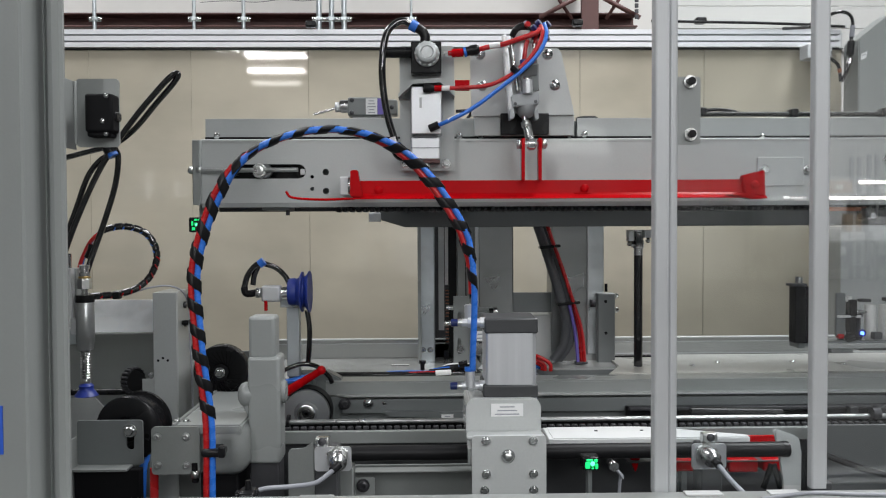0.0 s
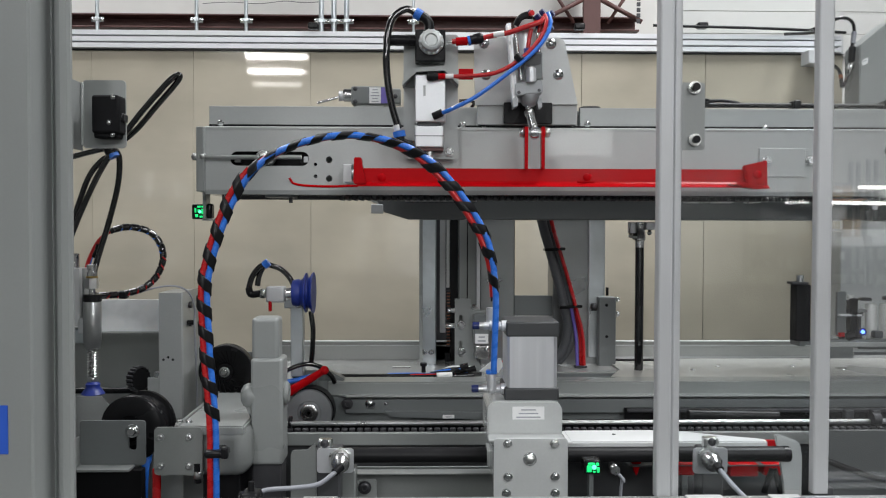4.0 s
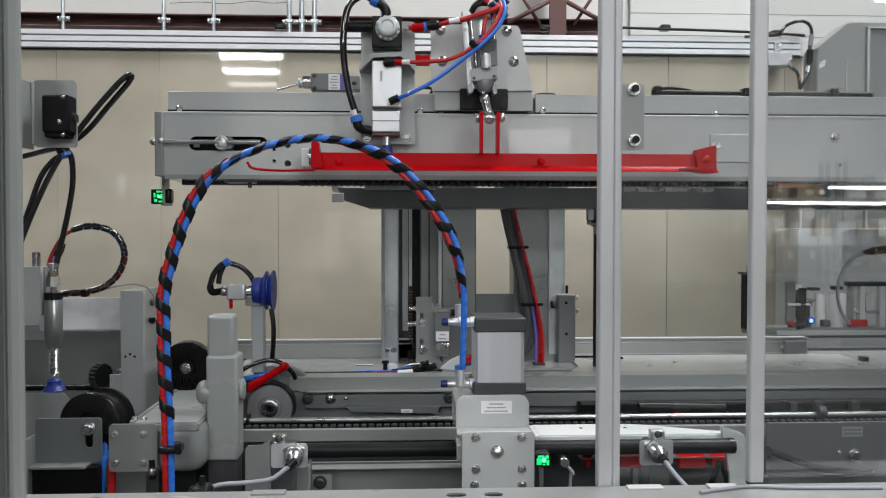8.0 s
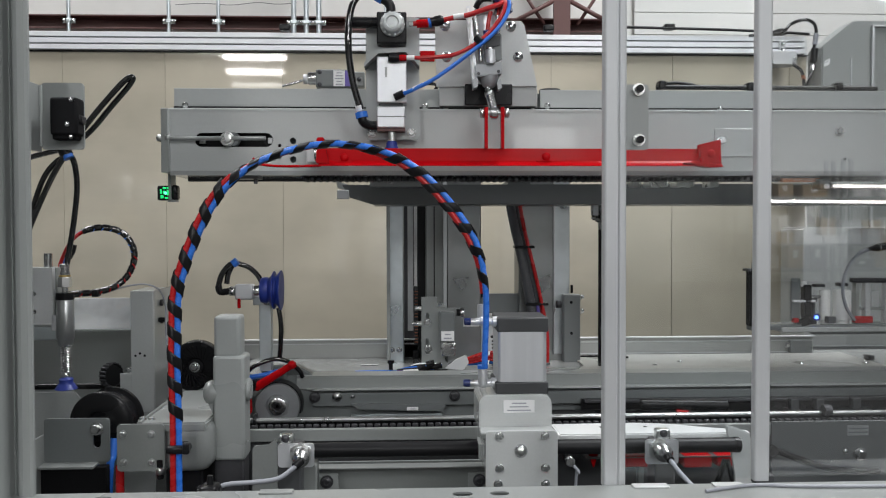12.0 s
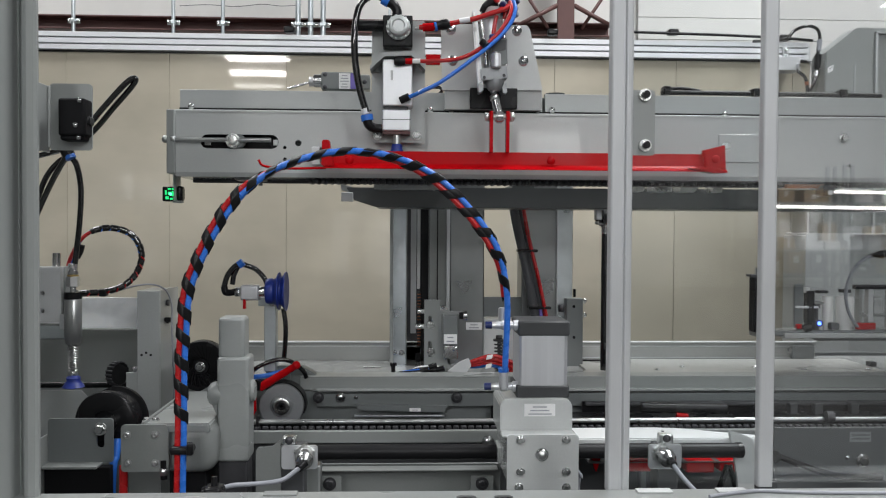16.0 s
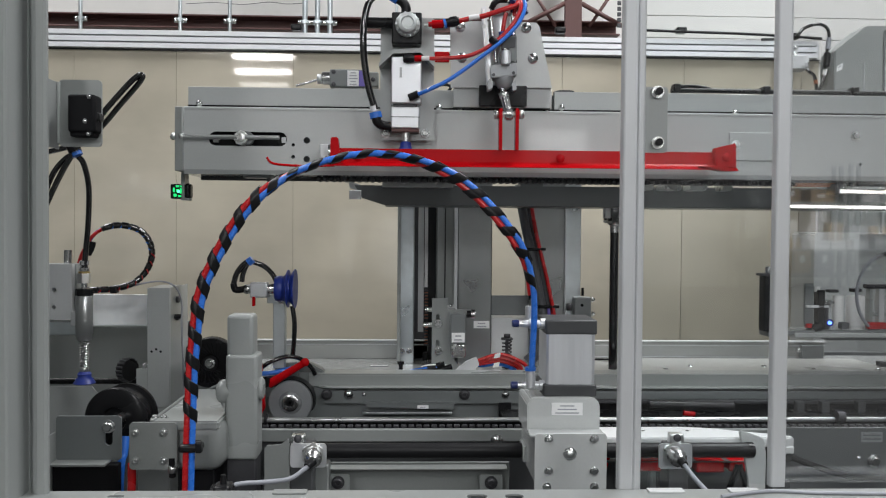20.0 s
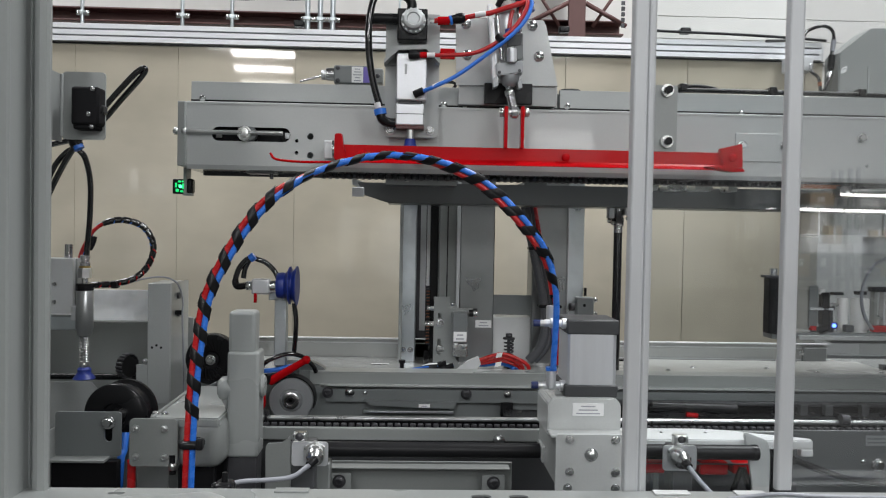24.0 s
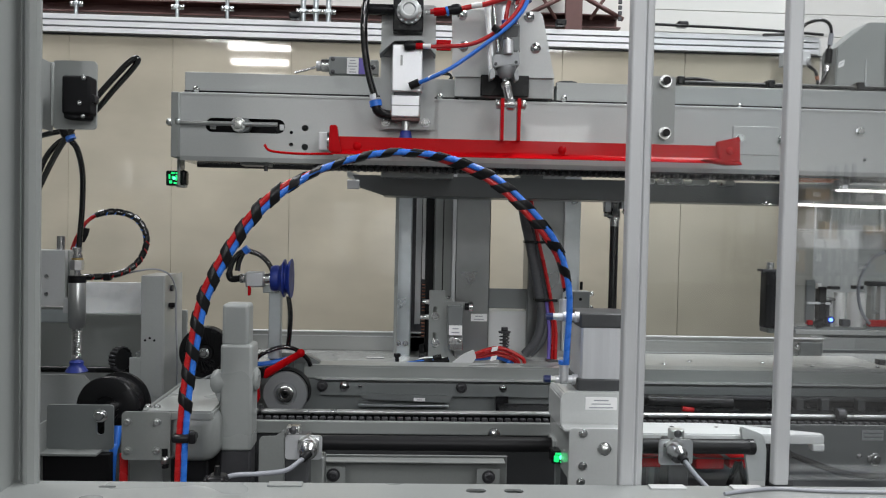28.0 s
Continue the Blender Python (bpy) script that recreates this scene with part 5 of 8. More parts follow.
for c, has_hose in (((0.1735, 1.47, 1.0837), False), ((0.1724, 1.47, 0.9738), True)):
    c = Vector(c)
    part("flow_valve", lathe(c + Vector((0.036, 0, 0)), (-1, 0, 0), ((0, 0.0095), (0.009, 0.0095), (0.010, 0.0070), (0.018, 0.0070), (0.019, 0.0088), (0.030, 0.0088), (0.031, 0.0068), (0.040, 0.0068)), 14), ALU_WHITE, car, "small bright flow valve")
    part("valve_nut", cyl(c + Vector((-0.012, 0, 0)), c + Vector((-0.003, 0, 0)), 0.0060, seg=8), ZINC, car)
    part("valve_knob", cyl(c + Vector((-0.024, 0, 0)), c + Vector((-0.011, 0, 0)), 0.0066, seg=14, b=0.001), FITTING_BLUE, car, "dark blue adjuster knob")
part("elbow", cyl((0.1829, 1.465, 0.9727), (0.1826, 1.465, 1.0029), 0.0085, seg=14, b=0.001), ALU_WHITE, car)
part("collet", cyl((0.1827, 1.465, 1.0009), (0.1826, 1.465, 1.0069), 0.0098, seg=14), BLUE_HOSE, car)
part("elbow", cyl((0.1816, 1.478, 1.0797), (0.1813, 1.478, 1.1141), 0.0075, seg=14, b=0.001), ALU_WHITE, car)
part("guide_shoe", bx(0.1821, 0.3030, 1.545, 1.60, 0.8142, 0.8446, 0.002), GREY, car)
pad = thing("paddle", (0.5135, 1.66, 0.8379), "long white plastic paddle with a rounded end on the carriage", "paddle")
zt, zb = 0.8484, 0.8282
pts = [(0.345, 1.600), (0.7235, 1.600), (0.7251, 1.606), (0.7251, 1.616), (0.712, 1.624), (0.672, 1.637), (0.630, 1.655), (0.590, 1.676), (0.560, 1.686), (0.52, 1.690), (0.345, 1.690)]
part("blade", prism(pts, "z", zb, zt - 0.002, 0.0025), PADDLE, pad)
part("toe", bx(0.700, 0.7245, 1.598, 1.618, zb - 0.014, zb + 0.001, 0.003), PADDLE, pad)
part("root", bx(0.339, 0.3619, 1.602, 1.690, 0.8249, zt - 0.003, 0.002), PADDLE, pad)
for x in (0.44, 0.53):
    part("screw", cyl((x, 1.655, zt - 0.003), (x, 1.655, zt - 0.0008), 0.0035, seg=10), STEEL_DARK, pad)


# ---- rear conveyor side and infeed unit, which draw back together ----
MOVED_BACK = []


def back_thing(*a, **k):
    t = thing(*a, **k)
    MOVED_BACK.append(t)
    return t


rr = back_thing("rear_conveyor_side", (0.234, 2.03, 0.8519), "grey enamelled rear conveyor side rail with bolts", "conveyor")
x0, x1 = -0.2562, 1.75
zt = 0.8937
part("cap_flange", bx(x0, x1, 2.03, 2.09, zt - 0.004, zt, 0.001), GREY_LIGHT, rr)
part("upper_web", bx(x0, x1, 2.03, 2.034, 0.8618, zt - 0.004, 0.001), GREY_LIGHT, rr)
part("lip", prism([(x0 + 0.025, 2.030), (x0 + 0.045, 2.012), (x1, 2.012), (x1, 2.030)], "z", 0.861, 0.8651), GREY, rr)
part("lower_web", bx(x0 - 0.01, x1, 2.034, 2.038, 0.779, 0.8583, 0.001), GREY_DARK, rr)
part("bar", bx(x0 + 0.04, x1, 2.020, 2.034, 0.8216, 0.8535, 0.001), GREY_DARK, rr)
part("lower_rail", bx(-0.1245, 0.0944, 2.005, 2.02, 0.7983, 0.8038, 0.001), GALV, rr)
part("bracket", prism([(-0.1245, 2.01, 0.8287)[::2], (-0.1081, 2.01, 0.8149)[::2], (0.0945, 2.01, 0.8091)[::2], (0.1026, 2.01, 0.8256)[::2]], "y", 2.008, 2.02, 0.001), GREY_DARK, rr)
# Black box put in place of the gap's shade.
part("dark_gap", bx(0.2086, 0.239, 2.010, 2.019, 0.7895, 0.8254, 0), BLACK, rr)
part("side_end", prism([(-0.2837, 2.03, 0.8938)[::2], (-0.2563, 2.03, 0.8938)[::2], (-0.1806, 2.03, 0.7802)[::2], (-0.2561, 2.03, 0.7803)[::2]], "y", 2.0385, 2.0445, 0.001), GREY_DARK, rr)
part("post", bx(x0 + 0.1, x0 + 0.16, 2.046, 2.09, 0.42, zt - 0.004, 0.002), GREY_DARK, rr)
part("post", bx(1.2, 1.26, 2.04, 2.09, 0.42, zt - 0.004, 0.002), GREY_DARK, rr)
bolt(rr, (-0.2111, 2.018, 0.845), 0.010, "socket", (0, -1, 0), STEEL_DARK)
bolt(rr, (-0.1579, 2.018, 0.8449), 0.009, "dome")
bolt(rr, (0.1249, 2.018, 0.8446), 0.010, "socket", (0, -1, 0), STEEL_DARK)
bolt(rr, (0.2258, 2.018, 0.8445), 0.007, "dome")
bolt(rr, (-0.121, 2.018, 0.8449), 0.0035, "dome")
note(rr, (0.0094, 0.0368, 0.8124, 0.8206), 2.0075, 1)
for k, h in enumerate((0.016, 0.010, 0.013, 0.010, 0.015)):
    part("worn_mark", bx(0.777 + 0.0105 * k, 0.7815 + 0.0105 * k, 2.0192, 2.0199, 0.8440 - h, 0.8440 - 0.7 * h, 0), SIDE_GREY, rr)
belt = back_thing("conveyor_belt", (0.6392, 1.98, 0.8271), "dark conveyor belt bed behind the rod", "conveyor belt")
part("bed", bx(0.2119, 1.7, 1.88, 2.0, 0.8024, 0.8119, 0.002), BLACK, belt)
part("side", bx(0.4351, 1.7, 1.985, 2.0, 0.8291, 0.8373, 0.002), STEEL_DARK, belt)
# Black sheet painting the dark zone between rail and rod.
part("dark_back", bx(0.4325, 1.7, 2.012, 2.0185, 0.7886, 0.8346, 0), BLACK, belt)
part("roller", cyl((0.5559, 1.93, 0.8378), (0.7578, 1.93, 0.8335), 0.013), BLACK, belt)
part("red_end", cyl((0.6361, 1.92, 0.8212), (0.6629, 1.92, 0.8185), 0.006), RED, belt)
part("stand", bx(1.2, 1.25, 1.9, 1.98, 0.42, 0.8037, 0.002), GREY_DARK, belt)
for x in (0.9296, 0.9914, 1.0809):
    part("clamp", bx(x, x + 0.02, 1.965, 1.985, 0.7971, 0.8383, 0.003), CAP, belt)

pu = back_thing("pulley", (-0.2939, 1.98, 0.8325), "bright turned steel pulley with a dark bore", "pulley")
c = Vector((-0.2939, 1.98, 0.8325))
r = 0.0524
part("disc", lathe(c, (0, -1, 0), ((-0.04, r * 0.96), (-0.004, r), (0.0, r), (0.002, r * 0.97), (0.002, r * 0.52), (-0.004, r * 0.48), (-0.004, r * 0.30)), 40), ALLOY, pu)
part("bearing", lathe(c + Vector((0, -0.001, 0)), (0, -1, 0), ((-0.003, r * 0.38), (0.006, r * 0.38), (0.007, r * 0.34), (0.007, r * 0.24), (0.002, r * 0.22)), 28), STEEL, pu)
part("bore", lathe(c + Vector((0, -0.003, 0)), (0, -1, 0), ((-0.003, r * 0.17), (0.004, r * 0.17), (0.004, r * 0.08), (0.0, r * 0.07)), 20), BLACK, pu)
part("axle", cyl(c, c + Vector((0, 0.07, 0)), 0.012), STEEL, pu)
gd = back_thing("belt_guard", (-0.2322, 2, 0.8582), "dark rubber belt round the pulley with a grey mount", "belt")
bm = bmesh.new()
for i in range(4, 18):
    a0, a1 = math.radians(-60 + i * 10), math.radians(-60 + i * 10 + 10.5)
    rr0, rr1 = r * 1.01, r * 1.08
    prism([(c.x + rr0 * math.cos(a0), c.z + rr0 * math.sin(a0)), (c.x + rr1 * math.cos(a0), c.z + rr1 * math.sin(a0)), (c.x + rr1 * math.cos(a1), c.z + rr1 * math.sin(a1)), (c.x + rr0 * math.cos(a1), c.z + rr0 * math.sin(a1))], "y", 1.985, 2.02, 0, bm)
part("belt", bm, RUBBER, gd)
part("mount", face_box((-0.3397, -0.2809, 0.862, 0.9214), 2.024, 2.04, 0.004), GREY_DARK, gd)
bolt(gd, (-0.2918, 2.02, 0.8791), 0.008, "hex", (0, -1, 0), STEEL_DARK)
part("cover", prism([(-0.2934, 2.05, 0.9112)[::2], (-0.2589, 2.05, 0.9182)[::2], (-0.2215, 2.05, 0.8972)[::2], (-0.2173, 2.05, 0.8833)[::2], (-0.2865, 2.05, 0.8833)[::2]], "y", 2.045, 2.08, 0.003), GREY_DARK, gd)

lv = back_thing("clamp_lever", (-0.31, 1.98, 0.9026), "bright red clamp lever with a black hub", "lever")
part("lever", cyl((-0.3438, 1.975, 0.8779), (-0.2541, 1.96, 0.9341), 0.0105, 0.0075, seg=16), RED, lv)
part("lever_ball", lathe((-0.2568, 1.96, 0.9327), (0.8, -0.2, 0.5), ((-0.009, 0.005), (-0.006, 0.0085), (0, 0.0105), (0.006, 0.0085), (0.009, 0.004)), 16), RED, lv)
part("hub", cyl((-0.332, 2, 0.8814), (-0.3535, 1.97, 0.8829), 0.014, seg=16), BLACK, lv)
part("lug", prism([(-0.3667, 1.97, 0.8642)[::2], (-0.3535, 1.97, 0.8722)[::2], (-0.3508, 1.97, 0.8239)[::2], (-0.3641, 1.97, 0.7998)[::2]], "y", 1.96, 1.975, 0.002), RED, lv)
part("upper_lug", prism([(-0.368, 1.97, 0.9351)[::2], (-0.3601, 1.97, 0.9391)[::2], (-0.3561, 1.97, 0.911)[::2], (-0.3667, 1.97, 0.911)[::2]], "y", 1.96, 1.97, 0.001), RED, lv)
part("spindle", cyl((-0.3393, 1.98, 0.881), ((-0.3393, 1.98, 0.881)[0], 2.03, (-0.3393, 1.98, 0.881)[2]), 0.008), STEEL, lv)
hs = back_thing("loose_hoses", (-0.3266, 2, 0.9262), "black and blue air hoses curling behind the post", "hoses")
part("hose", tube([(-0.3718, 1.99, 0.9076), (-0.345, 1.99, 0.9278), (-0.3065, 2, 0.9398), (-0.2742, 2.01, 0.9328), (-0.2483, 2.02, 0.9093), (-0.2407, 2.025, 0.8919)], 0.0055, 8), HOSE_BLACK, hs)
part("hose", tube([(-0.3718, 1.99, 0.8995), (-0.3383, 1.99, 0.9022), (-0.2997, 2, 0.9099), (-0.2837, 2.02, 0.9093)], 0.006, 8), BLUE_HOSE, hs)
part("hose", tube([(-0.2909, 1.985, 1.0633), (-0.2863, 1.99, 1.0224), (-0.289, 2, 0.9738), (-0.2931, 2.01, 0.941)], 0.006, 8), HOSE_BLACK, hs)

# blue bellows cup on its pole
cu = back_thing("suction_gripper", (-0.3147, 2.01, 0.9246), "dark blue bellows suction cup on a galvanised pole", "suction gripper")
part("pole", bx(-0.3391, -0.3107, 2.0, 2.03, 0.911, 1.0772, 0.002), GALV, cu)
cc = Vector((-0.3245, 1.97, 1.106))
part("bellows", lathe(cc, (1, 0, 0), ((-0.006, 0.017), (-0.004, 0.028), (0.000, 0.030), (0.010, 0.031), (0.014, 0.029), (0.019, 0.033), (0.0250, 0.0445), (0.0275, 0.0448), (0.0290, 0.034), (0.0315, 0.033), (0.036, 0.039), (0.0410, 0.0462), (0.0430, 0.0464), (0.0425, 0.030)), 32), BLUE_CUP, cu)
part("adapter", cyl((-0.3483, 1.97, 1.1045), (-0.3271, 1.97, 1.1059), 0.012, seg=16), STEEL, cu)
part("body", bx(-0.3868, -0.3447, 1.955, 1.985, 1.0849, 1.1208, 0.004), ALU_WHITE, cu)
part("nut", cyl((-0.401, 1.97, 1.1044), (-0.3878, 1.97, 1.1044), 0.011, seg=6), STEEL, cu)
part("arm", bx(-0.3509, -0.311, 1.985, 2.01, 1.0695, 1.0897, 0.002), GALV, cu)
part("red_tab", face_box((-0.3806, -0.3741, 1.0654, 1.088), 1.955, 1.965, 0.001), RED, cu)
part("elbow", tube([(-0.3997, 1.97, 1.1044), (-0.4221, 1.97, 1.103), (-0.4273, 1.97, 1.1176)], 0.008, 10), BLACK, cu)
part("air_hose", tube([(-0.4273, 1.97, 1.1149), (-0.4194, 1.97, 1.1415), (-0.4036, 1.97, 1.1628), (-0.3865, 1.97, 1.1722)], 0.0066, 10), HOSE_BLACK, cu)
part("air_hose", tube([(-0.4086, 1.975, 1.1213), (-0.4047, 1.975, 1.144), (-0.3914, 1.975, 1.168), (-0.373, 1.975, 1.1654), (-0.3553, 1.98, 1.1573), (-0.3376, 1.985, 1.1384), (-0.3256, 1.985, 1.1129)], 0.0062, 10), HOSE_BLACK, cu)
part("blue_tie", cyl((-0.3921, 1.965, 1.1671), (-0.3816, 1.965, 1.1751), 0.0095, seg=10), BLUE_HOSE, cu)

# infeed box, sheet, wheel, gear
bxu = back_thing("infeed_upright", (-0.5858, 1.95, 0.9869), "grey folded steel upright with three small holes", "upright")
X0, X1, Z0, Z1 = (-0.6207, -0.5715, 0.8881, 1.1078)
part("front", bx(X0, X1 + 0.002, 1.945, 1.950, Z0 - 0.06, Z1, 0.0012), GREY, bxu)
for p in ((-0.6105, 0.9593), (-0.6001, 0.9645), (-0.5897, 0.9593)):
    # Black discs on the face paint the dark of the three holes.
    part("pin_hole", cyl((p[0], 1.9446, p[1]), (p[0], 1.9455, p[1]), 0.0028, seg=12), MATT_BLACK, bxu)
part("side", bx(X1 - 0.002, X1 + 0.003, 1.950, 2.10, Z0 - 0.08, Z1, 0.001), GREY, bxu)
part("top", bx(X0, X1 + 0.002, 1.95, 2.06, Z1 - 0.004, Z1, 0.001), GREY_LIGHT, bxu)
part("lower_plate", bx(-0.6479, X1 + 0.001, 1.951, 1.956, 0.42, Z0 + 0.03, 0.001), GREY, bxu)
for p in ((-0.5766, 2, 1.076), (-0.5767, 2, 1.0342)):
    part("bolt_head", cyl((X1 + 0.002, p[1], p[2]), (X1 + 0.009, p[1], p[2]), 0.0075, seg=6), STEEL_DARK, bxu)
part("stud", cyl((-0.5511, 1.98, 1.0377), (-0.567, 1.98, 1.0377), 0.0055), BLACK, bxu)
bolt(bxu, (-0.6294, 1.96, 0.9233), 0.006)
sh = back_thing("infeed_sheet", (-0.762, 2.06, 1.0481), "bright galvanised deflector sheet over a dark opening", "deflector")
part("sheet", bx(-1.35, X0 + 0.004, 2.06, 2.064, 1.0066, 1.0827, 0.001), BRIGHT_SHEET, sh)
part("fold", bx(-1.35, X0 + 0.004, 2.04, 2.064, 1.0038, 1.008, 0.001), GREY_LIGHT, sh)
part("back", bx(-1.35, X1, 2.16, 2.17, 0.42, 1.0066, 0.001), GREY_LIGHT, sh, "shaded grey back sheet")
part("foot", bx(-1.35, -1.3, 2.064, 2.16, 0.42, 1.0038, 0.001), GREY_DARK, sh)
lp = back_thing("infeed_plate", (-0.7466, 1.98, 0.8425), "pale grey lower infeed plate with a sloped end", "plate")
part("sheet", prism([(-1.35, 0.42), (-1.35, 0.87), (-0.7634, 0.87), (-0.7043, 0.8), (-0.7043, 0.42)], "y", 1.985, 1.99, 0.001), GREY, lp)
sf = back_thing("infeed_shaft", (-0.7614, 2.02, 0.8779), "black drive shaft with a toothed wheel", "shaft")
part("shaft", cyl((-1.3, 2.02, 0.8765), (X0 + 0.01, 2.02, 0.8765), 0.0075, seg=14), BLACK, sf)
g = Vector((-0.6814, 1.99, 0.9089))
bm = lathe(g, (1, -0.5, 0), ((-0.010, 0.022), (-0.010, 0.026), (0.010, 0.026), (0.010, 0.022)), 24)
q = Vector((1, -0.5, 0)).to_track_quat("Z", "Y").to_matrix()
part("toothed_wheel", bm, BLACK, sf)
w = Vector((1, -0.5, 0)).normalized() * 0.009
row_of("tooth", cyl(-w, w, 0.0030, seg=6), STEEL_DARK, sf, [g + 0.0265 * (q @ Vector((math.cos(2 * math.pi * i / 18), math.sin(2 * math.pi * i / 18), 0))) for i in range(18)])

wh = back_thing("idler_wheel", (-0.4656, 1.91, 0.9382), "black ribbed plastic idler wheel with a steel axle", "wheel")
c = Vector((-0.4669, 1.91, 0.9382))
R0 = 0.0583
part("rim", lathe(c, (0, -1, 0), ((-0.030, R0), (-0.003, R0), (0.0, R0 * 0.97), (0.0, R0 * 0.80), (-0.006, R0 * 0.78), (-0.006, R0 * 0.34), (0.002, R0 * 0.30), (0.002, R0 * 0.2)), 40), BLACK, wh)
bm = bmesh.new()
for i in range(26):
    a = 2 * math.pi * i / 26
    p0, p1 = 0.36 * R0, 0.8 * R0
    da = 0.35
    prism([(c.x + p0 * math.cos(a - 0.06), c.z + p0 * math.sin(a - 0.06)), (c.x + p1 * math.cos(a + da - 0.03), c.z + p1 * math.sin(a + da - 0.03)),
           (c.x + p1 * math.cos(a + da + 0.05), c.z + p1 * math.sin(a + da + 0.05)), (c.x + p0 * math.cos(a + 0.06), c.z + p0 * math.sin(a + 0.06))], "y", c.y - 0.0005, c.y + 0.006, 0, bm)
part("ribs", bm, BLACK, wh)
bolt(wh, c + Vector((0, -0.003, 0)), 0.0085)
part("axle", cyl(c, c + Vector((0, 0.09, 0)), 0.009), STEEL, wh)
part("holder", bx(c.x - 0.014, c.x + 0.014, c.y + 0.035, c.y + 0.05, 0.42, c.z + 0.02, 0.002), GREY_DARK, wh)
part("sweep_wire", tube([(-0.5257, 1.86, 0.8291), (-0.4997, 1.87, 0.8522), (-0.4684, 1.88, 0.8781), (-0.4355, 1.89, 0.8953)], 0.004, 8), GREY_DARK, wh)

# sprung suction plunger on its slide block
gp = back_thing("vacuum_plunger", (-0.7181, 1.82, 1.0043), "sprung steel vacuum plunger with a dark blue cup", "vacuum plunger")
a = Vector((-0.7163, 1.82, 1.1143))
dn = Vector((0, 0, -1))
s = 1.82 / 1474.6
part("sleeve", lathe(a + dn * 12 * s, (0, 0, -1), ((0, 13.5 * s), (1 * s, 14.5 * s), (66 * s, 14.5 * s), (68 * s, 13 * s), (77 * s, 12.5 * s), (78.5 * s, 11.5 * s), (79 * s, 6 * s)), 28), TURNED, gp, "turned steel sleeve")
part("collar", cyl(a + dn * 0, a + dn * 12 * s, 15.2 * s, seg=24, b=0.001), BLACK, gp)
part("top_nut", cyl(a + dn * -27 * s, a + dn * -10 * s, 11.5 * s, seg=6, b=0.0008), ZINC, gp)
part("air_fitting", lathe(a + dn * -50 * s, (0, 0, -1), ((0, 5.5 * s), (1 * s, 8.5 * s), (8 * s, 8.5 * s), (9 * s, 7 * s), (12 * s, 7 * s), (13 * s, 9 * s), (20 * s, 9 * s), (23.5 * s, 6 * s)), 20), STEEL, gp)
part("rod", cyl(a + dn * 84 * s, a + dn * 150 * s, 5 * s, seg=12), STEEL, gp)
part("spring", tube([a + dn * (80 + 57 * k / 156) * s + Vector((math.cos(k * math.pi / 6) * 8.4 * s, math.sin(k * math.pi / 6) * 8.4 * s, 0)) for k in range(157)], 1.05 * s, 6, 1), STEEL, gp)
part("stem", cyl(a + dn * -11 * s, a + dn * 1 * s, 5.5 * s, seg=14), STEEL, gp)
part("lock_ring", cyl(a + dn * -30.5 * s, a + dn * -27.5 * s, 9.5 * s, seg=18), BRASS, gp)
part("rod_nut", cyl(a + dn * 136 * s, a + dn * 148 * s, 8 * s, seg=6), ZINC, gp)
part("cup", lathe(a + dn * 146 * s, (0, 0, -1), ((0, 8 * s), (4 * s, 12 * s), (9 * s, 11 * s), (13 * s, 14 * s), (20 * s, 19 * s), (21 * s, 18 * s), (17 * s, 10 * s)), 24), BLUE_CUP, gp)
sb = back_thing("slide_block", (-0.7698, 1.83, 1.1011), "grey aluminium slide block with a steel pin", "slide")
Fb = (-0.8171, -0.7404, 1.0494, 1.1677)
part("plate", cut_plate(list(((Fb[0], Fb[2]), (Fb[1], Fb[2]), (Fb[1], Fb[3]), (Fb[0], Fb[3]))), [ring_pts(p[0], p[2], 0.0048, 12) for p in ((-0.7787, 1.82, 1.1116), (-0.779, 1.82, 1.0738))], 1.815, 1.83), PALE, sb)
part("backing", bx(Fb[0], Fb[1] + 0.004, 1.83, 1.87, Fb[2], Fb[3], 0.002), GREY_LIGHT, sb)
part("pin", cyl((-0.7591, 1.84, 1.162), (-0.7589, 1.84, 1.1977), 0.0088, seg=18, b=0.001), STEEL, sb)
part("carrier", bx(Fb[0] - 0.3, -0.7135, 1.82, 1.86, 1.0127, 1.0422, 0.003), GALV, sb)
part("clamp", bx(-0.7446, -0.7325, 1.815, 1.845, 1.0336, 1.0668, 0.002), ALU_WHITE, sb)
part("hanger", bx(Fb[0] - 0.3, Fb[0] - 0.25, 1.83, 1.87, 0.42, Fb[2], 0.002), GREY_LIGHT, sb)

# hoses of the infeed unit
sc = back_thing("spiral_hose", (-0.7124, 1.86, 1.1089), "thin black, red and blue spiral-wrapped air hose loop", "hose")
loop = [(-0.7484, 1.87, 1.108), (-0.7481, 1.87, 1.1606), (-0.7355, 1.87, 1.1982), (-0.7156, 1.87, 1.2296), (-0.6884, 1.88, 1.2485), (-0.6546, 1.89, 1.2525), (-0.6204, 1.9, 1.2401), (-0.5991, 1.9, 1.2109), (-0.5967, 1.9, 1.179), (-0.6119, 1.9, 1.1445), (-0.6363, 1.89, 1.1221), (-0.6704, 1.88, 1.1113), (-0.7101, 1.87, 1.1081), (-0.7533, 1.87, 1.1067)]
part("red_tube", tube(loop, 0.0042, 8), RED_HOSE, sc)
part("blue_tube", tube([Vector(v) + Vector((0.003, 0.005, 0.005)) for v in loop[:5]], 0.0038, 8), BLUE_HOSE, sc)
cv = spline(loop, 8)
part("wrap", tube(cv[29:-1], 0.0064, 10, 1), RUBBER, sc, "black spiral wrap")
for i in range(31, len(cv) - 4, 4):
    part("wrap_turn", tube(cv[i:i + 4], 0.0074, 10, 1), HOSE_BLACK, sc)
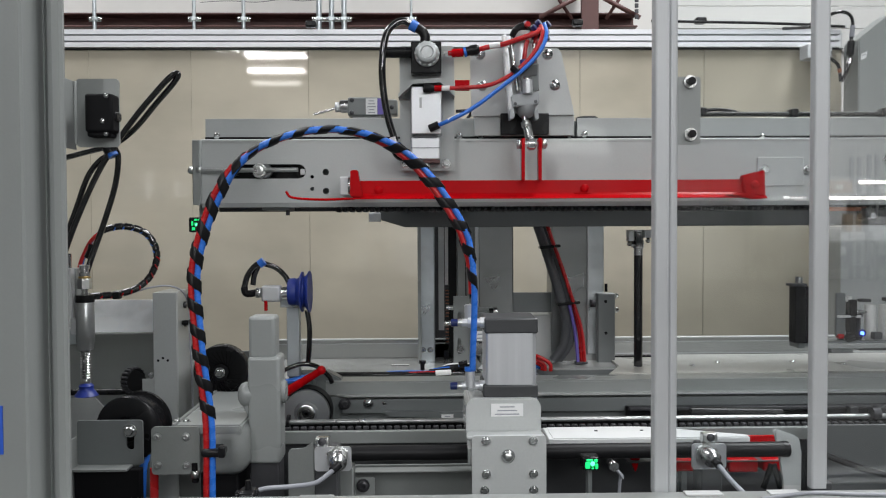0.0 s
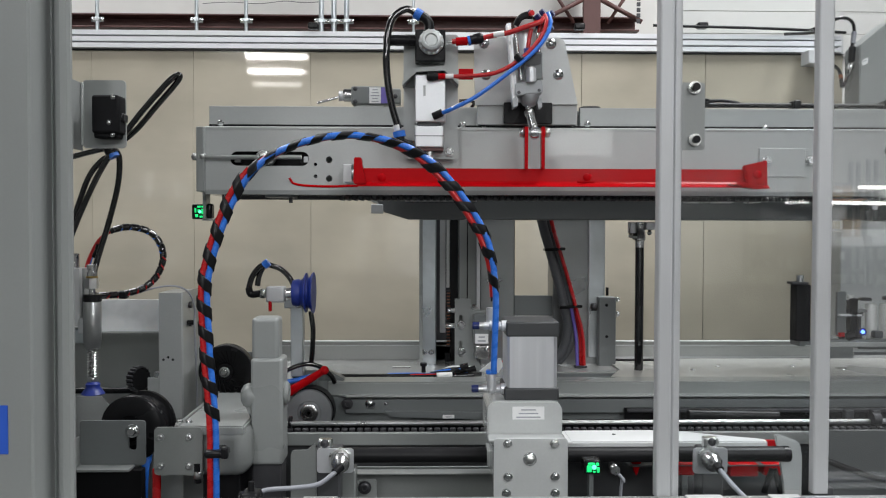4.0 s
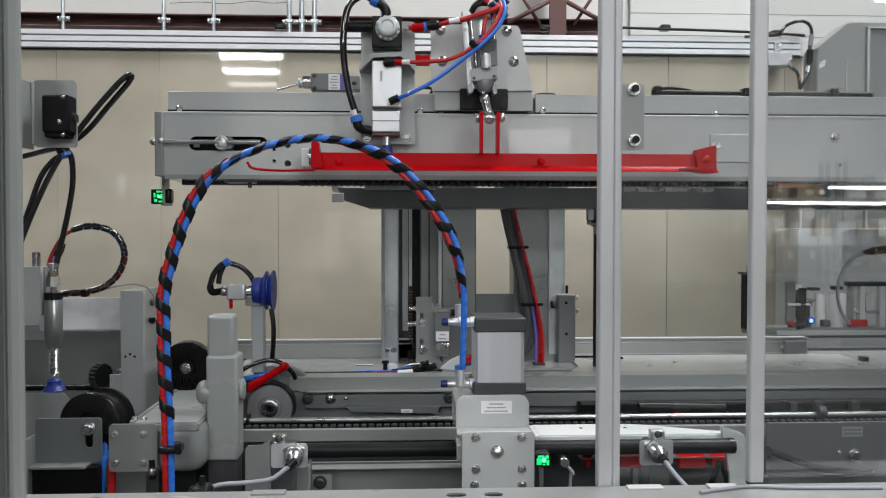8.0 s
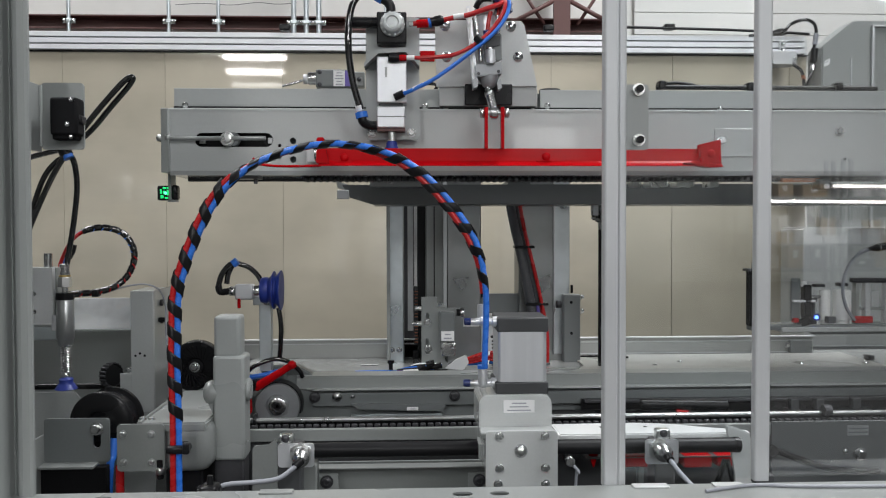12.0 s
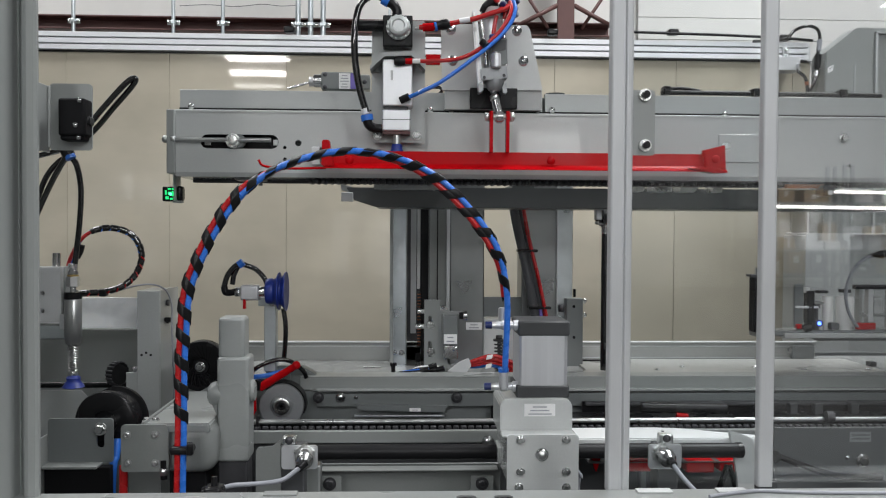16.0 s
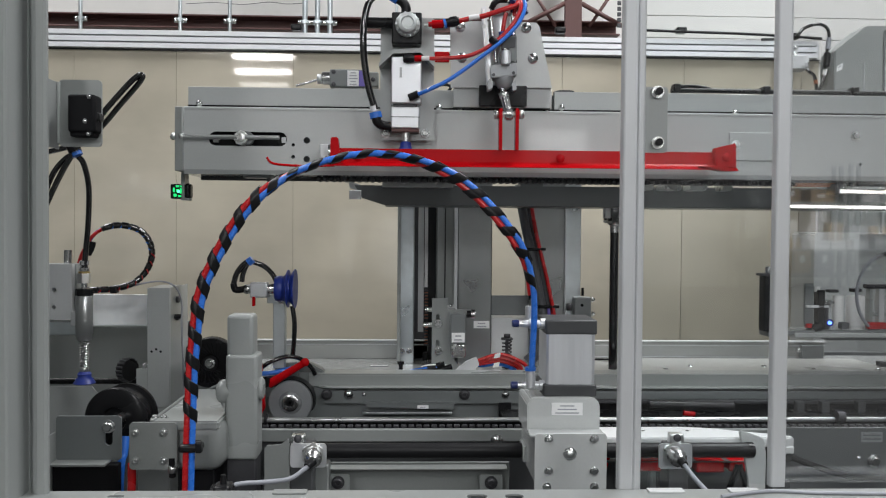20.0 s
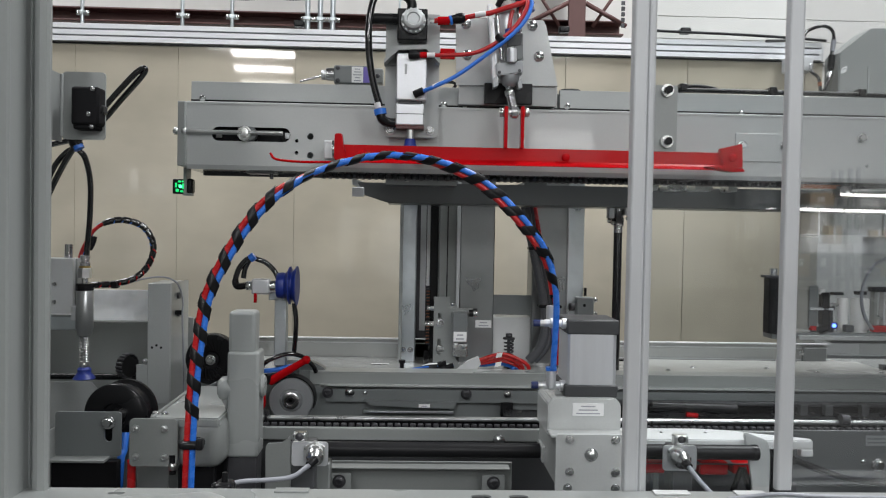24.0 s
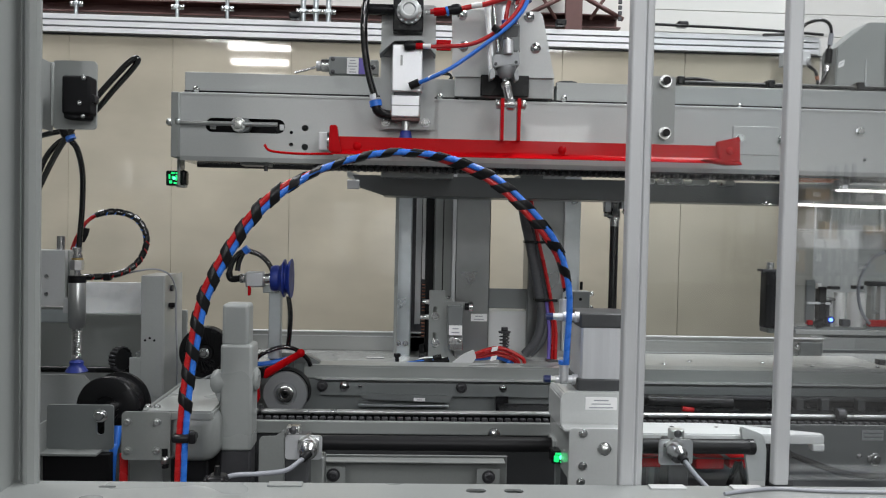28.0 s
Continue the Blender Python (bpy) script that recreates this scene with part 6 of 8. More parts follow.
part("black_joint", tube([(-0.7115, 1.853, 1.216), (-0.7145, 1.853, 1.203), (-0.722, 1.853, 1.188)], 0.0085, 12), BLACK, sc)
for mat, i0, i1, ph0 in ((BLUE_HOSE, 34, 62, -1.1), (RED_HOSE, 62, len(cv) - 3, 0.9)):
    for i in range(i0, i1, 4):
        t = (cv[i + 1] - cv[i]).normalized()
        n2 = Vector((0, -1, 0)).cross(t)
        line = []
        for k in range(7):
            a = ph0 + (k / 6 - 0.5) * 1.7
            line.append(cv[i].lerp(cv[i + 1], k / 3 - 0.5) + 0.0066 * (n2 * math.sin(a) + Vector((0, -1, 0)) * math.cos(a)))
        part("tube_gap", tube(line, 0.0014, 6, 1), mat, sc)
part("clip", bx(-0.6792, -0.6631, 1.865, 1.885, 1.1007, 1.1171, 0.003), BLACK, sc)
tw = back_thing("thin_lead", (-0.5602, 1.93, 1.0938), "thin grey sensor lead along the upright", "cable")
part("lead", tube([(-0.6649, 1.9, 1.106), (-0.6177, 1.91, 1.1209), (-0.5794, 1.93, 1.1236), (-0.5556, 1.95, 1.1079), (-0.5483, 1.97, 1.0707), (-0.5484, 1.97, 1.0242), (-0.5447, 1.97, 0.931), (-0.5435, 1.97, 0.851)], 0.0022, 6), CABLE_GREY, tw)

# ---- parts before the infeed unit that stay ----
fb = thing("belt_tensioner", (-0.622, 1.62, 0.8234), "grey folded tensioner plate with a slotted hex bolt", "bracket")
A = (-0.6874, -0.5638, 0.8037, 0.8848)
# The plate's darker grey stands in for the shade on it.
part("plate", cut_plate(round_rect(A[0], A[1], A[2] - 0.004, A[3], 0.006), [slot_pts(-0.595, -0.58, 0.8277, 0.8617)], 1.618, 1.623), GREY_DARK, fb)
part("flange", bx(A[0], A[1] - 0.02, 1.585, 1.622, A[2] - 0.008, A[2] - 0.003, 0.001), GREY_DIM, fb)
part("gusset", prism([(1.44, A[2] - 0.06), (1.62, A[2] - 0.008), (1.62, A[2] - 0.06)], "x", A[0] - 0.02, A[0] - 0.016), GREY_DIM, fb)
# Black leg paints the deep shade below the tensioner plate.
part("leg", bx(A[0], A[1], 1.60, 1.62, 0.42, A[2] - 0.008, 0.002), MATT_BLACK, fb)
part("left_side", bx(A[0] - 0.004, A[0], 1.45, 1.62, 0.42, A[3] - 0.03, 0.001), GREY_DIM, fb)
bolt(fb, (-0.5863, 1.614, 0.8665), 0.0095)
part("spindle", cyl((-0.5885, 1.62, 0.865), ((-0.5885, 1.62, 0.865)[0], 1.80, (-0.5885, 1.62, 0.865)[2]), 0.009), STEEL, fb)
wl2 = thing("flanged_roller", (-0.6088, 1.72, 0.8552), "large glossy black flanged belt roller", "roller")
c = Vector((-0.6073, 1.7, 0.8575))
R1 = 0.0646
part("roller", lathe(c, (-0.15, -1, 0), ((-0.06, R1), (-0.052, R1), (-0.050, R1 * 0.9), (-0.014, R1 * 0.9), (-0.012, R1), (0.0, R1), (0.003, R1 * 0.96), (0.003, R1 * 0.4), (-0.003, R1 * 0.36)), 44), BLACK, wl2)
part("axle", cyl(c, (c.x, 1.78, c.z), 0.010), STEEL, wl2)
part("yoke", bx(c.x - 0.015, c.x + 0.015, 1.785, 1.80, 0.42, c.z + 0.02, 0.002), GREY_DARK, wl2)
tbk = thing("tube_pair", (-0.5212, 1.52, 0.7876), "blue and red air tubes rising under the arm", "hoses")
part("blue_tube", tube([(-0.5872, 1.66, ML), (-0.5803, 1.66, 0.7451), (-0.5758, 1.67, 0.7987), (-0.5758, 1.68, 0.8302)], 0.0075, 10), BLUE_HOSE, tbk)
part("red_tube", tube([(-0.5167, 1.53, ML), (-0.5145, 1.53, 0.7845), (-0.5144, 1.53, 0.8074)], 0.0075, 10), RED_HOSE, tbk)
hb = thing("black_hoses", (-0.6944, 1.7, 1.4011), "glossy black air hoses looping behind the column", "hoses")
part("hose", tube([(-0.8407, 1.72, 1.0176), (-0.8152, 1.72, 1.1098), (-0.7771, 1.72, 1.2157), (-0.7427, 1.72, 1.2996), (-0.6945, 1.7, 1.3785), (-0.6307, 1.68, 1.4579), (-0.5662, 1.66, 1.5233), (-0.542, 1.66, 1.5456), (-0.5333, 1.66, 1.5446), (-0.5465, 1.67, 1.5296), (-0.5877, 1.69, 1.4922), (-0.6353, 1.71, 1.4469), (-0.6799, 1.72, 1.418), (-0.745, 1.74, 1.4032), (-0.8067, 1.75, 1.3896), (-0.8919, 1.76, 1.3757)], 0.0057, 10), HOSE_BLACK, hb)
part("hose", tube([(-0.6806, 1.71, 1.3965), (-0.7083, 1.72, 1.3857), (-0.7388, 1.73, 1.3517), (-0.7686, 1.74, 1.2826), (-0.8081, 1.75, 1.1893), (-0.8483, 1.76, 1.0593)], 0.0056, 10), HOSE_BLACK, hb)
part("blue_collet", cyl((-0.6821, 1.7, 1.4046), (-0.6744, 1.7, 1.3911), 0.011, seg=12), BLUE_HOSE, hb)
part("tee", cyl((-0.6854, 1.7, 1.4114), (-0.6788, 1.7, 1.3979), 0.013, seg=12), BLACK, hb)
JOIN, PORT = Vector((-0.6806, 1.71, 1.3965)), Vector((-0.7149, 1.82, 1.1509))
ph = thing("plunger_hose", PORT, "glossy black air hose down to the vacuum plunger", "hose")
part("hose", tube([(-0.6806, 1.71, 1.3965), (-0.6711, 1.72, 1.378), (-0.6777, 1.76, 1.3307), (-0.6958, 1.8, 1.2604), (-0.7099, 1.82, 1.1996), (-0.715, 1.82, 1.146)], 0.0060, 12), HOSE_BLACK, ph)


# ---- the lifting beam and what rides on it ----
LIFTED = []


def up_thing(*a, **k):
    t = thing(*a, **k)
    LIFTED.append(t)
    return t


bm_ = up_thing("lift_beam", (0.0877, 1.95, 1.4512), "long grey enamelled conveyor beam with a slotted end", "beam")
YB = 1.915
XA, XB = -0.5258, 1.75
Zb, Zt = 1.3712, 1.5224
outer = [(XA, Zb + 0.010), (XA, Zt - 0.004), (XA + 0.004, Zt), (XB, Zt), (XB, Zb + 0.010)]
SL = (-0.4699, -0.2926, 1.4354, 1.4674)
holes = [slot_pts(*SL)] + [ring_pts(p[0], p[2], r, 12) for p, r in (((-0.2478, 1.915, 1.4495), 0.0075), ((-0.2478, 1.915, 1.4071), 0.0075), ((-0.2785, 1.915, 1.439), 0.004), ((-0.2785, 1.915, 1.412), 0.0045), ((1.0399, 1.915, 1.4093), 0.004))]
part("face_plate", cut_plate(outer, holes, YB, YB + 0.005), BEAM_GREY, bm_)
part("bottom_fold", prism([(YB, Zb + 0.010), (YB + 0.004, Zb), (2.08, Zb), (2.08, Zb + 0.004), (YB + 0.006, Zb + 0.004), (YB + 0.005, Zb + 0.010)], "x", XA, XB), GREY, bm_)
fold = [(YB + 0.007 - 0.007 * math.sin(a), Zt - 0.005 + 0.007 * math.cos(a)) for a in [math.pi / 2 * (1 - k / 6) for k in range(7)]]
part("top_fold", prism([(YB, Zt - 0.006)] + fold + [(2.02, Zt + 0.002), (2.02, Zt - 0.004), (YB + 0.005, Zt - 0.006)], "x", XA, XB), BEAM_GREY, bm_)
# Black sheet that paints the dark inside of the slot.
part("slot_back", bx(SL[0] - 0.02, SL[1] + 0.02, 1.95, 1.955, SL[2] - 0.02, SL[3] + 0.02, 0), BLACK, bm_)
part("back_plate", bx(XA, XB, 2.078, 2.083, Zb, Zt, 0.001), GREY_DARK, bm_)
ZU = 1.5733
# Black strip painting the shadow in the gap over the top fold.
part("seam", bx(-0.5235, XB, 1.9415, 1.9445, 1.520, 1.5312, 0), BLACK, bm_)
part("upper_strip", bx(-0.5235, 0.087, 1.945, 1.95, Zt - 0.01, ZU, 0.001), GREY, bm_)
part("upper_strip", bx(0.0883, 0.3175, 1.944, 1.949, Zt - 0.01, ZU - 0.001, 0.001), GREY, bm_)
part("upper_strip", bx(0.3241, XB, 1.945, 1.95, Zt - 0.01, ZU, 0.001), GREY, bm_)
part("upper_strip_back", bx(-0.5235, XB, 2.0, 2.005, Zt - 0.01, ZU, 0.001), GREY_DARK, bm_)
for p in ((-0.497, 1.942, 1.5341), (0.054, 1.942, 1.5324), (0.1026, 1.942, 1.533), (0.3058, 1.942, 1.5352), (0.3403, 1.942, 1.5356), (0.7519, 1.942, 1.5282)):
    bolt(bm_, p, 0.0055, "dome")
end = part("end_plate", bx(-0.5418, -0.5242, 1.90, 2.09, 1.3767, 1.5212, 0.002), GREY_LIGHT, bm_)
part("tension_rod", cyl((-0.552, 1.905, 1.4532), (-0.3085, 1.905, 1.4544), 0.0049, seg=14), TURNED, bm_, "bright threaded tensioning rod")
part("rod_nut", cyl((-0.5495, 1.905, 1.4545), (-0.5407, 1.905, 1.4545), 0.0085, seg=6), ZINC, bm_)
part("rod_nut", cyl((-0.5318, 1.905, 1.4546), (-0.523, 1.905, 1.4547), 0.0085, seg=6), ZINC, bm_)
part("slot_bolt", lathe((-0.395, 1.91, 1.4527), (0, -1, 0), ((-0.02, 0.0165), (0.006, 0.0165), (0.008, 0.0150), (0.008, 0.0110), (0.010, 0.0105), (0.014, 0.0100), (0.015, 0.006)), 12), ZINC, bm_, "notched bright slot bolt")
part("slot_washer", cyl((-0.383, 1.925, 1.4527), (-0.383, 1.908, 1.4527), 0.0155, seg=20, b=0.001), GREY_DARK, bm_)
part("rod_tip", bx(-0.3060, -0.2950, 1.921, 1.926, 1.4440, 1.4570, 0.001), PALE, bm_, "pale split rod tip")
part("slot_clip", bx(-0.4633, -0.4492, 1.93, 1.945, 1.4439, 1.453, 0.001), STEEL, bm_)
part("under_lip", bx(-0.3969, -0.3318, 1.94, 2.0, Zb - 0.006, Zb, 0.001), GREY_DARK, bm_)
part("stop_pin", cyl((-0.3396, 1.95, 1.3713), (-0.3396, 1.95, 1.353), 0.0045, seg=10), STEEL_DARK, bm_)
part("bearing_block", face_box((-0.2106, -0.1893, 1.395, 1.4357), 1.85, 1.9145, 0.003), PALE, bm_)
part("side_patch", face_box((0.7274, 0.8336, 1.4145, 1.4797), 1.911, 1.9145, 0.001), BEAM_GREY, bm_)
for p in ((0.7433, 1.91, 1.4507), (0.8428, 1.91, 1.4516), (1.0249, 1.912, 1.4745)):
    bolt(bm_, p, 0.008, "hex")
row_of("chain_link", bx(0, 0.0115, 1.96, 2.02, -0.005, 0.005, 0.003, None, 1), STEEL_DARK, bm_, [(-0.232 + i * 0.0155, 0, Zb - 0.006) for i in range(84)])
part("chain_guide", bx(-0.5135, XB, 2.02, 2.04, Zb - 0.008, Zb, 0.001), STEEL_DARK, bm_)
cbk = up_thing("beam_cable", (0.7619, 1.97, 1.5845), "black cable clipped along the top of the beam", "cable")
part("cable", tube([(0.6068, 1.97, 1.584), (0.6666, 1.97, 1.5847), (0.8439, 1.97, 1.5841), (0.9673, 1.97, 1.5842), (1.1465, 1.97, 1.5836)], 0.0058, 8), RUBBER, cbk)
part("coil", tube([(0.6137, 1.975, 1.5903), (0.6545, 1.975, 1.5962), (0.7023, 1.975, 1.59), (0.6683, 1.975, 1.5842)], 0.004, 8), RUBBER, cbk)
for p in ((0.6187, 1.965, 1.5887), (0.8335, 1.965, 1.5859), (1.0485, 1.965, 1.587)):
    part("clip", bx(p[0] - 0.009, p[0] + 0.009, 1.955, 1.985, p[2] - 0.010, p[2] + 0.010, 0.003), BLACK, cbk)

fit_ = up_thing("end_fitting", (1.0004, 1.93, 1.3517), "small dark fitting under the beam", "fitting")
part("body", face_box((0.9869, 1.0166, 1.3385, 1.365), 1.93, 1.97, 0.004), STEEL_DARK, fit_)
part("pin", cyl((1.0046, 1.93, 1.3465), (0.9994, 1.92, 1.346), 0.006, seg=12), ALU_WHITE, fit_)
part("plate", bx(0.9069, 0.9996, 1.95, 1.97, 1.3577, 1.3671, 0.001), COPPER, fit_)
rbar = up_thing("red_guide", (0.263, 1.83, 1.4095), "bright red enamelled guide bar hung under a clevis", "guide bar")
RX0, RX1 = -0.1791, 0.71
za, zb_, zc_ = 1.4256, 1.3922, 1.3859
part("bar", prism([(1.835, za), (1.838, za), (1.838, zb_ + 0.003), (1.845, zb_), (1.845, zb_ - 0.003), (1.812, zc_ - 0.001), (1.812, zc_ + 0.001), (1.828, zb_ + 0.001), (1.833, zb_ + 0.006)], "x", RX0, RX1), RED, rbar)
part("left_end", prism([(-0.1852, 1.83, 1.3908)[::2], (-0.1841, 1.83, 1.4473)[::2], (-0.1682, 1.83, 1.4475)[::2], (-0.1644, 1.83, 1.4205)[::2], (-0.157, 1.83, 1.3898)[::2]], "y", 1.815, 1.845, 0.002), RED, rbar)
part("runner", tube([(-0.3236, 1.83, 1.4031), (-0.3089, 1.83, 1.3897), (-0.2502, 1.83, 1.3853), (-0.1766, 1.83, 1.3871)], 0.0028, 8), RED, rbar)
part("end_cap", cyl((-0.19, 1.84, 1.415), (-0.1826, 1.84, 1.4151), 0.020, seg=18), STEEL, rbar)
part("right_end", prism([(0.6579, 1.82, 1.4333)[::2], (0.7069, 1.82, 1.4449)[::2], (0.709, 1.82, 1.3915)[::2], (0.666, 1.82, 1.3936)[::2]], "y", 1.818, 1.836, 0.002), RED, rbar)
part("right_toe", prism([(0.621, 1.81, 1.3925)[::2], (0.6648, 1.81, 1.3953)[::2], (0.7115, 1.81, 1.3833)[::2], (0.6776, 1.81, 1.3818)[::2]], "y", 1.805, 1.838, 0.002), RED, rbar)
for p in ((-0.1252, 1.832, 1.405), (0.3196, 1.832, 1.4077), (0.684, 1.815, 1.4132)):
    part("weld_nut", lathe(p, (0, -1, 0), ((0, 0.009), (0.002, 0.009), (0.004, 0.007), (0.005, 0.003)), 14), RED, rbar)
    part("rib", bx(p[0] - 0.022, p[0] + 0.014, 1.829, 1.836, p[2] - 0.012, p[2] - 0.008, 0.001), RED, rbar)
for F in ((0.1815, 0.1889, 1.4237, 1.5139), (0.2176, 0.225, 1.424, 1.5143)):
    part("strap", face_box(F, 1.815, 1.837, 0.001), RED, rbar)
part("pivot_bolt", cyl((0.1711, 1.828, 1.5024), (0.2382, 1.828, 1.5031), 0.0058, seg=10), ZINC, rbar)
part("pivot_head", cyl((0.1723, 1.828, 1.5024), (0.181, 1.828, 1.5025), 0.0105, seg=6), ZINC, rbar)
part("pivot_nut", cyl((0.2258, 1.828, 1.503), (0.2357, 1.828, 1.5031), 0.0105, seg=6), ZINC, rbar)

tr = up_thing("under_tray", (0.2472, 2.18, 1.3434), "dark grey folded tray with a pointed end under the beam", "tray")
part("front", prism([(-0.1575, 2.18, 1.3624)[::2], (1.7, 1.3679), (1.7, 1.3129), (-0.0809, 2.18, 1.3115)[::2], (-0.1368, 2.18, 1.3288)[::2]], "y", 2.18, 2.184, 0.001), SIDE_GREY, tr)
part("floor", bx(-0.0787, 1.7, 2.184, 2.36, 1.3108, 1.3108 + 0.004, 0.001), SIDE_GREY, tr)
part("lip", prism([(-0.1738, 2.2, 1.3737)[::2], (-0.1382, 2.2, 1.3622)[::2], (-0.1382, 2.2, 1.3444)[::2], (-0.1708, 2.2, 1.356)[::2]], "y", 2.19, 2.24, 0.001), GREY, tr)
part("bright_tab", face_box((-0.1702, -0.1395, 1.3256, 1.349), 2.17, 2.19, 0.002), ALU_WHITE, tr)
part("hanger", bx(-0.0818, 0.096, 2.085, 2.18, 1.3535, 1.3764, 0.001), GREY, tr)
for p in ((-0.0283, 2.08, 1.3681), (0.0533, 2.08, 1.3687)):
    bolt(tr, (p[0], 2.084, p[2]), 0.006, "dome")
for x, w in ((0.5863, 0.020), (0.6290, 0.050), (0.7002, 0.046), (0.7859, 0.024)):
    part("roller_mount", bx(x, x + w, 2.10, 2.16, 1.3535, 1.3690, 0.003), ZINC, tr, "bright roller mount")
    part("mount_bolt", cyl((x + w + 0.004, 2.115, 1.361), (x + w - 0.001, 2.115, 1.361), 0.006, seg=6), STEEL, tr)
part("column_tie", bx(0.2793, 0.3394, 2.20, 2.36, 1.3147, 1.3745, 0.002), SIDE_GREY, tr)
part("spring_wire", tube([(-0.1677, 2.16, 1.3802), (-0.1467, 2.15, 1.3711), (-0.1279, 2.15, 1.3799), (-0.1178, 2.15, 1.3902)], 0.0015, 6), STEEL, tr)
rod = up_thing("lift_rod", (0.555, 2.3, 1.0992), "black lift rod under a bright clamp", "rod")
part("rod", cyl((0.5564, 2.3, 1.2487), (0.5564, 2.3, 0.43), 0.0119, seg=18), HOSE_BLACK, rod)
part("clamp", lathe((0.5564, 2.3, 1.244), (0, 0, 1), ((0, 0.0125), (0.018, 0.0125), (0.020, 0.0155), (0.040, 0.0155), (0.042, 0.0135), (0.062, 0.0135), (0.064, 0.017), (0.0695, 0.017)), 22), STEEL, rod, "bright turned rod clamp")
part("clamp_block", bx(0.5255, 0.5420, 2.284, 2.312, 1.283, 1.313, 0.002), ALU_WHITE, rod)
part("clamp_block", bx(0.5700, 0.5945, 2.284, 2.312, 1.292, 1.313, 0.002), ALU_WHITE, rod)
for x, z in ((0.5290, 1.270), (0.5385, 1.266), (0.5805, 1.278)):
    part("clamp_bolt", cyl((x, 2.29, z), (x, 2.29, 1.296), 0.0042, seg=8), STEEL_DARK, rod)
    part("clamp_nut", cyl((x, 2.29, z + 0.003), (x, 2.29, z + 0.009), 0.0068, seg=6), ZINC, rod)
gl2 = up_thing("sensor_lamp", (-0.5477, 1.97, 1.3353), "black photo sensor with glowing green window", "sensor")
part("hanger", bx(-0.5438, -0.536, 1.96, 2.0, 1.3133, Zb + 0.012, 0.001), GREY_LIGHT, gl2)
part("foot", bx(-0.5452, -0.5242, 1.96, 1.98, 1.312, 1.3173, 0.001), GREY_LIGHT, gl2)
part("rear_body", bx(-0.5373, -0.5229, 1.96, 1.99, 1.316, 1.3518, 0.006), BLACK, gl2)
part("body", bx(-0.5673, -0.5424, 1.955, 1.985, 1.3155, 1.3497, 0.003), BLACK, gl2)
bm = bmesh.new()
for i, (u, v, w, h) in enumerate(((0.15, 0.15, 0.28, 0.2), (0.55, 0.12, 0.3, 0.12), (0.1, 0.45, 0.16, 0.3), (0.38, 0.45, 0.24, 0.2), (0.72, 0.35, 0.16, 0.35), (0.35, 0.78, 0.3, 0.12), (0.72, 0.78, 0.16, 0.12))):
    x, z, W, H = -0.563, 1.315, 0.0252, 0.0345
    bx(x + u * W, x + (u + w) * W, 1.9535, 1.9551, z + v * H, z + (v + h) * H, 0.001, bm, 1)
part("led_window", bm, LED_GREEN, gl2, "green lit window")
part("led_core", lathe((x + 0.6 * W, 1.9535, z + 0.5 * H), (0, -1, 0), ((0, 0.0036), (0.001, 0.003), (0.0014, 0.001)), 12), LED_CORE, gl2, "bright green light point")

# valve and vacuum block
vp = up_thing("vacuum_valve_plate", (-0.021, 1.88, 1.4556), "grey mounting plate with regulator and white vacuum block", "valve plate")
V = (-0.08, 0.0406, 1.4498, 1.7242)
part("plate", cut_plate(round_rect(V[0], V[1], V[2], V[3], 0.006), [], 1.885, 1.891), GREY, vp)
part("spacer", bx(V[0] + 0.01, V[1] - 0.01, 1.891, 1.916, V[2] + 0.01, 1.5203, 0.002), GREY_DARK, vp)
for p in ((-0.0668, 1.884, 1.4645), (0.0222, 1.884, 1.4653)):
    bolt(vp, p, 0.0075)
part("regulator", face_box((-0.0541, 0.0118, 1.6572, 1.7265), 1.845, 1.885, 0.003), BLACK, vp, "black regulator body")
part("knob", lathe((-0.0193, 1.845, 1.6981), (0, -1, 0), ((0, 0.027), (0.006, 0.027), (0.008, 0.024), (0.020, 0.022), (0.026, 0.021), (0.028, 0.017), (0.028, 0.014), (0.024, 0.012)), 24), MACHINED, vp, "silver regulator knob")
bm = bmesh.new()
kc = Vector((-0.0193, 1.845, 1.6981))
for i in range(14):
    a = 2 * math.pi * i / 14
    cyl(kc + Vector((0.0245 * math.cos(a), -0.003, 0.0245 * math.sin(a))), kc + Vector((0.0245 * math.cos(a), -0.013, 0.0245 * math.sin(a))), 0.0028, seg=6, bm=bm)
part("knurl", bm, MACHINED, vp)
part("silencer", cyl((-0.1234, 1.865, 1.7064), (-0.0496, 1.865, 1.7063), 0.012, seg=18, b=0.002), BLACK, vp, "black silencer")
ez = Vector((-0.0234, 1.865, 1.7291))
part("top_elbow", tube([ez, ez + Vector((0, 0, 0.012)), ez + Vector((-0.007, 0, 0.024)), ez + Vector((-0.020, 0, 0.032))], 0.011, 10), BLACK, vp)
part("top_collet", cyl(ez + Vector((-0.017, 0, 0.030)), ez + Vector((-0.031, 0, 0.038)), 0.0125, seg=14), BLUE_HOSE, vp)
part("hose", tube([ez + Vector((-0.029, 0, 0.037)), ez + Vector((-0.052, -0.004, 0.044)), (-0.1052, 1.85, 1.7462), (-0.1155, 1.84, 1.6844), (-0.1141, 1.84, 1.623), (-0.1043, 1.845, 1.5624), (-0.0894, 1.85, 1.5113)], 0.0078, 12), HOSE_BLACK, vp, "glossy black vacuum hose")
part("hose_mark", cyl((-0.0943, 1.848, 1.5209), (-0.0907, 1.85, 1.51), 0.0083, seg=12), PAPER, vp)
part("lower_collet", cyl((-0.0894, 1.85, 1.5063), (-0.0869, 1.85, 1.4939), 0.0135, seg=14), BLUE_HOSE, vp)
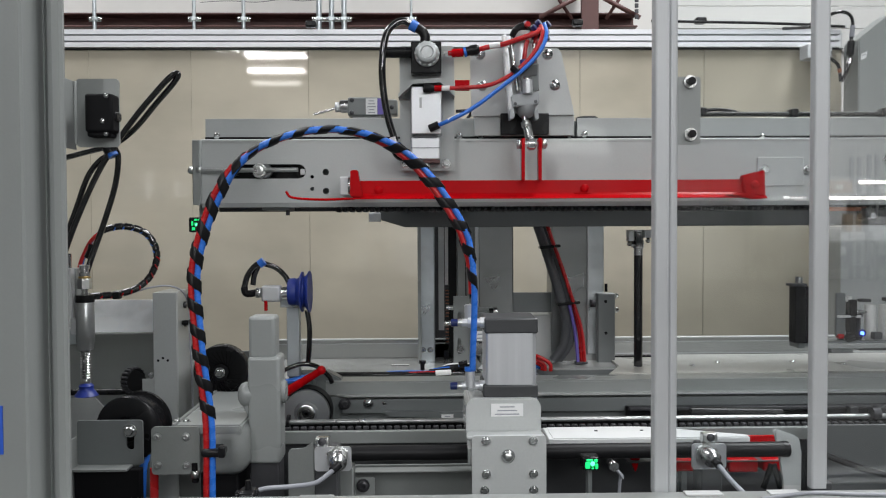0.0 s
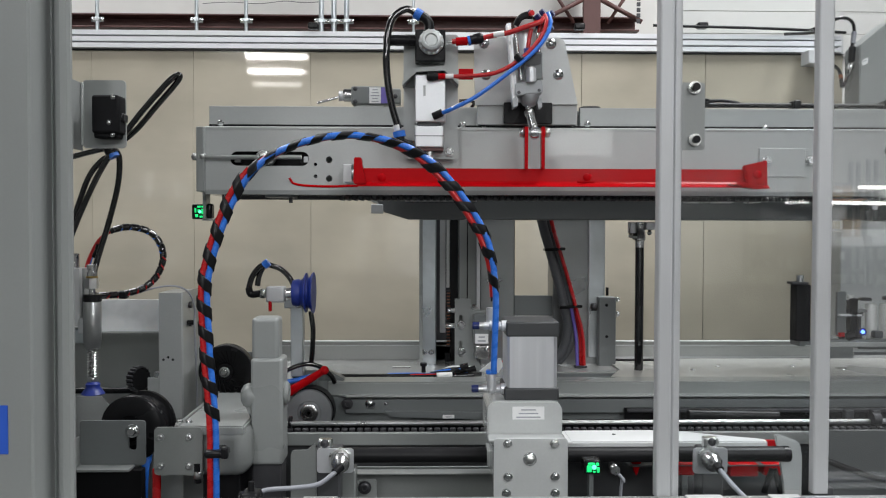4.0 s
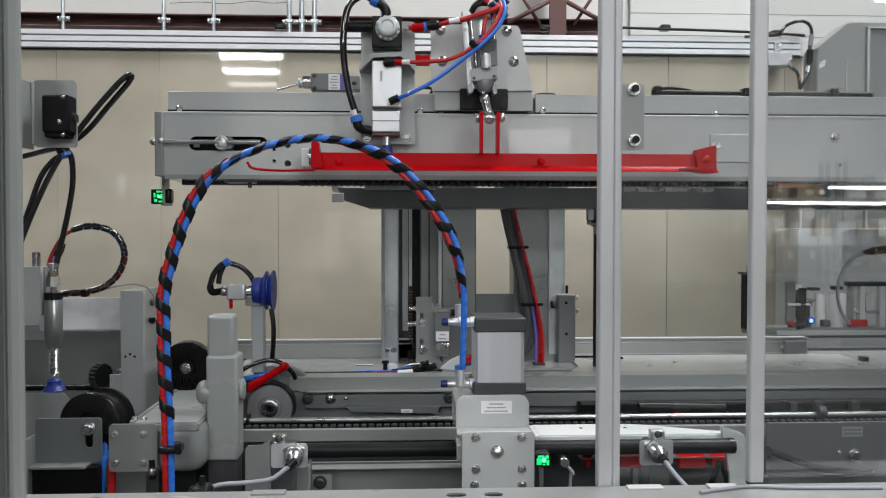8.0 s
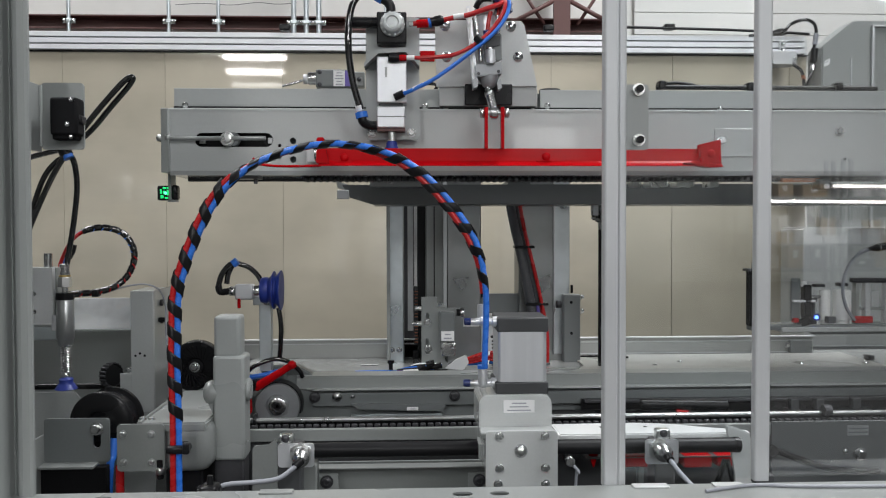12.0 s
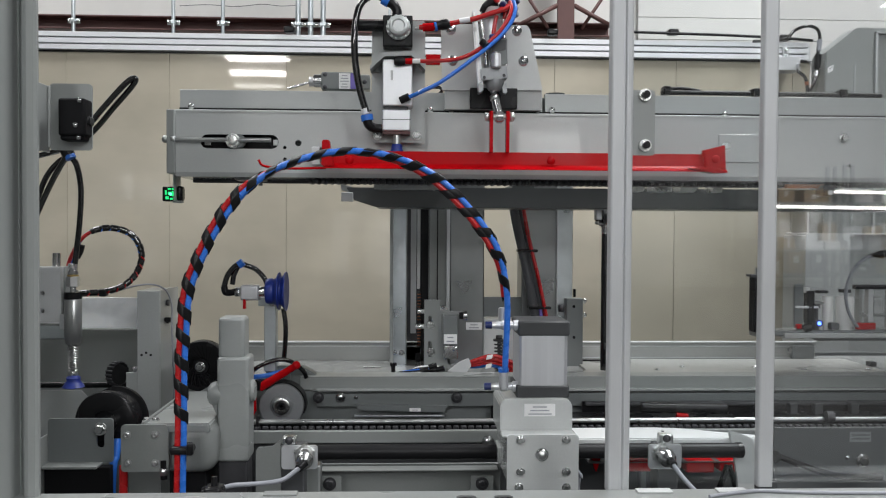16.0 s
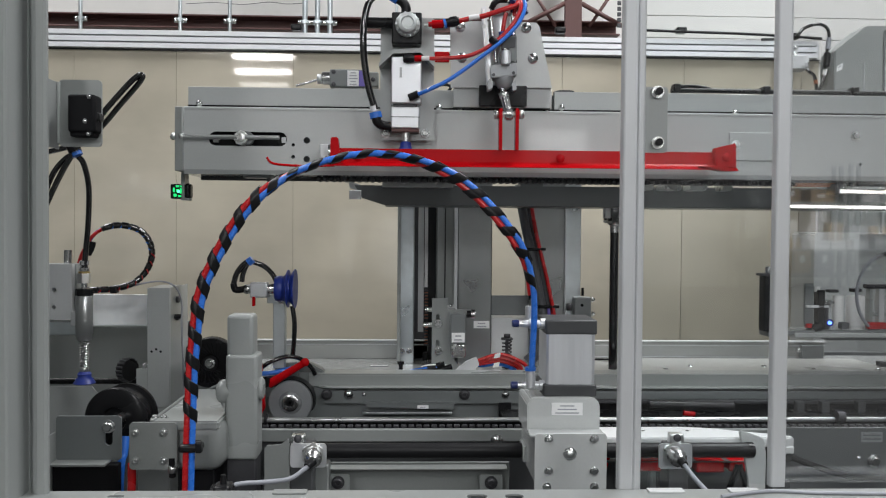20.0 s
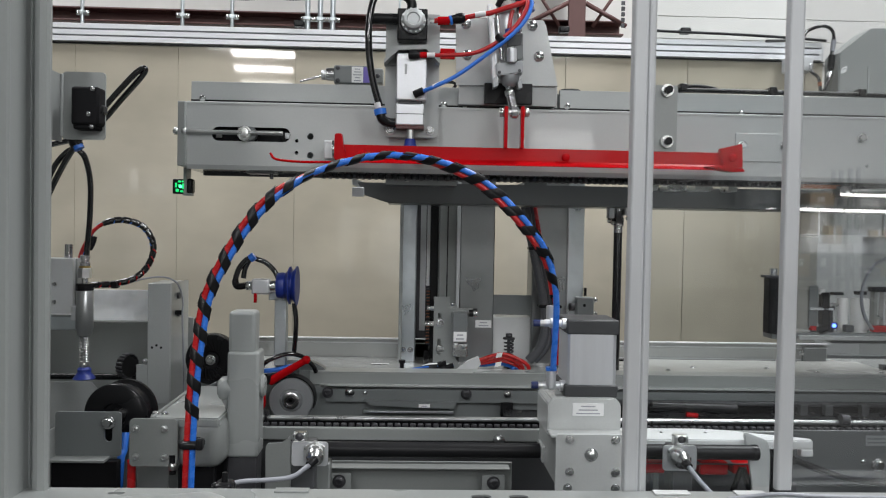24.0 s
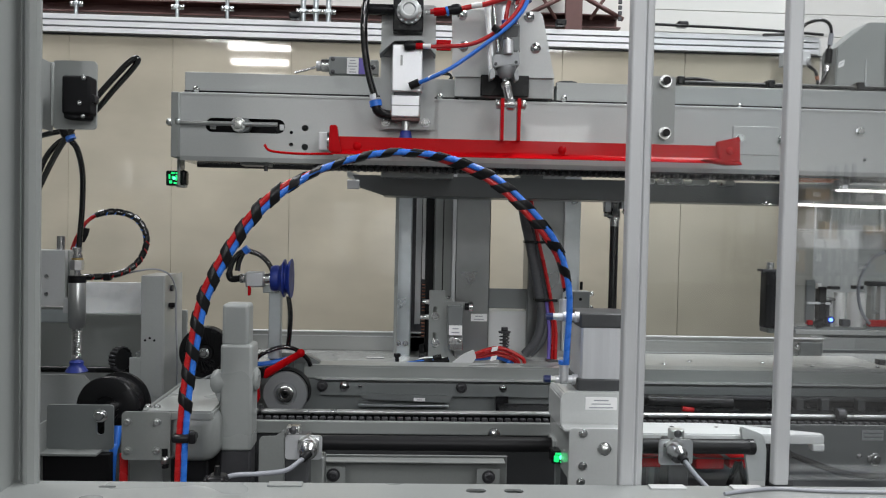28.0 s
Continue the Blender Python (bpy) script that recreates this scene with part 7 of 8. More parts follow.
part("lower_elbow", tube([(-0.0881, 1.85, 1.4977), (-0.0844, 1.85, 1.4853), (-0.0733, 1.855, 1.4785), (-0.0547, 1.86, 1.4768)], 0.0105, 10), BLACK, vp)
part("elbow_nut", cyl((-0.0659, 1.858, 1.4777), (-0.0547, 1.86, 1.4781), 0.010, seg=6), COPPER, vp)
part("hood", prism([(-0.0815, 1.86, 1.6125)[::2], (-0.0517, 1.86, 1.6428)[::2], (0.0109, 1.86, 1.6461)[::2], (0.0399, 1.86, 1.6141)[::2], (0.0399, 1.86, 1.6054)[::2], (0.0097, 1.86, 1.6374)[::2], (-0.0504, 1.86, 1.6341)[::2], (-0.0815, 1.86, 1.6038)[::2]], "y", 1.835, 1.885, 0.001), GREY, vp, "folded grey hood")
part("hood_web", prism([(-0.0824, 1.88, 1.6076)[::2], (-0.0509, 1.88, 1.6382)[::2], (-0.0521, 1.88, 1.6068)[::2]], "y", 1.878, 1.884, 0.0005), GREY_DARK, vp)
part("vacuum_block", face_box((-0.055, 0.0125, 1.5265, 1.6297), 1.845, 1.885, 0.003), ALU_WHITE, vp, "bright machined vacuum block")
part("lower_block", face_box((-0.0547, 0.0079, 1.4716, 1.519), 1.845, 1.885, 0.003), ALU_WHITE, vp, "bright machined lower block")
part("gasket", face_box((-0.0499, 0.0027, 1.5197, 1.5272), 1.853, 1.885, 0.001), CAP, vp)
part("groove", face_box((-0.0544, 0.0078, 1.4957, 1.4976), 1.8443, 1.846, 0), GREY_DARK, vp)
part("tiny_print", face_box((-0.0362, -0.0312, 1.583, 1.6052), 1.8442, 1.8452, 0), GREY, vp)
part("red_base", face_box((-0.0534, 0.008, 1.4647, 1.4722), 1.85, 1.885, 0.001), OXIDE, vp)
part("cup_stem", cyl((-0.0221, 1.865, 1.4652), (-0.022, 1.865, 1.4426), 0.0085, seg=14), ZINC, vp)
part("cup", lathe((-0.022, 1.865, 1.4439), (0, 0, -1), ((0, 0.010), (0.004, 0.0125), (0.010, 0.0125), (0.020, 0.017), (0.022, 0.016)), 20), BLUE_CUP, vp, "dark blue suction cup")
part("black_inlet", lathe((-0.0290, 1.838, 1.6240), (1, 0, 0), ((0, 0.006), (0.002, 0.0095), (0.010, 0.0105), (0.018, 0.0095), (0.025, 0.0080)), 16), BLACK, vp)
part("side_screw", cyl((0.032, 1.865, 1.7037), (0.0169, 1.865, 1.7035), 0.005, seg=10), ZINC, vp)

# air lines across to the tilting cylinder
al = up_thing("air_lines", (0.1312, 1.84, 1.6509), "red and blue air tubes looped between valve and cylinder", "hoses")
part("red_line", tube([(0.0267, 1.85, 1.7012), (0.0689, 1.845, 1.7031), (0.1183, 1.84, 1.7136), (0.1476, 1.835, 1.7182), (0.1862, 1.832, 1.7308), (0.2146, 1.835, 1.7411), (0.2306, 1.845, 1.7543)], 0.0056, 10), RED_HOSE, al)
part("red_line", tube([(-0.0053, 1.84, 1.6232), (0.0504, 1.835, 1.6241), (0.1125, 1.825, 1.6284), (0.1581, 1.82, 1.6491), (0.1944, 1.82, 1.679), (0.2194, 1.826, 1.7138), (0.2292, 1.835, 1.7423), (0.227, 1.845, 1.7592)], 0.0046, 10), RED_HOSE, al)
part("blue_line", tube([(-0.0073, 1.835, 1.5397), (0.032, 1.82, 1.5549), (0.0808, 1.815, 1.5802), (0.1572, 1.812, 1.6369), (0.1998, 1.815, 1.6732), (0.2262, 1.822, 1.707), (0.2378, 1.835, 1.7399), (0.2348, 1.848, 1.7647)], 0.0046, 10), BLUE_HOSE, al)
part("red_line", tube([(0.2227, 1.85, 1.7531), (0.2037, 1.845, 1.7398), (0.1944, 1.84, 1.7144), (0.1893, 1.838, 1.6777)], 0.0046, 10), RED_HOSE, al)
part("red_line", tube([(0.2277, 1.85, 1.7579), (0.219, 1.85, 1.7409), (0.2138, 1.848, 1.7137), (0.2085, 1.845, 1.679)], 0.0046, 10), RED_HOSE, al)
part("coupling", lathe((0.0602, 1.845, 1.7029), (1, 0, 0.18), ((0, 0.008), (0.006, 0.010), (0.012, 0.0098), (0.016, 0.0118), (0.028, 0.0118), (0.034, 0.008)), 16), BLACK, al)
part("coupling", cyl((-0.0147, 1.835, 1.5371), (0.005, 1.83, 1.5452), 0.0085, seg=12), BLACK, al)
part("blue_collet", cyl((0.0602, 1.845, 1.7017), (0.0652, 1.845, 1.703), 0.0105, seg=12), BLUE_HOSE, al)
part("collar_mark", cyl((0.1148, 1.836, 1.7136), (0.1378, 1.835, 1.717), 0.0060, seg=10), PAPER, al)
part("collar_mark", cyl((0.0118, 1.837, 1.6240), (0.0290, 1.836, 1.6241), 0.0056, seg=10), PAPER, al)
part("red_sleeve", cyl((-0.0035, 1.838, 1.6236), (0.0118, 1.837, 1.6240), 0.0068, seg=12), RED, al, "red crimp sleeve")
part("collar_mark", cyl((0.0259, 1.822, 1.5527), (0.0503, 1.818, 1.5633), 0.0051, seg=10), PAPER, al)
part("red_sleeve", cyl((0.0342, 1.848, 1.7008), (0.059, 1.846, 1.7019), 0.0092, seg=12), RED, al, "red crimp sleeve")
part("tie", cyl((0.1638, 1.817, 1.6641), (0.1727, 1.81, 1.6532), 0.0085, seg=10), BLACK, al)
for p in ((0.1926, 1.855, 1.7615), (0.2092, 1.85, 1.7518), (0.2204, 1.86, 1.7652), (0.2395, 1.855, 1.7615), (0.2364, 1.86, 1.748), (0.2388, 1.868, 1.7351), (0.2117, 1.86, 1.7358)):
    part("push_fitting", cyl(p, (p[0] + 0.007, p[1] - 0.005, p[2] + 0.005), 0.0078, seg=14, b=0.001), FITTING_BLUE, al)
part("red_plug", cyl((0.1965, 1.846, 1.7618), (0.1994, 1.84, 1.7628), 0.006, seg=12), RED_HOSE, al)
part("elbow", tube([(0.1685, 1.86, 1.7383), (0.1754, 1.855, 1.7518), (0.1877, 1.855, 1.7591), (0.2002, 1.856, 1.7606)], 0.0095, 12), BLACK, al)
part("manifold", cyl((0.2028, 1.868, 1.7499), (0.2463, 1.868, 1.745), 0.011, seg=14, b=0.001), BLACK, al)
part("white_collar", cyl((0.201, 1.843, 1.7345), (0.1984, 1.842, 1.727), 0.0058, seg=10), PAPER, al)

tc2 = up_thing("tilt_cylinder", (0.1991, 1.86, 1.5984), "bright pneumatic cylinder with a forked rod end", "pneumatic cylinder")
ax0, ax1 = Vector((0.1892, 1.868, 1.7327)), Vector((0.196, 1.855, 1.5903))
d = (ax1 - ax0).normalized()
part("barrel", cyl(ax0, ax1, 0.0215, seg=28, b=0.001), ALU_WHITE, tc2)
part("rear_cap", cyl(ax0 - d * 0.016, ax0 + d * 0.012, 0.0245, seg=24, b=0.002), GREY, tc2)
part("rear_tang", bx(ax0.x - 0.008, ax0.x + 0.008, 1.860, 1.906, ax0.z - 0.002, ax0.z + 0.026, 0.003), GALV, tc2)
part("switch_rail", prism([(0.143, 1.838, 1.7382)[::2], (0.1528, 1.838, 1.7406)[::2], (0.1695, 1.838, 1.5625)[::2], (0.1584, 1.838, 1.5576)[::2]], "y", 1.838, 1.862, 0.001), ALU_WHITE, tc2, "bright switch rail")
part("rail_face", prism([(0.1454, 1.837, 1.7331)[::2], (0.149, 1.837, 1.7331)[::2], (0.1633, 1.837, 1.5733)[::2], (0.1596, 1.837, 1.5721)[::2]], "y", 1.8365, 1.839, 0), WHITE, tc2)
part("rail_screw", cyl((0.1488, 1.836, 1.6955), (0.1491, 1.839, 1.6961), 0.0048, seg=12), ZINC, tc2)
part("tie_bar", cyl((0.1629, 1.842, 1.7173), (0.1761, 1.842, 1.6177), 0.0046, seg=12), STEEL, tc2, "bright tie bar")
part("tie_bar", cyl((0.2118, 1.842, 1.7197), (0.219, 1.842, 1.6177), 0.0046, seg=12), STEEL, tc2, "bright tie bar")
part("toe", prism([(0.1571, 1.836, 1.5756)[::2], (0.1644, 1.836, 1.5828)[::2], (0.1692, 1.836, 1.561)[::2], (0.1582, 1.836, 1.5561)[::2]], "y", 1.832, 1.864, 0.001), ALLOY, tc2)
part("toe", prism([(0.2108, 1.836, 1.5706)[::2], (0.2194, 1.836, 1.5803)[::2], (0.2218, 1.836, 1.5584)[::2], (0.2132, 1.836, 1.5548)[::2]], "y", 1.836, 1.864, 0.001), ALLOY, tc2)
part("front_cap", prism([(0.1614, 1.83, 1.6086)[::2], (0.2198, 1.83, 1.6157)[::2], (0.2222, 1.83, 1.5891)[::2], (0.1638, 1.83, 1.582)[::2]], "y", 1.828, 1.875, 0.002), ALLOY, tc2)
for p in ((0.1696, 1.827, 1.5888), (0.2133, 1.827, 1.5936)):
    part("cap_screw", cyl(p, (p[0], p[1] + 0.003, p[2]), 0.0036, seg=10), STEEL_DARK, tc2)
part("gland", lathe((0.1944, 1.852, 1.5924), d, ((0, 0.0215), (0.010, 0.0215), (0.020, 0.0190), (0.027, 0.0150), (0.031, 0.009)), 28), ALLOY, tc2)
e = Vector((0.2034, 1.828, 1.5027))
rd0 = Vector((0.1914, 1.848, 1.5625))
part("rod", cyl(rd0, rd0.lerp(e, 0.5), 0.0068, seg=16), STEEL, tc2)
part("lock_nut", cyl(rd0.lerp(e, 0.18), rd0.lerp(e, 0.36), 0.0108, seg=6), ZINC, tc2)
part("rod_end", tube([rd0.lerp(e, 0.34), rd0.lerp(e, 0.85)], 0.0098, 14, smooth=False), STEEL, tc2)
part("rod_eye", cyl(e + Vector((-0.009, 0, 0)), e + Vector((0.009, 0, 0)), 0.0145, seg=22, b=0.003), STEEL, tc2)
part("flow_block", prism([(0.1805, 1.836, 1.6725)[::2], (0.2207, 1.836, 1.6773)[::2], (0.2207, 1.836, 1.6191)[::2], (0.1828, 1.836, 1.6143)[::2]], "y", 1.832, 1.862, 0.002), GREY_DARK, tc2)
part("flow_top", prism([(0.1849, 1.832, 1.6693)[::2], (0.2178, 1.832, 1.6729)[::2], (0.2165, 1.832, 1.6499)[::2], (0.186, 1.832, 1.6451)[::2]], "y", 1.829, 1.834, 0.001), CAP, tc2)
part("flow_screw", cyl((0.1957, 1.822, 1.6097), (0.1946, 1.822, 1.6398), 0.0108, seg=20, b=0.0015), ALU_WHITE, tc2)
part("flow_cap", cyl((0.1946, 1.822, 1.6386), (0.1946, 1.822, 1.6434), 0.0088, seg=18, b=0.001), STEEL, tc2)
part("push_fitting", cyl((0.2072, 1.845, 1.679), (0.206, 1.845, 1.6887), 0.0075, seg=12), BLUE_HOSE, tc2)
part("push_fitting", cyl((0.1892, 1.838, 1.6728), (0.188, 1.838, 1.6849), 0.0075, seg=12), BLUE_CUP, tc2)
mp_ = up_thing("cylinder_plate", (0.1909, 1.91, 1.6155), "grey tapered cylinder mounting plate with bolts", "plate")
part("plate", prism([(0.0798, 1.905, 1.5722)[::2], (0.0763, 1.905, 1.7153)[::2], (0.084, 1.905, 1.7244)[::2], (0.2749, 1.905, 1.7233)[::2], (0.2815, 1.905, 1.7132)[::2], (0.3113, 1.905, 1.5749)[::2]], "y", 1.905, 1.912, 0.001), PLATE_GREY, mp_)
part("foot", bx(0.0861, 0.3116, 1.912, 1.944, 1.5295, 1.5787, 0.002), GREY, mp_)
for p in ((0.1038, 1.904, 1.6401), (0.2664, 1.904, 1.641), (0.0994, 1.904, 1.7103), (0.2503, 1.904, 1.7099)):
    bolt(mp_, p, 0.009, "dome")
# Black block put where the cylinder's shadow falls on the plate foot.
part("shadow_block", face_box((0.144, 0.2524, 1.5305, 1.5779), 1.896, 1.912, 0.002), BLACK, mp_, "black block painting the shadow below the cylinder")
part("cross_bar", face_box((0.0425, 0.0750, 1.6287, 1.6513), 1.893, 1.9045, 0.001), RED, mp_, "red stop block")
lm = up_thing("limit_switch", (-0.1778, 2.05, 1.6156), "grey limit switch with white and purple label", "limit switch")
part("body", face_box((-0.2085, -0.1175, 1.591, 1.6345), 2.03, 2.08, 0.004), GREY_DARK, lm)
part("cover", face_box((-0.1165, -0.0900, 1.5935, 1.6300), 2.034, 2.078, 0.004), GREY_DIM, lm)
for p in ((-0.1985, 2.029, 1.6275), (-0.1035, 2.033, 1.6110), (-0.1985, 2.029, 1.5975)):
    bolt(lm, p, 0.0042, "dome", (0, -1, 0), STEEL_DARK)
part("head", cyl((-0.2291, 2.055, 1.6158), (-0.2071, 2.055, 1.6161), 0.016, seg=18, b=0.002), STEEL, lm)
part("gland", cyl((-0.2401, 2.055, 1.6143), (-0.2263, 2.055, 1.6145), 0.012, seg=6), ALU_WHITE, lm)
part("lever", tube([(-0.2373, 2.055, 1.613), (-0.2607, 2.055, 1.6058), (-0.2922, 2.055, 1.5972)], 0.0032, 8), STEEL, lm)
note(lm, (-0.1653, -0.1378, 1.5933, 1.6310), 2.0295, 5)
part("purple_band", face_box((-0.1374, -0.1218, 1.5935, 1.6310), 2.0285, 2.0296, 0), PURPLE, lm)
part("bracket", bx(-0.1983, -0.1296, 2.04, 2.07, ZU - 0.04, 1.5923, 0.001), GREY, lm)
part("lead", tube([(0.078, 2.06, 1.5872), (0.0863, 2.06, 1.5984), (0.0779, 2.06, 1.6052), (0.05, 2.06, 1.6049)], 0.004, 8), HOSE_BLACK, lm)
kb = up_thing("cable_gland", (0.3533, 1.98, 1.5881), "flat grey cable gland on the beam top", "gland")
part("cap", cyl(((0.3532, 1.98, 1.5908)[0], 1.98, ZU - 0.008), ((0.3532, 1.98, 1.5908)[0], 1.98, ZU + 0.006), 0.026, seg=20, b=0.002), CAP, kb)

# ---- the device beyond the clear panel, rising more slowly ----
SIDE = []


def side_thing(*a, **k):
    t = thing(*a, **k)
    SIDE.append(t)
    return t


dv = side_thing("roller_table", (1.0631, 2, 0.9962), "thin grey shelf carrying small fittings and white rollers", "shelf")
part("shelf", bx(0.9225, 1.75, 1.98, 2.10, 0.9934, 1.0059, 0.002), GREY, dv)
part("under_rib", bx(1.0282, 1.75, 2.03, 2.06, 0.9809, 0.9934, 0.002), GREY_DARK, dv)
part("column", bx(1.68, 1.74, 2.02, 2.08, 0.42, 0.9962, 0.003), GREY, dv)
for p, w, h in (((1.048, 2.02, 1.0034), 0.0128, 0.088), ((1.0921, 2.02, 1.0035), 0.021, 0.088)):
    part("white_roller", lathe(p, (0, 0, 1), ((0, w * 0.8), (0.015, w * 0.8), (0.016, w), (h, w), (h + 0.002, w * 0.9)), 20), WHITE, dv, "white plastic roller")
part("end_block", face_box((0.9511, 0.9735, 1.0216, 1.1251), 1.992, 2.002, 0.002), GREY_DARK, dv)
part("guard_edge", face_box((0.953, 1.0089, 1.0663, 1.0718), 1.985, 1.995, 0.001), ALU_X, dv)
for p, r in (((0.9997, 2.02, 1.0033), 0.010), ((1.0196, 2.02, 1.0034), 0.008), ((0.977, 2.02, 1.0033), 0.008)):
    part("stud", lathe(p, (0, 0, 1), ((0, r), (0.03, r), (0.031, r * 0.6), (0.06, r * 0.6), (0.061, r * 1.1), (0.078, r * 1.1)), 14), STEEL_DARK, dv)
part("red_cap", face_box((0.9538, 0.9678, 1.0166, 1.0276), 1.985, 2.0, 0.002), RED, dv)
part("red_cap", face_box((1.1065, 1.1528, 1.0142, 1.0308), 1.985, 2.0, 0.002), RED, dv)
part("dark_post", bx(0.981, 0.9991, 1.985, 2.01, 1.0305, 1.109, 0.003), BLACK, dv)
part("white_cap", cyl((0.9852, 2, 1.1041), (0.985, 2, 1.1166), 0.007, seg=14), WHITE, dv)
part("black_fitting", cyl((0.9735, 1.99, 1.0153), (0.9932, 1.985, 1.0228), 0.010, seg=12), BLACK, dv)
part("clip", face_box((1.0104, 1.0343, 1.1028, 1.1098), 1.99, 2.01, 0.001), STEEL_DARK, dv)
part("clip", face_box((1.0695, 1.092, 1.1044, 1.1127), 1.99, 2.01, 0.001), STEEL_DARK, dv)
part("side_bar", face_box((0.9972, 1.0238, 1.0756, 1.0825), 1.99, 2.0, 0.001), STEEL, dv)
part("tan_foot", face_box((1.0432, 1.0628, 1.0134, 1.03), 1.99, 2.01, 0.002), CABLE_DARK, dv)
part("led_ring", lathe((1.0109, 1.987, 1.0295), (0, -1, 0), ((0, 0.0092), (0.002, 0.0092), (0.003, 0.007)), 16), BLUE_CUP, dv, "dark blue lamp ring")
part("blue_led", lathe((1.0099, 1.985, 1.0297), (0, -1, 0), ((0, 0.0052), (0.003, 0.0045), (0.005, 0.002)), 12), LED_BLUE, dv, "lit blue indicator")
part("frame", bx(1.1312, 1.72, 2.04, 2.06, 1.1094, 1.1208, 0.002), STEEL_DARK, dv)
for x, w, mt in ((1.1389, 0.009, GREY_LIGHT), (1.1635, 0.014, PALE), (1.215, 0.014, PALE)):
    part("frame_post", bx(x, x + w, 2.04, 2.06, 1.006, 1.1094, 0.002), mt, dv)
part("frame_shelf", bx(1.148, 1.72, 2.045, 2.11, 1.040, 1.046, 0.001), GREY_LIGHT, dv)
part("shelf_box", bx(1.184, 1.206, 2.05, 2.10, 1.0462, 1.088, 0.002), PLATE_GREY, dv)
part("hose", tube([(1.1377, 1.97, 1.1983), (1.1061, 1.97, 1.1845), (1.079, 1.97, 1.1503), (1.0674, 1.97, 1.1025), (1.0822, 1.98, 1.0538), (1.1136, 1.99, 1.0183), (1.1476, 2, 1.0074)], 0.004, 10), CABLE_GREY, dv, "grey looping air hose")
part("hose_plug", lathe((1.128, 1.97, 1.1965), (0.99, 0, 0.14), ((0, 0.004), (0.012, 0.006), (0.02, 0.009), (0.06, 0.0105), (0.064, 0.008)), 14), BLACK, dv, "black hose plug")
part("plug_ring", lathe((1.154, 1.97, 1.2002), (0.99, 0, 0.14), ((0, 0.0112), (0.003, 0.0112)), 14), STEEL, dv)
bp = side_thing("black_motor", (0.8712, 2.05, 1.0604), "slim black motor on a bright shaft", "motor")
Fm = (0.8176, 0.8641, 1.0129, 1.1447)
part("body", face_box((Fm[0] + 0.012, Fm[1], Fm[2], Fm[3]), 1.94, 1.975, 0.003), MATT_BLACK, bp)
part("cap_plate", bx(Fm[0] + 0.004, Fm[1] - 0.004, 1.945, 1.975, Fm[3], Fm[3] + 0.006, 0.001), STEEL_DARK, bp)
part("shaft", cyl((Fm[1] - 0.018, 1.96, Fm[3] + 0.006), (Fm[1] - 0.018, 1.96, Fm[3] + 0.022), 0.009, seg=14), STEEL, bp)
part("arm", bx(Fm[1] - 0.02, 1.70, 1.985, 2.005, Fm[2] - 0.014, Fm[2] - 0.002, 0.002), GREY_DARK, bp)
part("arm_lug", bx(Fm[1] - 0.02, Fm[1] - 0.004, 1.955, 1.99, Fm[2] - 0.014, Fm[2] + 0.002, 0.002), GREY_DARK, bp)


# ---- the big hose loop: two air tubes in a black spiral wrap, in rigid pieces ----
SHAPES = (
    (0.0, [(-0.3949, 1.45, 0.7812), (-0.395, 1.45, 0.9247), (-0.4104, 1.45, 1.0617), (-0.4104, 1.45, 1.2065), (-0.3392, 1.45, 1.3587), (-0.2037, 1.45, 1.4144), (-0.0724, 1.45, 1.3826), (0.0218, 1.45, 1.2752), (0.0541, 1.45, 1.1741), (0.0531, 1.46, 1.0061)]),
    (8.0, [(-0.3903, 1.45, 0.7747), (-0.3921, 1.45, 0.9201), (-0.3968, 1.45, 1.059), (-0.3892, 1.45, 1.1757), (-0.3164, 1.45, 1.3386), (-0.1602, 1.45, 1.4033), (-0.0184, 1.45, 1.373), (0.0776, 1.45, 1.2685), (0.1153, 1.45, 1.1631), (0.1162, 1.46, 1.0049)]),
    (17.0, [(-0.3917, 1.45, 0.7688), (-0.3885, 1.45, 0.915), (-0.3844, 1.45, 1.0545), (-0.3648, 1.45, 1.1777), (-0.2709, 1.45, 1.3235), (-0.1108, 1.45, 1.3862), (0.036, 1.45, 1.3533), (0.1451, 1.45, 1.248), (0.1815, 1.45, 1.1543), (0.182, 1.46, 1.0058)]),
    (28.0, [(-0.3933, 1.45, 0.7663), (-0.3881, 1.45, 0.9005), (-0.3734, 1.45, 1.0234), (-0.3425, 1.45, 1.1403), (-0.2363, 1.45, 1.2873), (-0.056, 1.45, 1.3605), (0.1087, 1.45, 1.3318), (0.2232, 1.45, 1.2326), (0.2629, 1.45, 1.1407), (0.2643, 1.46, 1.0066)]),
)
PIECES = 60


def hose_line(t):
    """Points at even steps along the hose at a time, between the known shapes."""
    for (ta, a), (tb, b) in zip(SHAPES, SHAPES[1:]):
        if ta <= t <= tb:
            k = (t - ta) / (tb - ta)
            pts = [Vector(p).lerp(Vector(q), k) for p, q in zip(a, b)]
            break
    c = spline(pts, 24)
    run = [0.0]
    for p, q in zip(c, c[1:]):
        run.append(run[-1] + (q - p).length)
    out, i = [], 0
    for n in range(PIECES + 1):
        d = run[-1] * n / PIECES
        while i < len(run) - 2 and run[i + 1] < d:
            i += 1
        out.append(c[i].lerp(c[i + 1], (d - run[i]) / max(1e-9, run[i + 1] - run[i])))
    return out, run[-1]


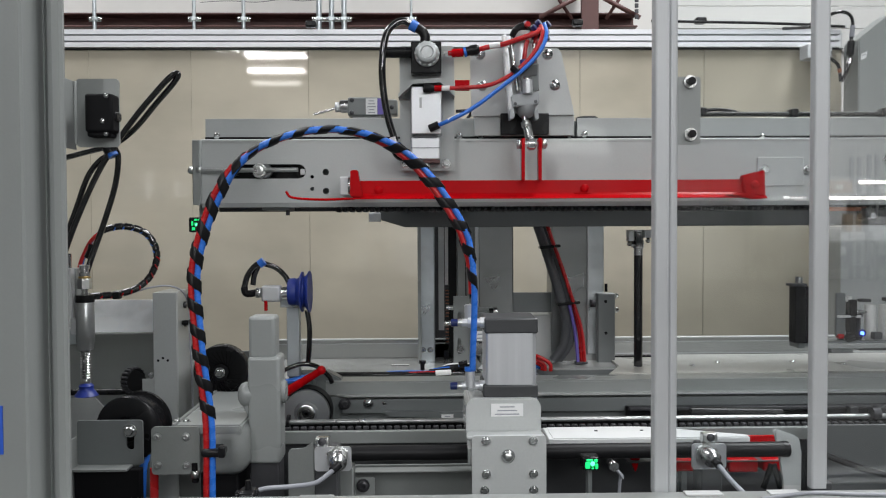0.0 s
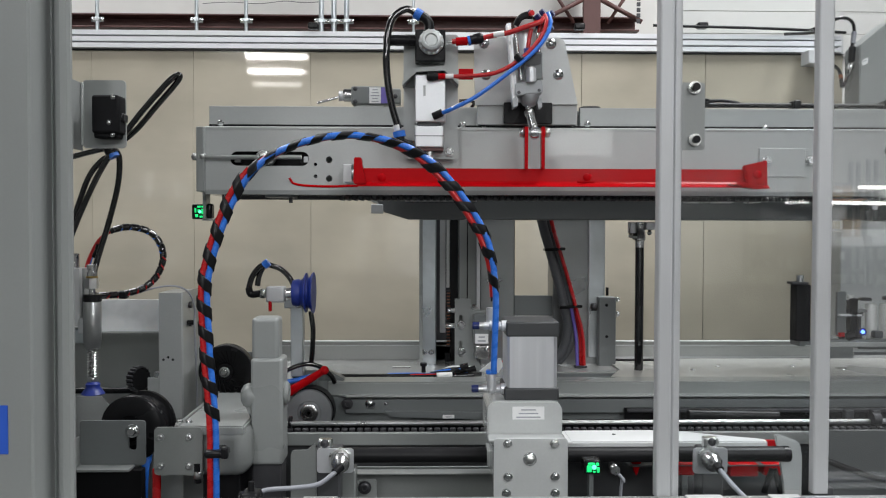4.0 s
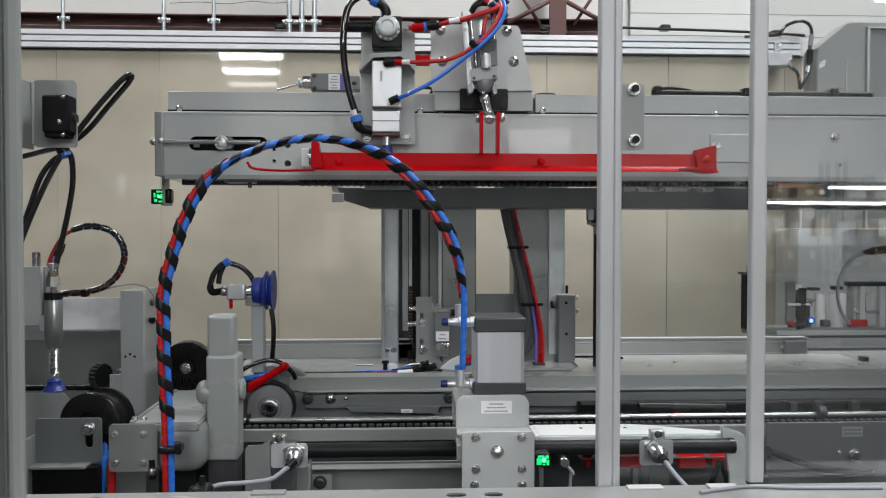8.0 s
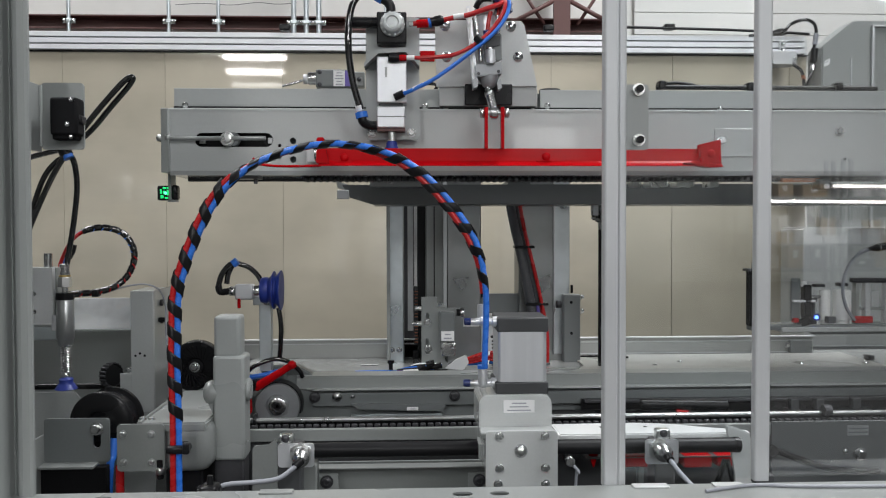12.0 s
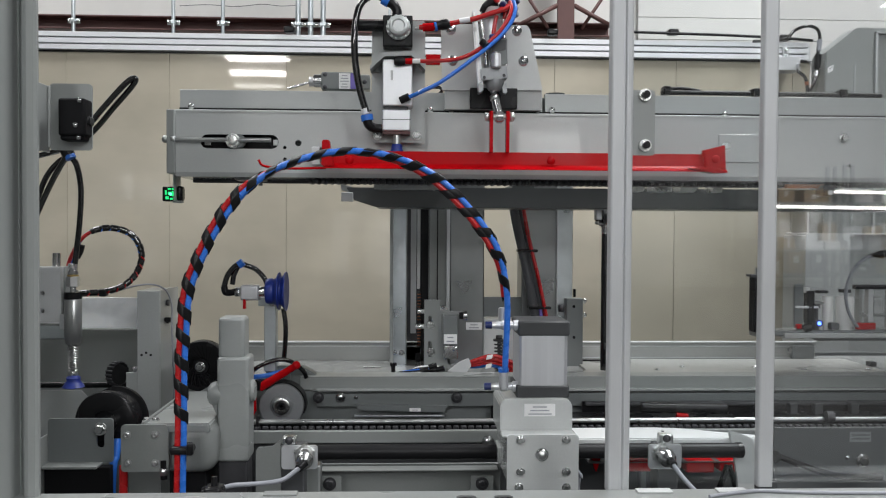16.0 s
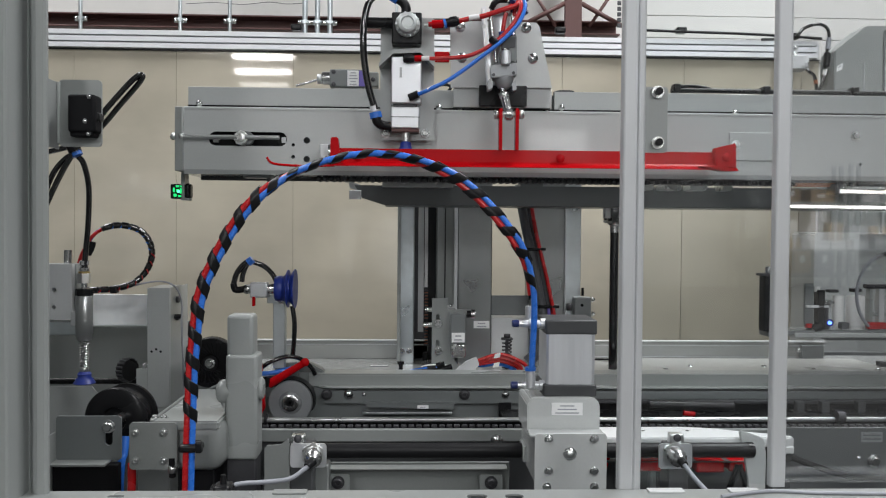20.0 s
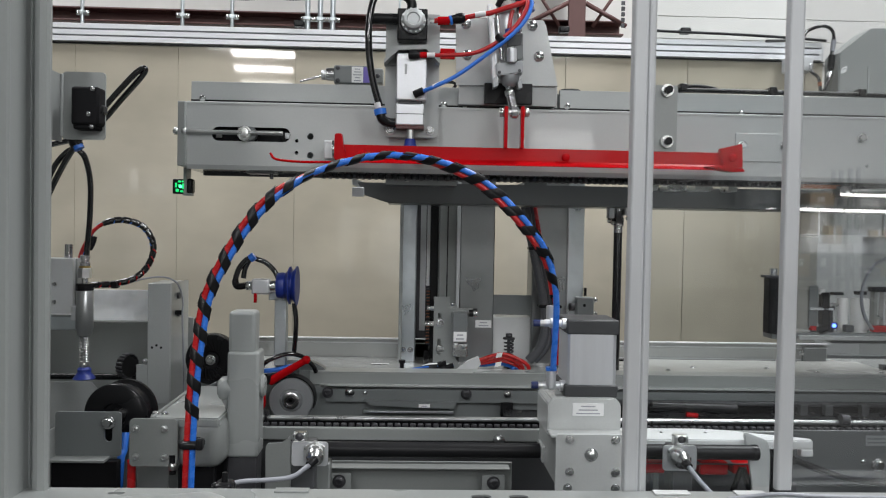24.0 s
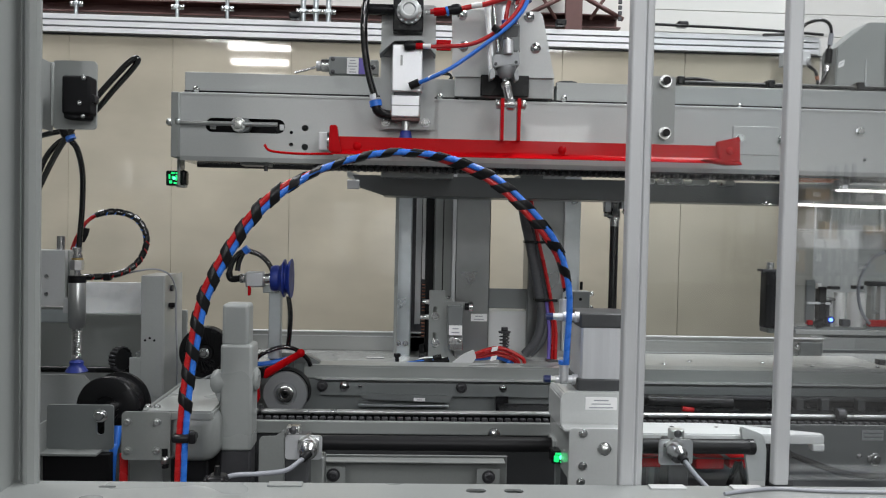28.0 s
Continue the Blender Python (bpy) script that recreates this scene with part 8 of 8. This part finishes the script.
def piece_pose(line, i):
    """The pose of piece i in the loop: its z along the hose, its x away from the loop's inside, slowly twisting."""
    a, b = line[i], line[i + 1]
    z = (b - a).normalized()
    y = Vector((0, 1, 0))
    x = y.cross(z).normalized()
    s = i / PIECES
    turn = math.pi * (1 - 0.5 * min(1, max(0, (s - 0.41) / 0.07)) - 0.5 * min(1, max(0, (s - 0.60) / 0.14)) + 0.36 * min(1, max(0, (s - 0.79) / 0.07)))
    m = Matrix((x, z.cross(x), z)).transposed() @ Matrix.Rotation(turn, 3, "Z")
    return Matrix.Translation((a + b) / 2) @ m.to_4x4()


hose = thing("hose_loop", SHAPES[0][1][0], "tall loop of red and blue air tubes in black spiral wrap", "hose")
HO = Vector(SHAPES[0][1][0])
_, LEN = hose_line(17.0)
STEP = LEN / PIECES
RT = 0.0054


def local_mesh(name, bm, material):
    ob = part(name, bm, material)
    me = ob.data
    bpy.data.objects.remove(ob)
    return me


half = STEP * 0.56
blue_me = local_mesh("blue_tube", cyl((-RT * 0.95, 0, -half), (-RT * 0.95, 0, half), RT, seg=12), BLUE_HOSE)
red_me = local_mesh("red_tube", cyl((RT * 0.95, 0, -half), (RT * 0.95, 0, half), RT, seg=12), RED_HOSE)


def wrap_mesh(phase):
    """Half a turn of flat spiral wrap round the tube pair."""
    bm = bmesh.new()
    rows = []
    for k in range(13):
        a = phase - math.pi * (k / 12 * 1.04 - 0.02)
        zc = STEP * (k / 12 - 0.5)
        rad = RT * (1.18 + 0.92 * abs(math.cos(a)))
        row = []
        for dz, dr in ((-0.0108, 0), (-0.0094, 0.0014), (0.0094, 0.0014), (0.0108, 0)):
            row.append(bm.verts.new(((rad + dr) * math.cos(a), (RT * 1.16 + dr) * math.sin(a), zc + dz)))
        rows.append(row)
    for r0, r1_ in zip(rows, rows[1:]):
        for j in range(4):
            bm.faces.new((r0[j], r0[(j + 1) % 4], r1_[(j + 1) % 4], r1_[j])).smooth = True
    bm.faces.new(rows[0])
    bm.faces.new(rows[-1][::-1])
    return local_mesh("spiral_wrap", bm, RUBBER)


WRAPS = (wrap_mesh(0.0), wrap_mesh(math.pi))
SEGMENTS = []
for i in range(PIECES):
    seg = new("tube_segment", blue_me)
    seg.parent = hose
    if i < PIECES * 0.90:
        r_ = new("red_tube", red_me)
        r_.parent = seg
    if PIECES * 0.11 < i < PIECES * 0.885:
        w_ = new("spiral_wrap", WRAPS[i % 2])
        w_.parent = seg
    SEGMENTS.append(seg)
hb_ = thing("hose_clamp", (-0.3893, 1.46, 0.865), "black hose clamp on the arm", "clamp")
part("band", bx(-0.4061, -0.3673, 1.436, 1.47, 0.8617, 0.8755, 0.005), BLACK, hb_)
part("latch", bx(-0.3753, -0.3638, 1.43, 1.445, 0.8624, 0.882, 0.003), BLACK, hb_)
part("stem", bx(-0.3979, -0.3832, 1.46, 1.51, 0.8594, 0.8674, 0.002), BLACK, hb_)


# ---- what moves ----
def shifted(ob, v):
    return Matrix.Translation(ORIGIN[ob] + Vector(v))


def glide(ob, keys, axis):
    """Keys of (seconds, metres) along one axis."""
    walk(ob, [(t, shifted(ob, [d if k == axis else 0 for k in range(3)])) for t, d in keys])


def motions():
    rise = [(0, -0.077), (2, -0.0607), (4, -0.0443), (6, -0.0280), (8, -0.0112), (9.0, -0.0030), (9.4, 0.0), (10, 0.0), (15, 0.0), (28, 0.0)]
    back = [(0, -0.0845), (5, -0.0590), (10, -0.0330), (15, -0.0088), (17, 0.0), (19.5, 0.0118), (20, 0.0122), (21, 0.0122), (28, 0.0125)]
    side = [(0, -0.1313), (7, -0.0755), (14.5, -0.0190), (17, 0.0), (21, 0.0302), (24.5, 0.0555), (28, 0.0817)]
    for ob in LIFTED:
        k = 0.83 if ob in (tr,) else 1.0
        glide(ob, [(t, d * k) for t, d in rise], 2)
    for ob in SIDE:
        glide(ob, [(t, d * 0.5) for t, d in rise], 2)
    for ob in MOVED_BACK:
        glide(ob, back, 1)
    sway = [(0, 0.034), (8, 0.019), (12.5, 0.008), (17, 0.0), (28, -0.004)]
    glide(hb, sway, 0)
    rows = []
    for t, dx in sway:
        i = max(k for k in range(len(back)) if back[k][0] <= t)
        (ta, da), (tb, db_) = back[i], back[min(i + 1, len(back) - 1)]
        port = PORT + Vector((0, da + (db_ - da) * (t - ta) / max(1e-6, tb - ta), 0))
        turn = (JOIN - PORT).rotation_difference(JOIN + Vector((dx, 0, 0)) - port)
        rows.append((t, Matrix.Translation(port) @ turn.to_matrix().to_4x4()))
    walk(ph, rows)
    glide(wl2, [(t, d * 0.5) for t, d in back], 1)
    for ob in (car, pad):
        glide(ob, side, 0)
    walk(dr, [(t, Matrix.Translation(ORIGIN[dr]) @ Matrix.Rotation(radians(5.4 * d / 0.077), 4, "Y")) for t, d in rise])
    times = [0, 2, 4, 6, 8, 10, 12, 14.5, 17, 19, 21, 23.5, 26, 28]
    lines = [(t, hose_line(t)[0]) for t in times]
    for i, seg in enumerate(SEGMENTS):
        walk(seg, [(t, Matrix.Translation(-HO) @ piece_pose(line, i)) for t, line in lines])


motions()
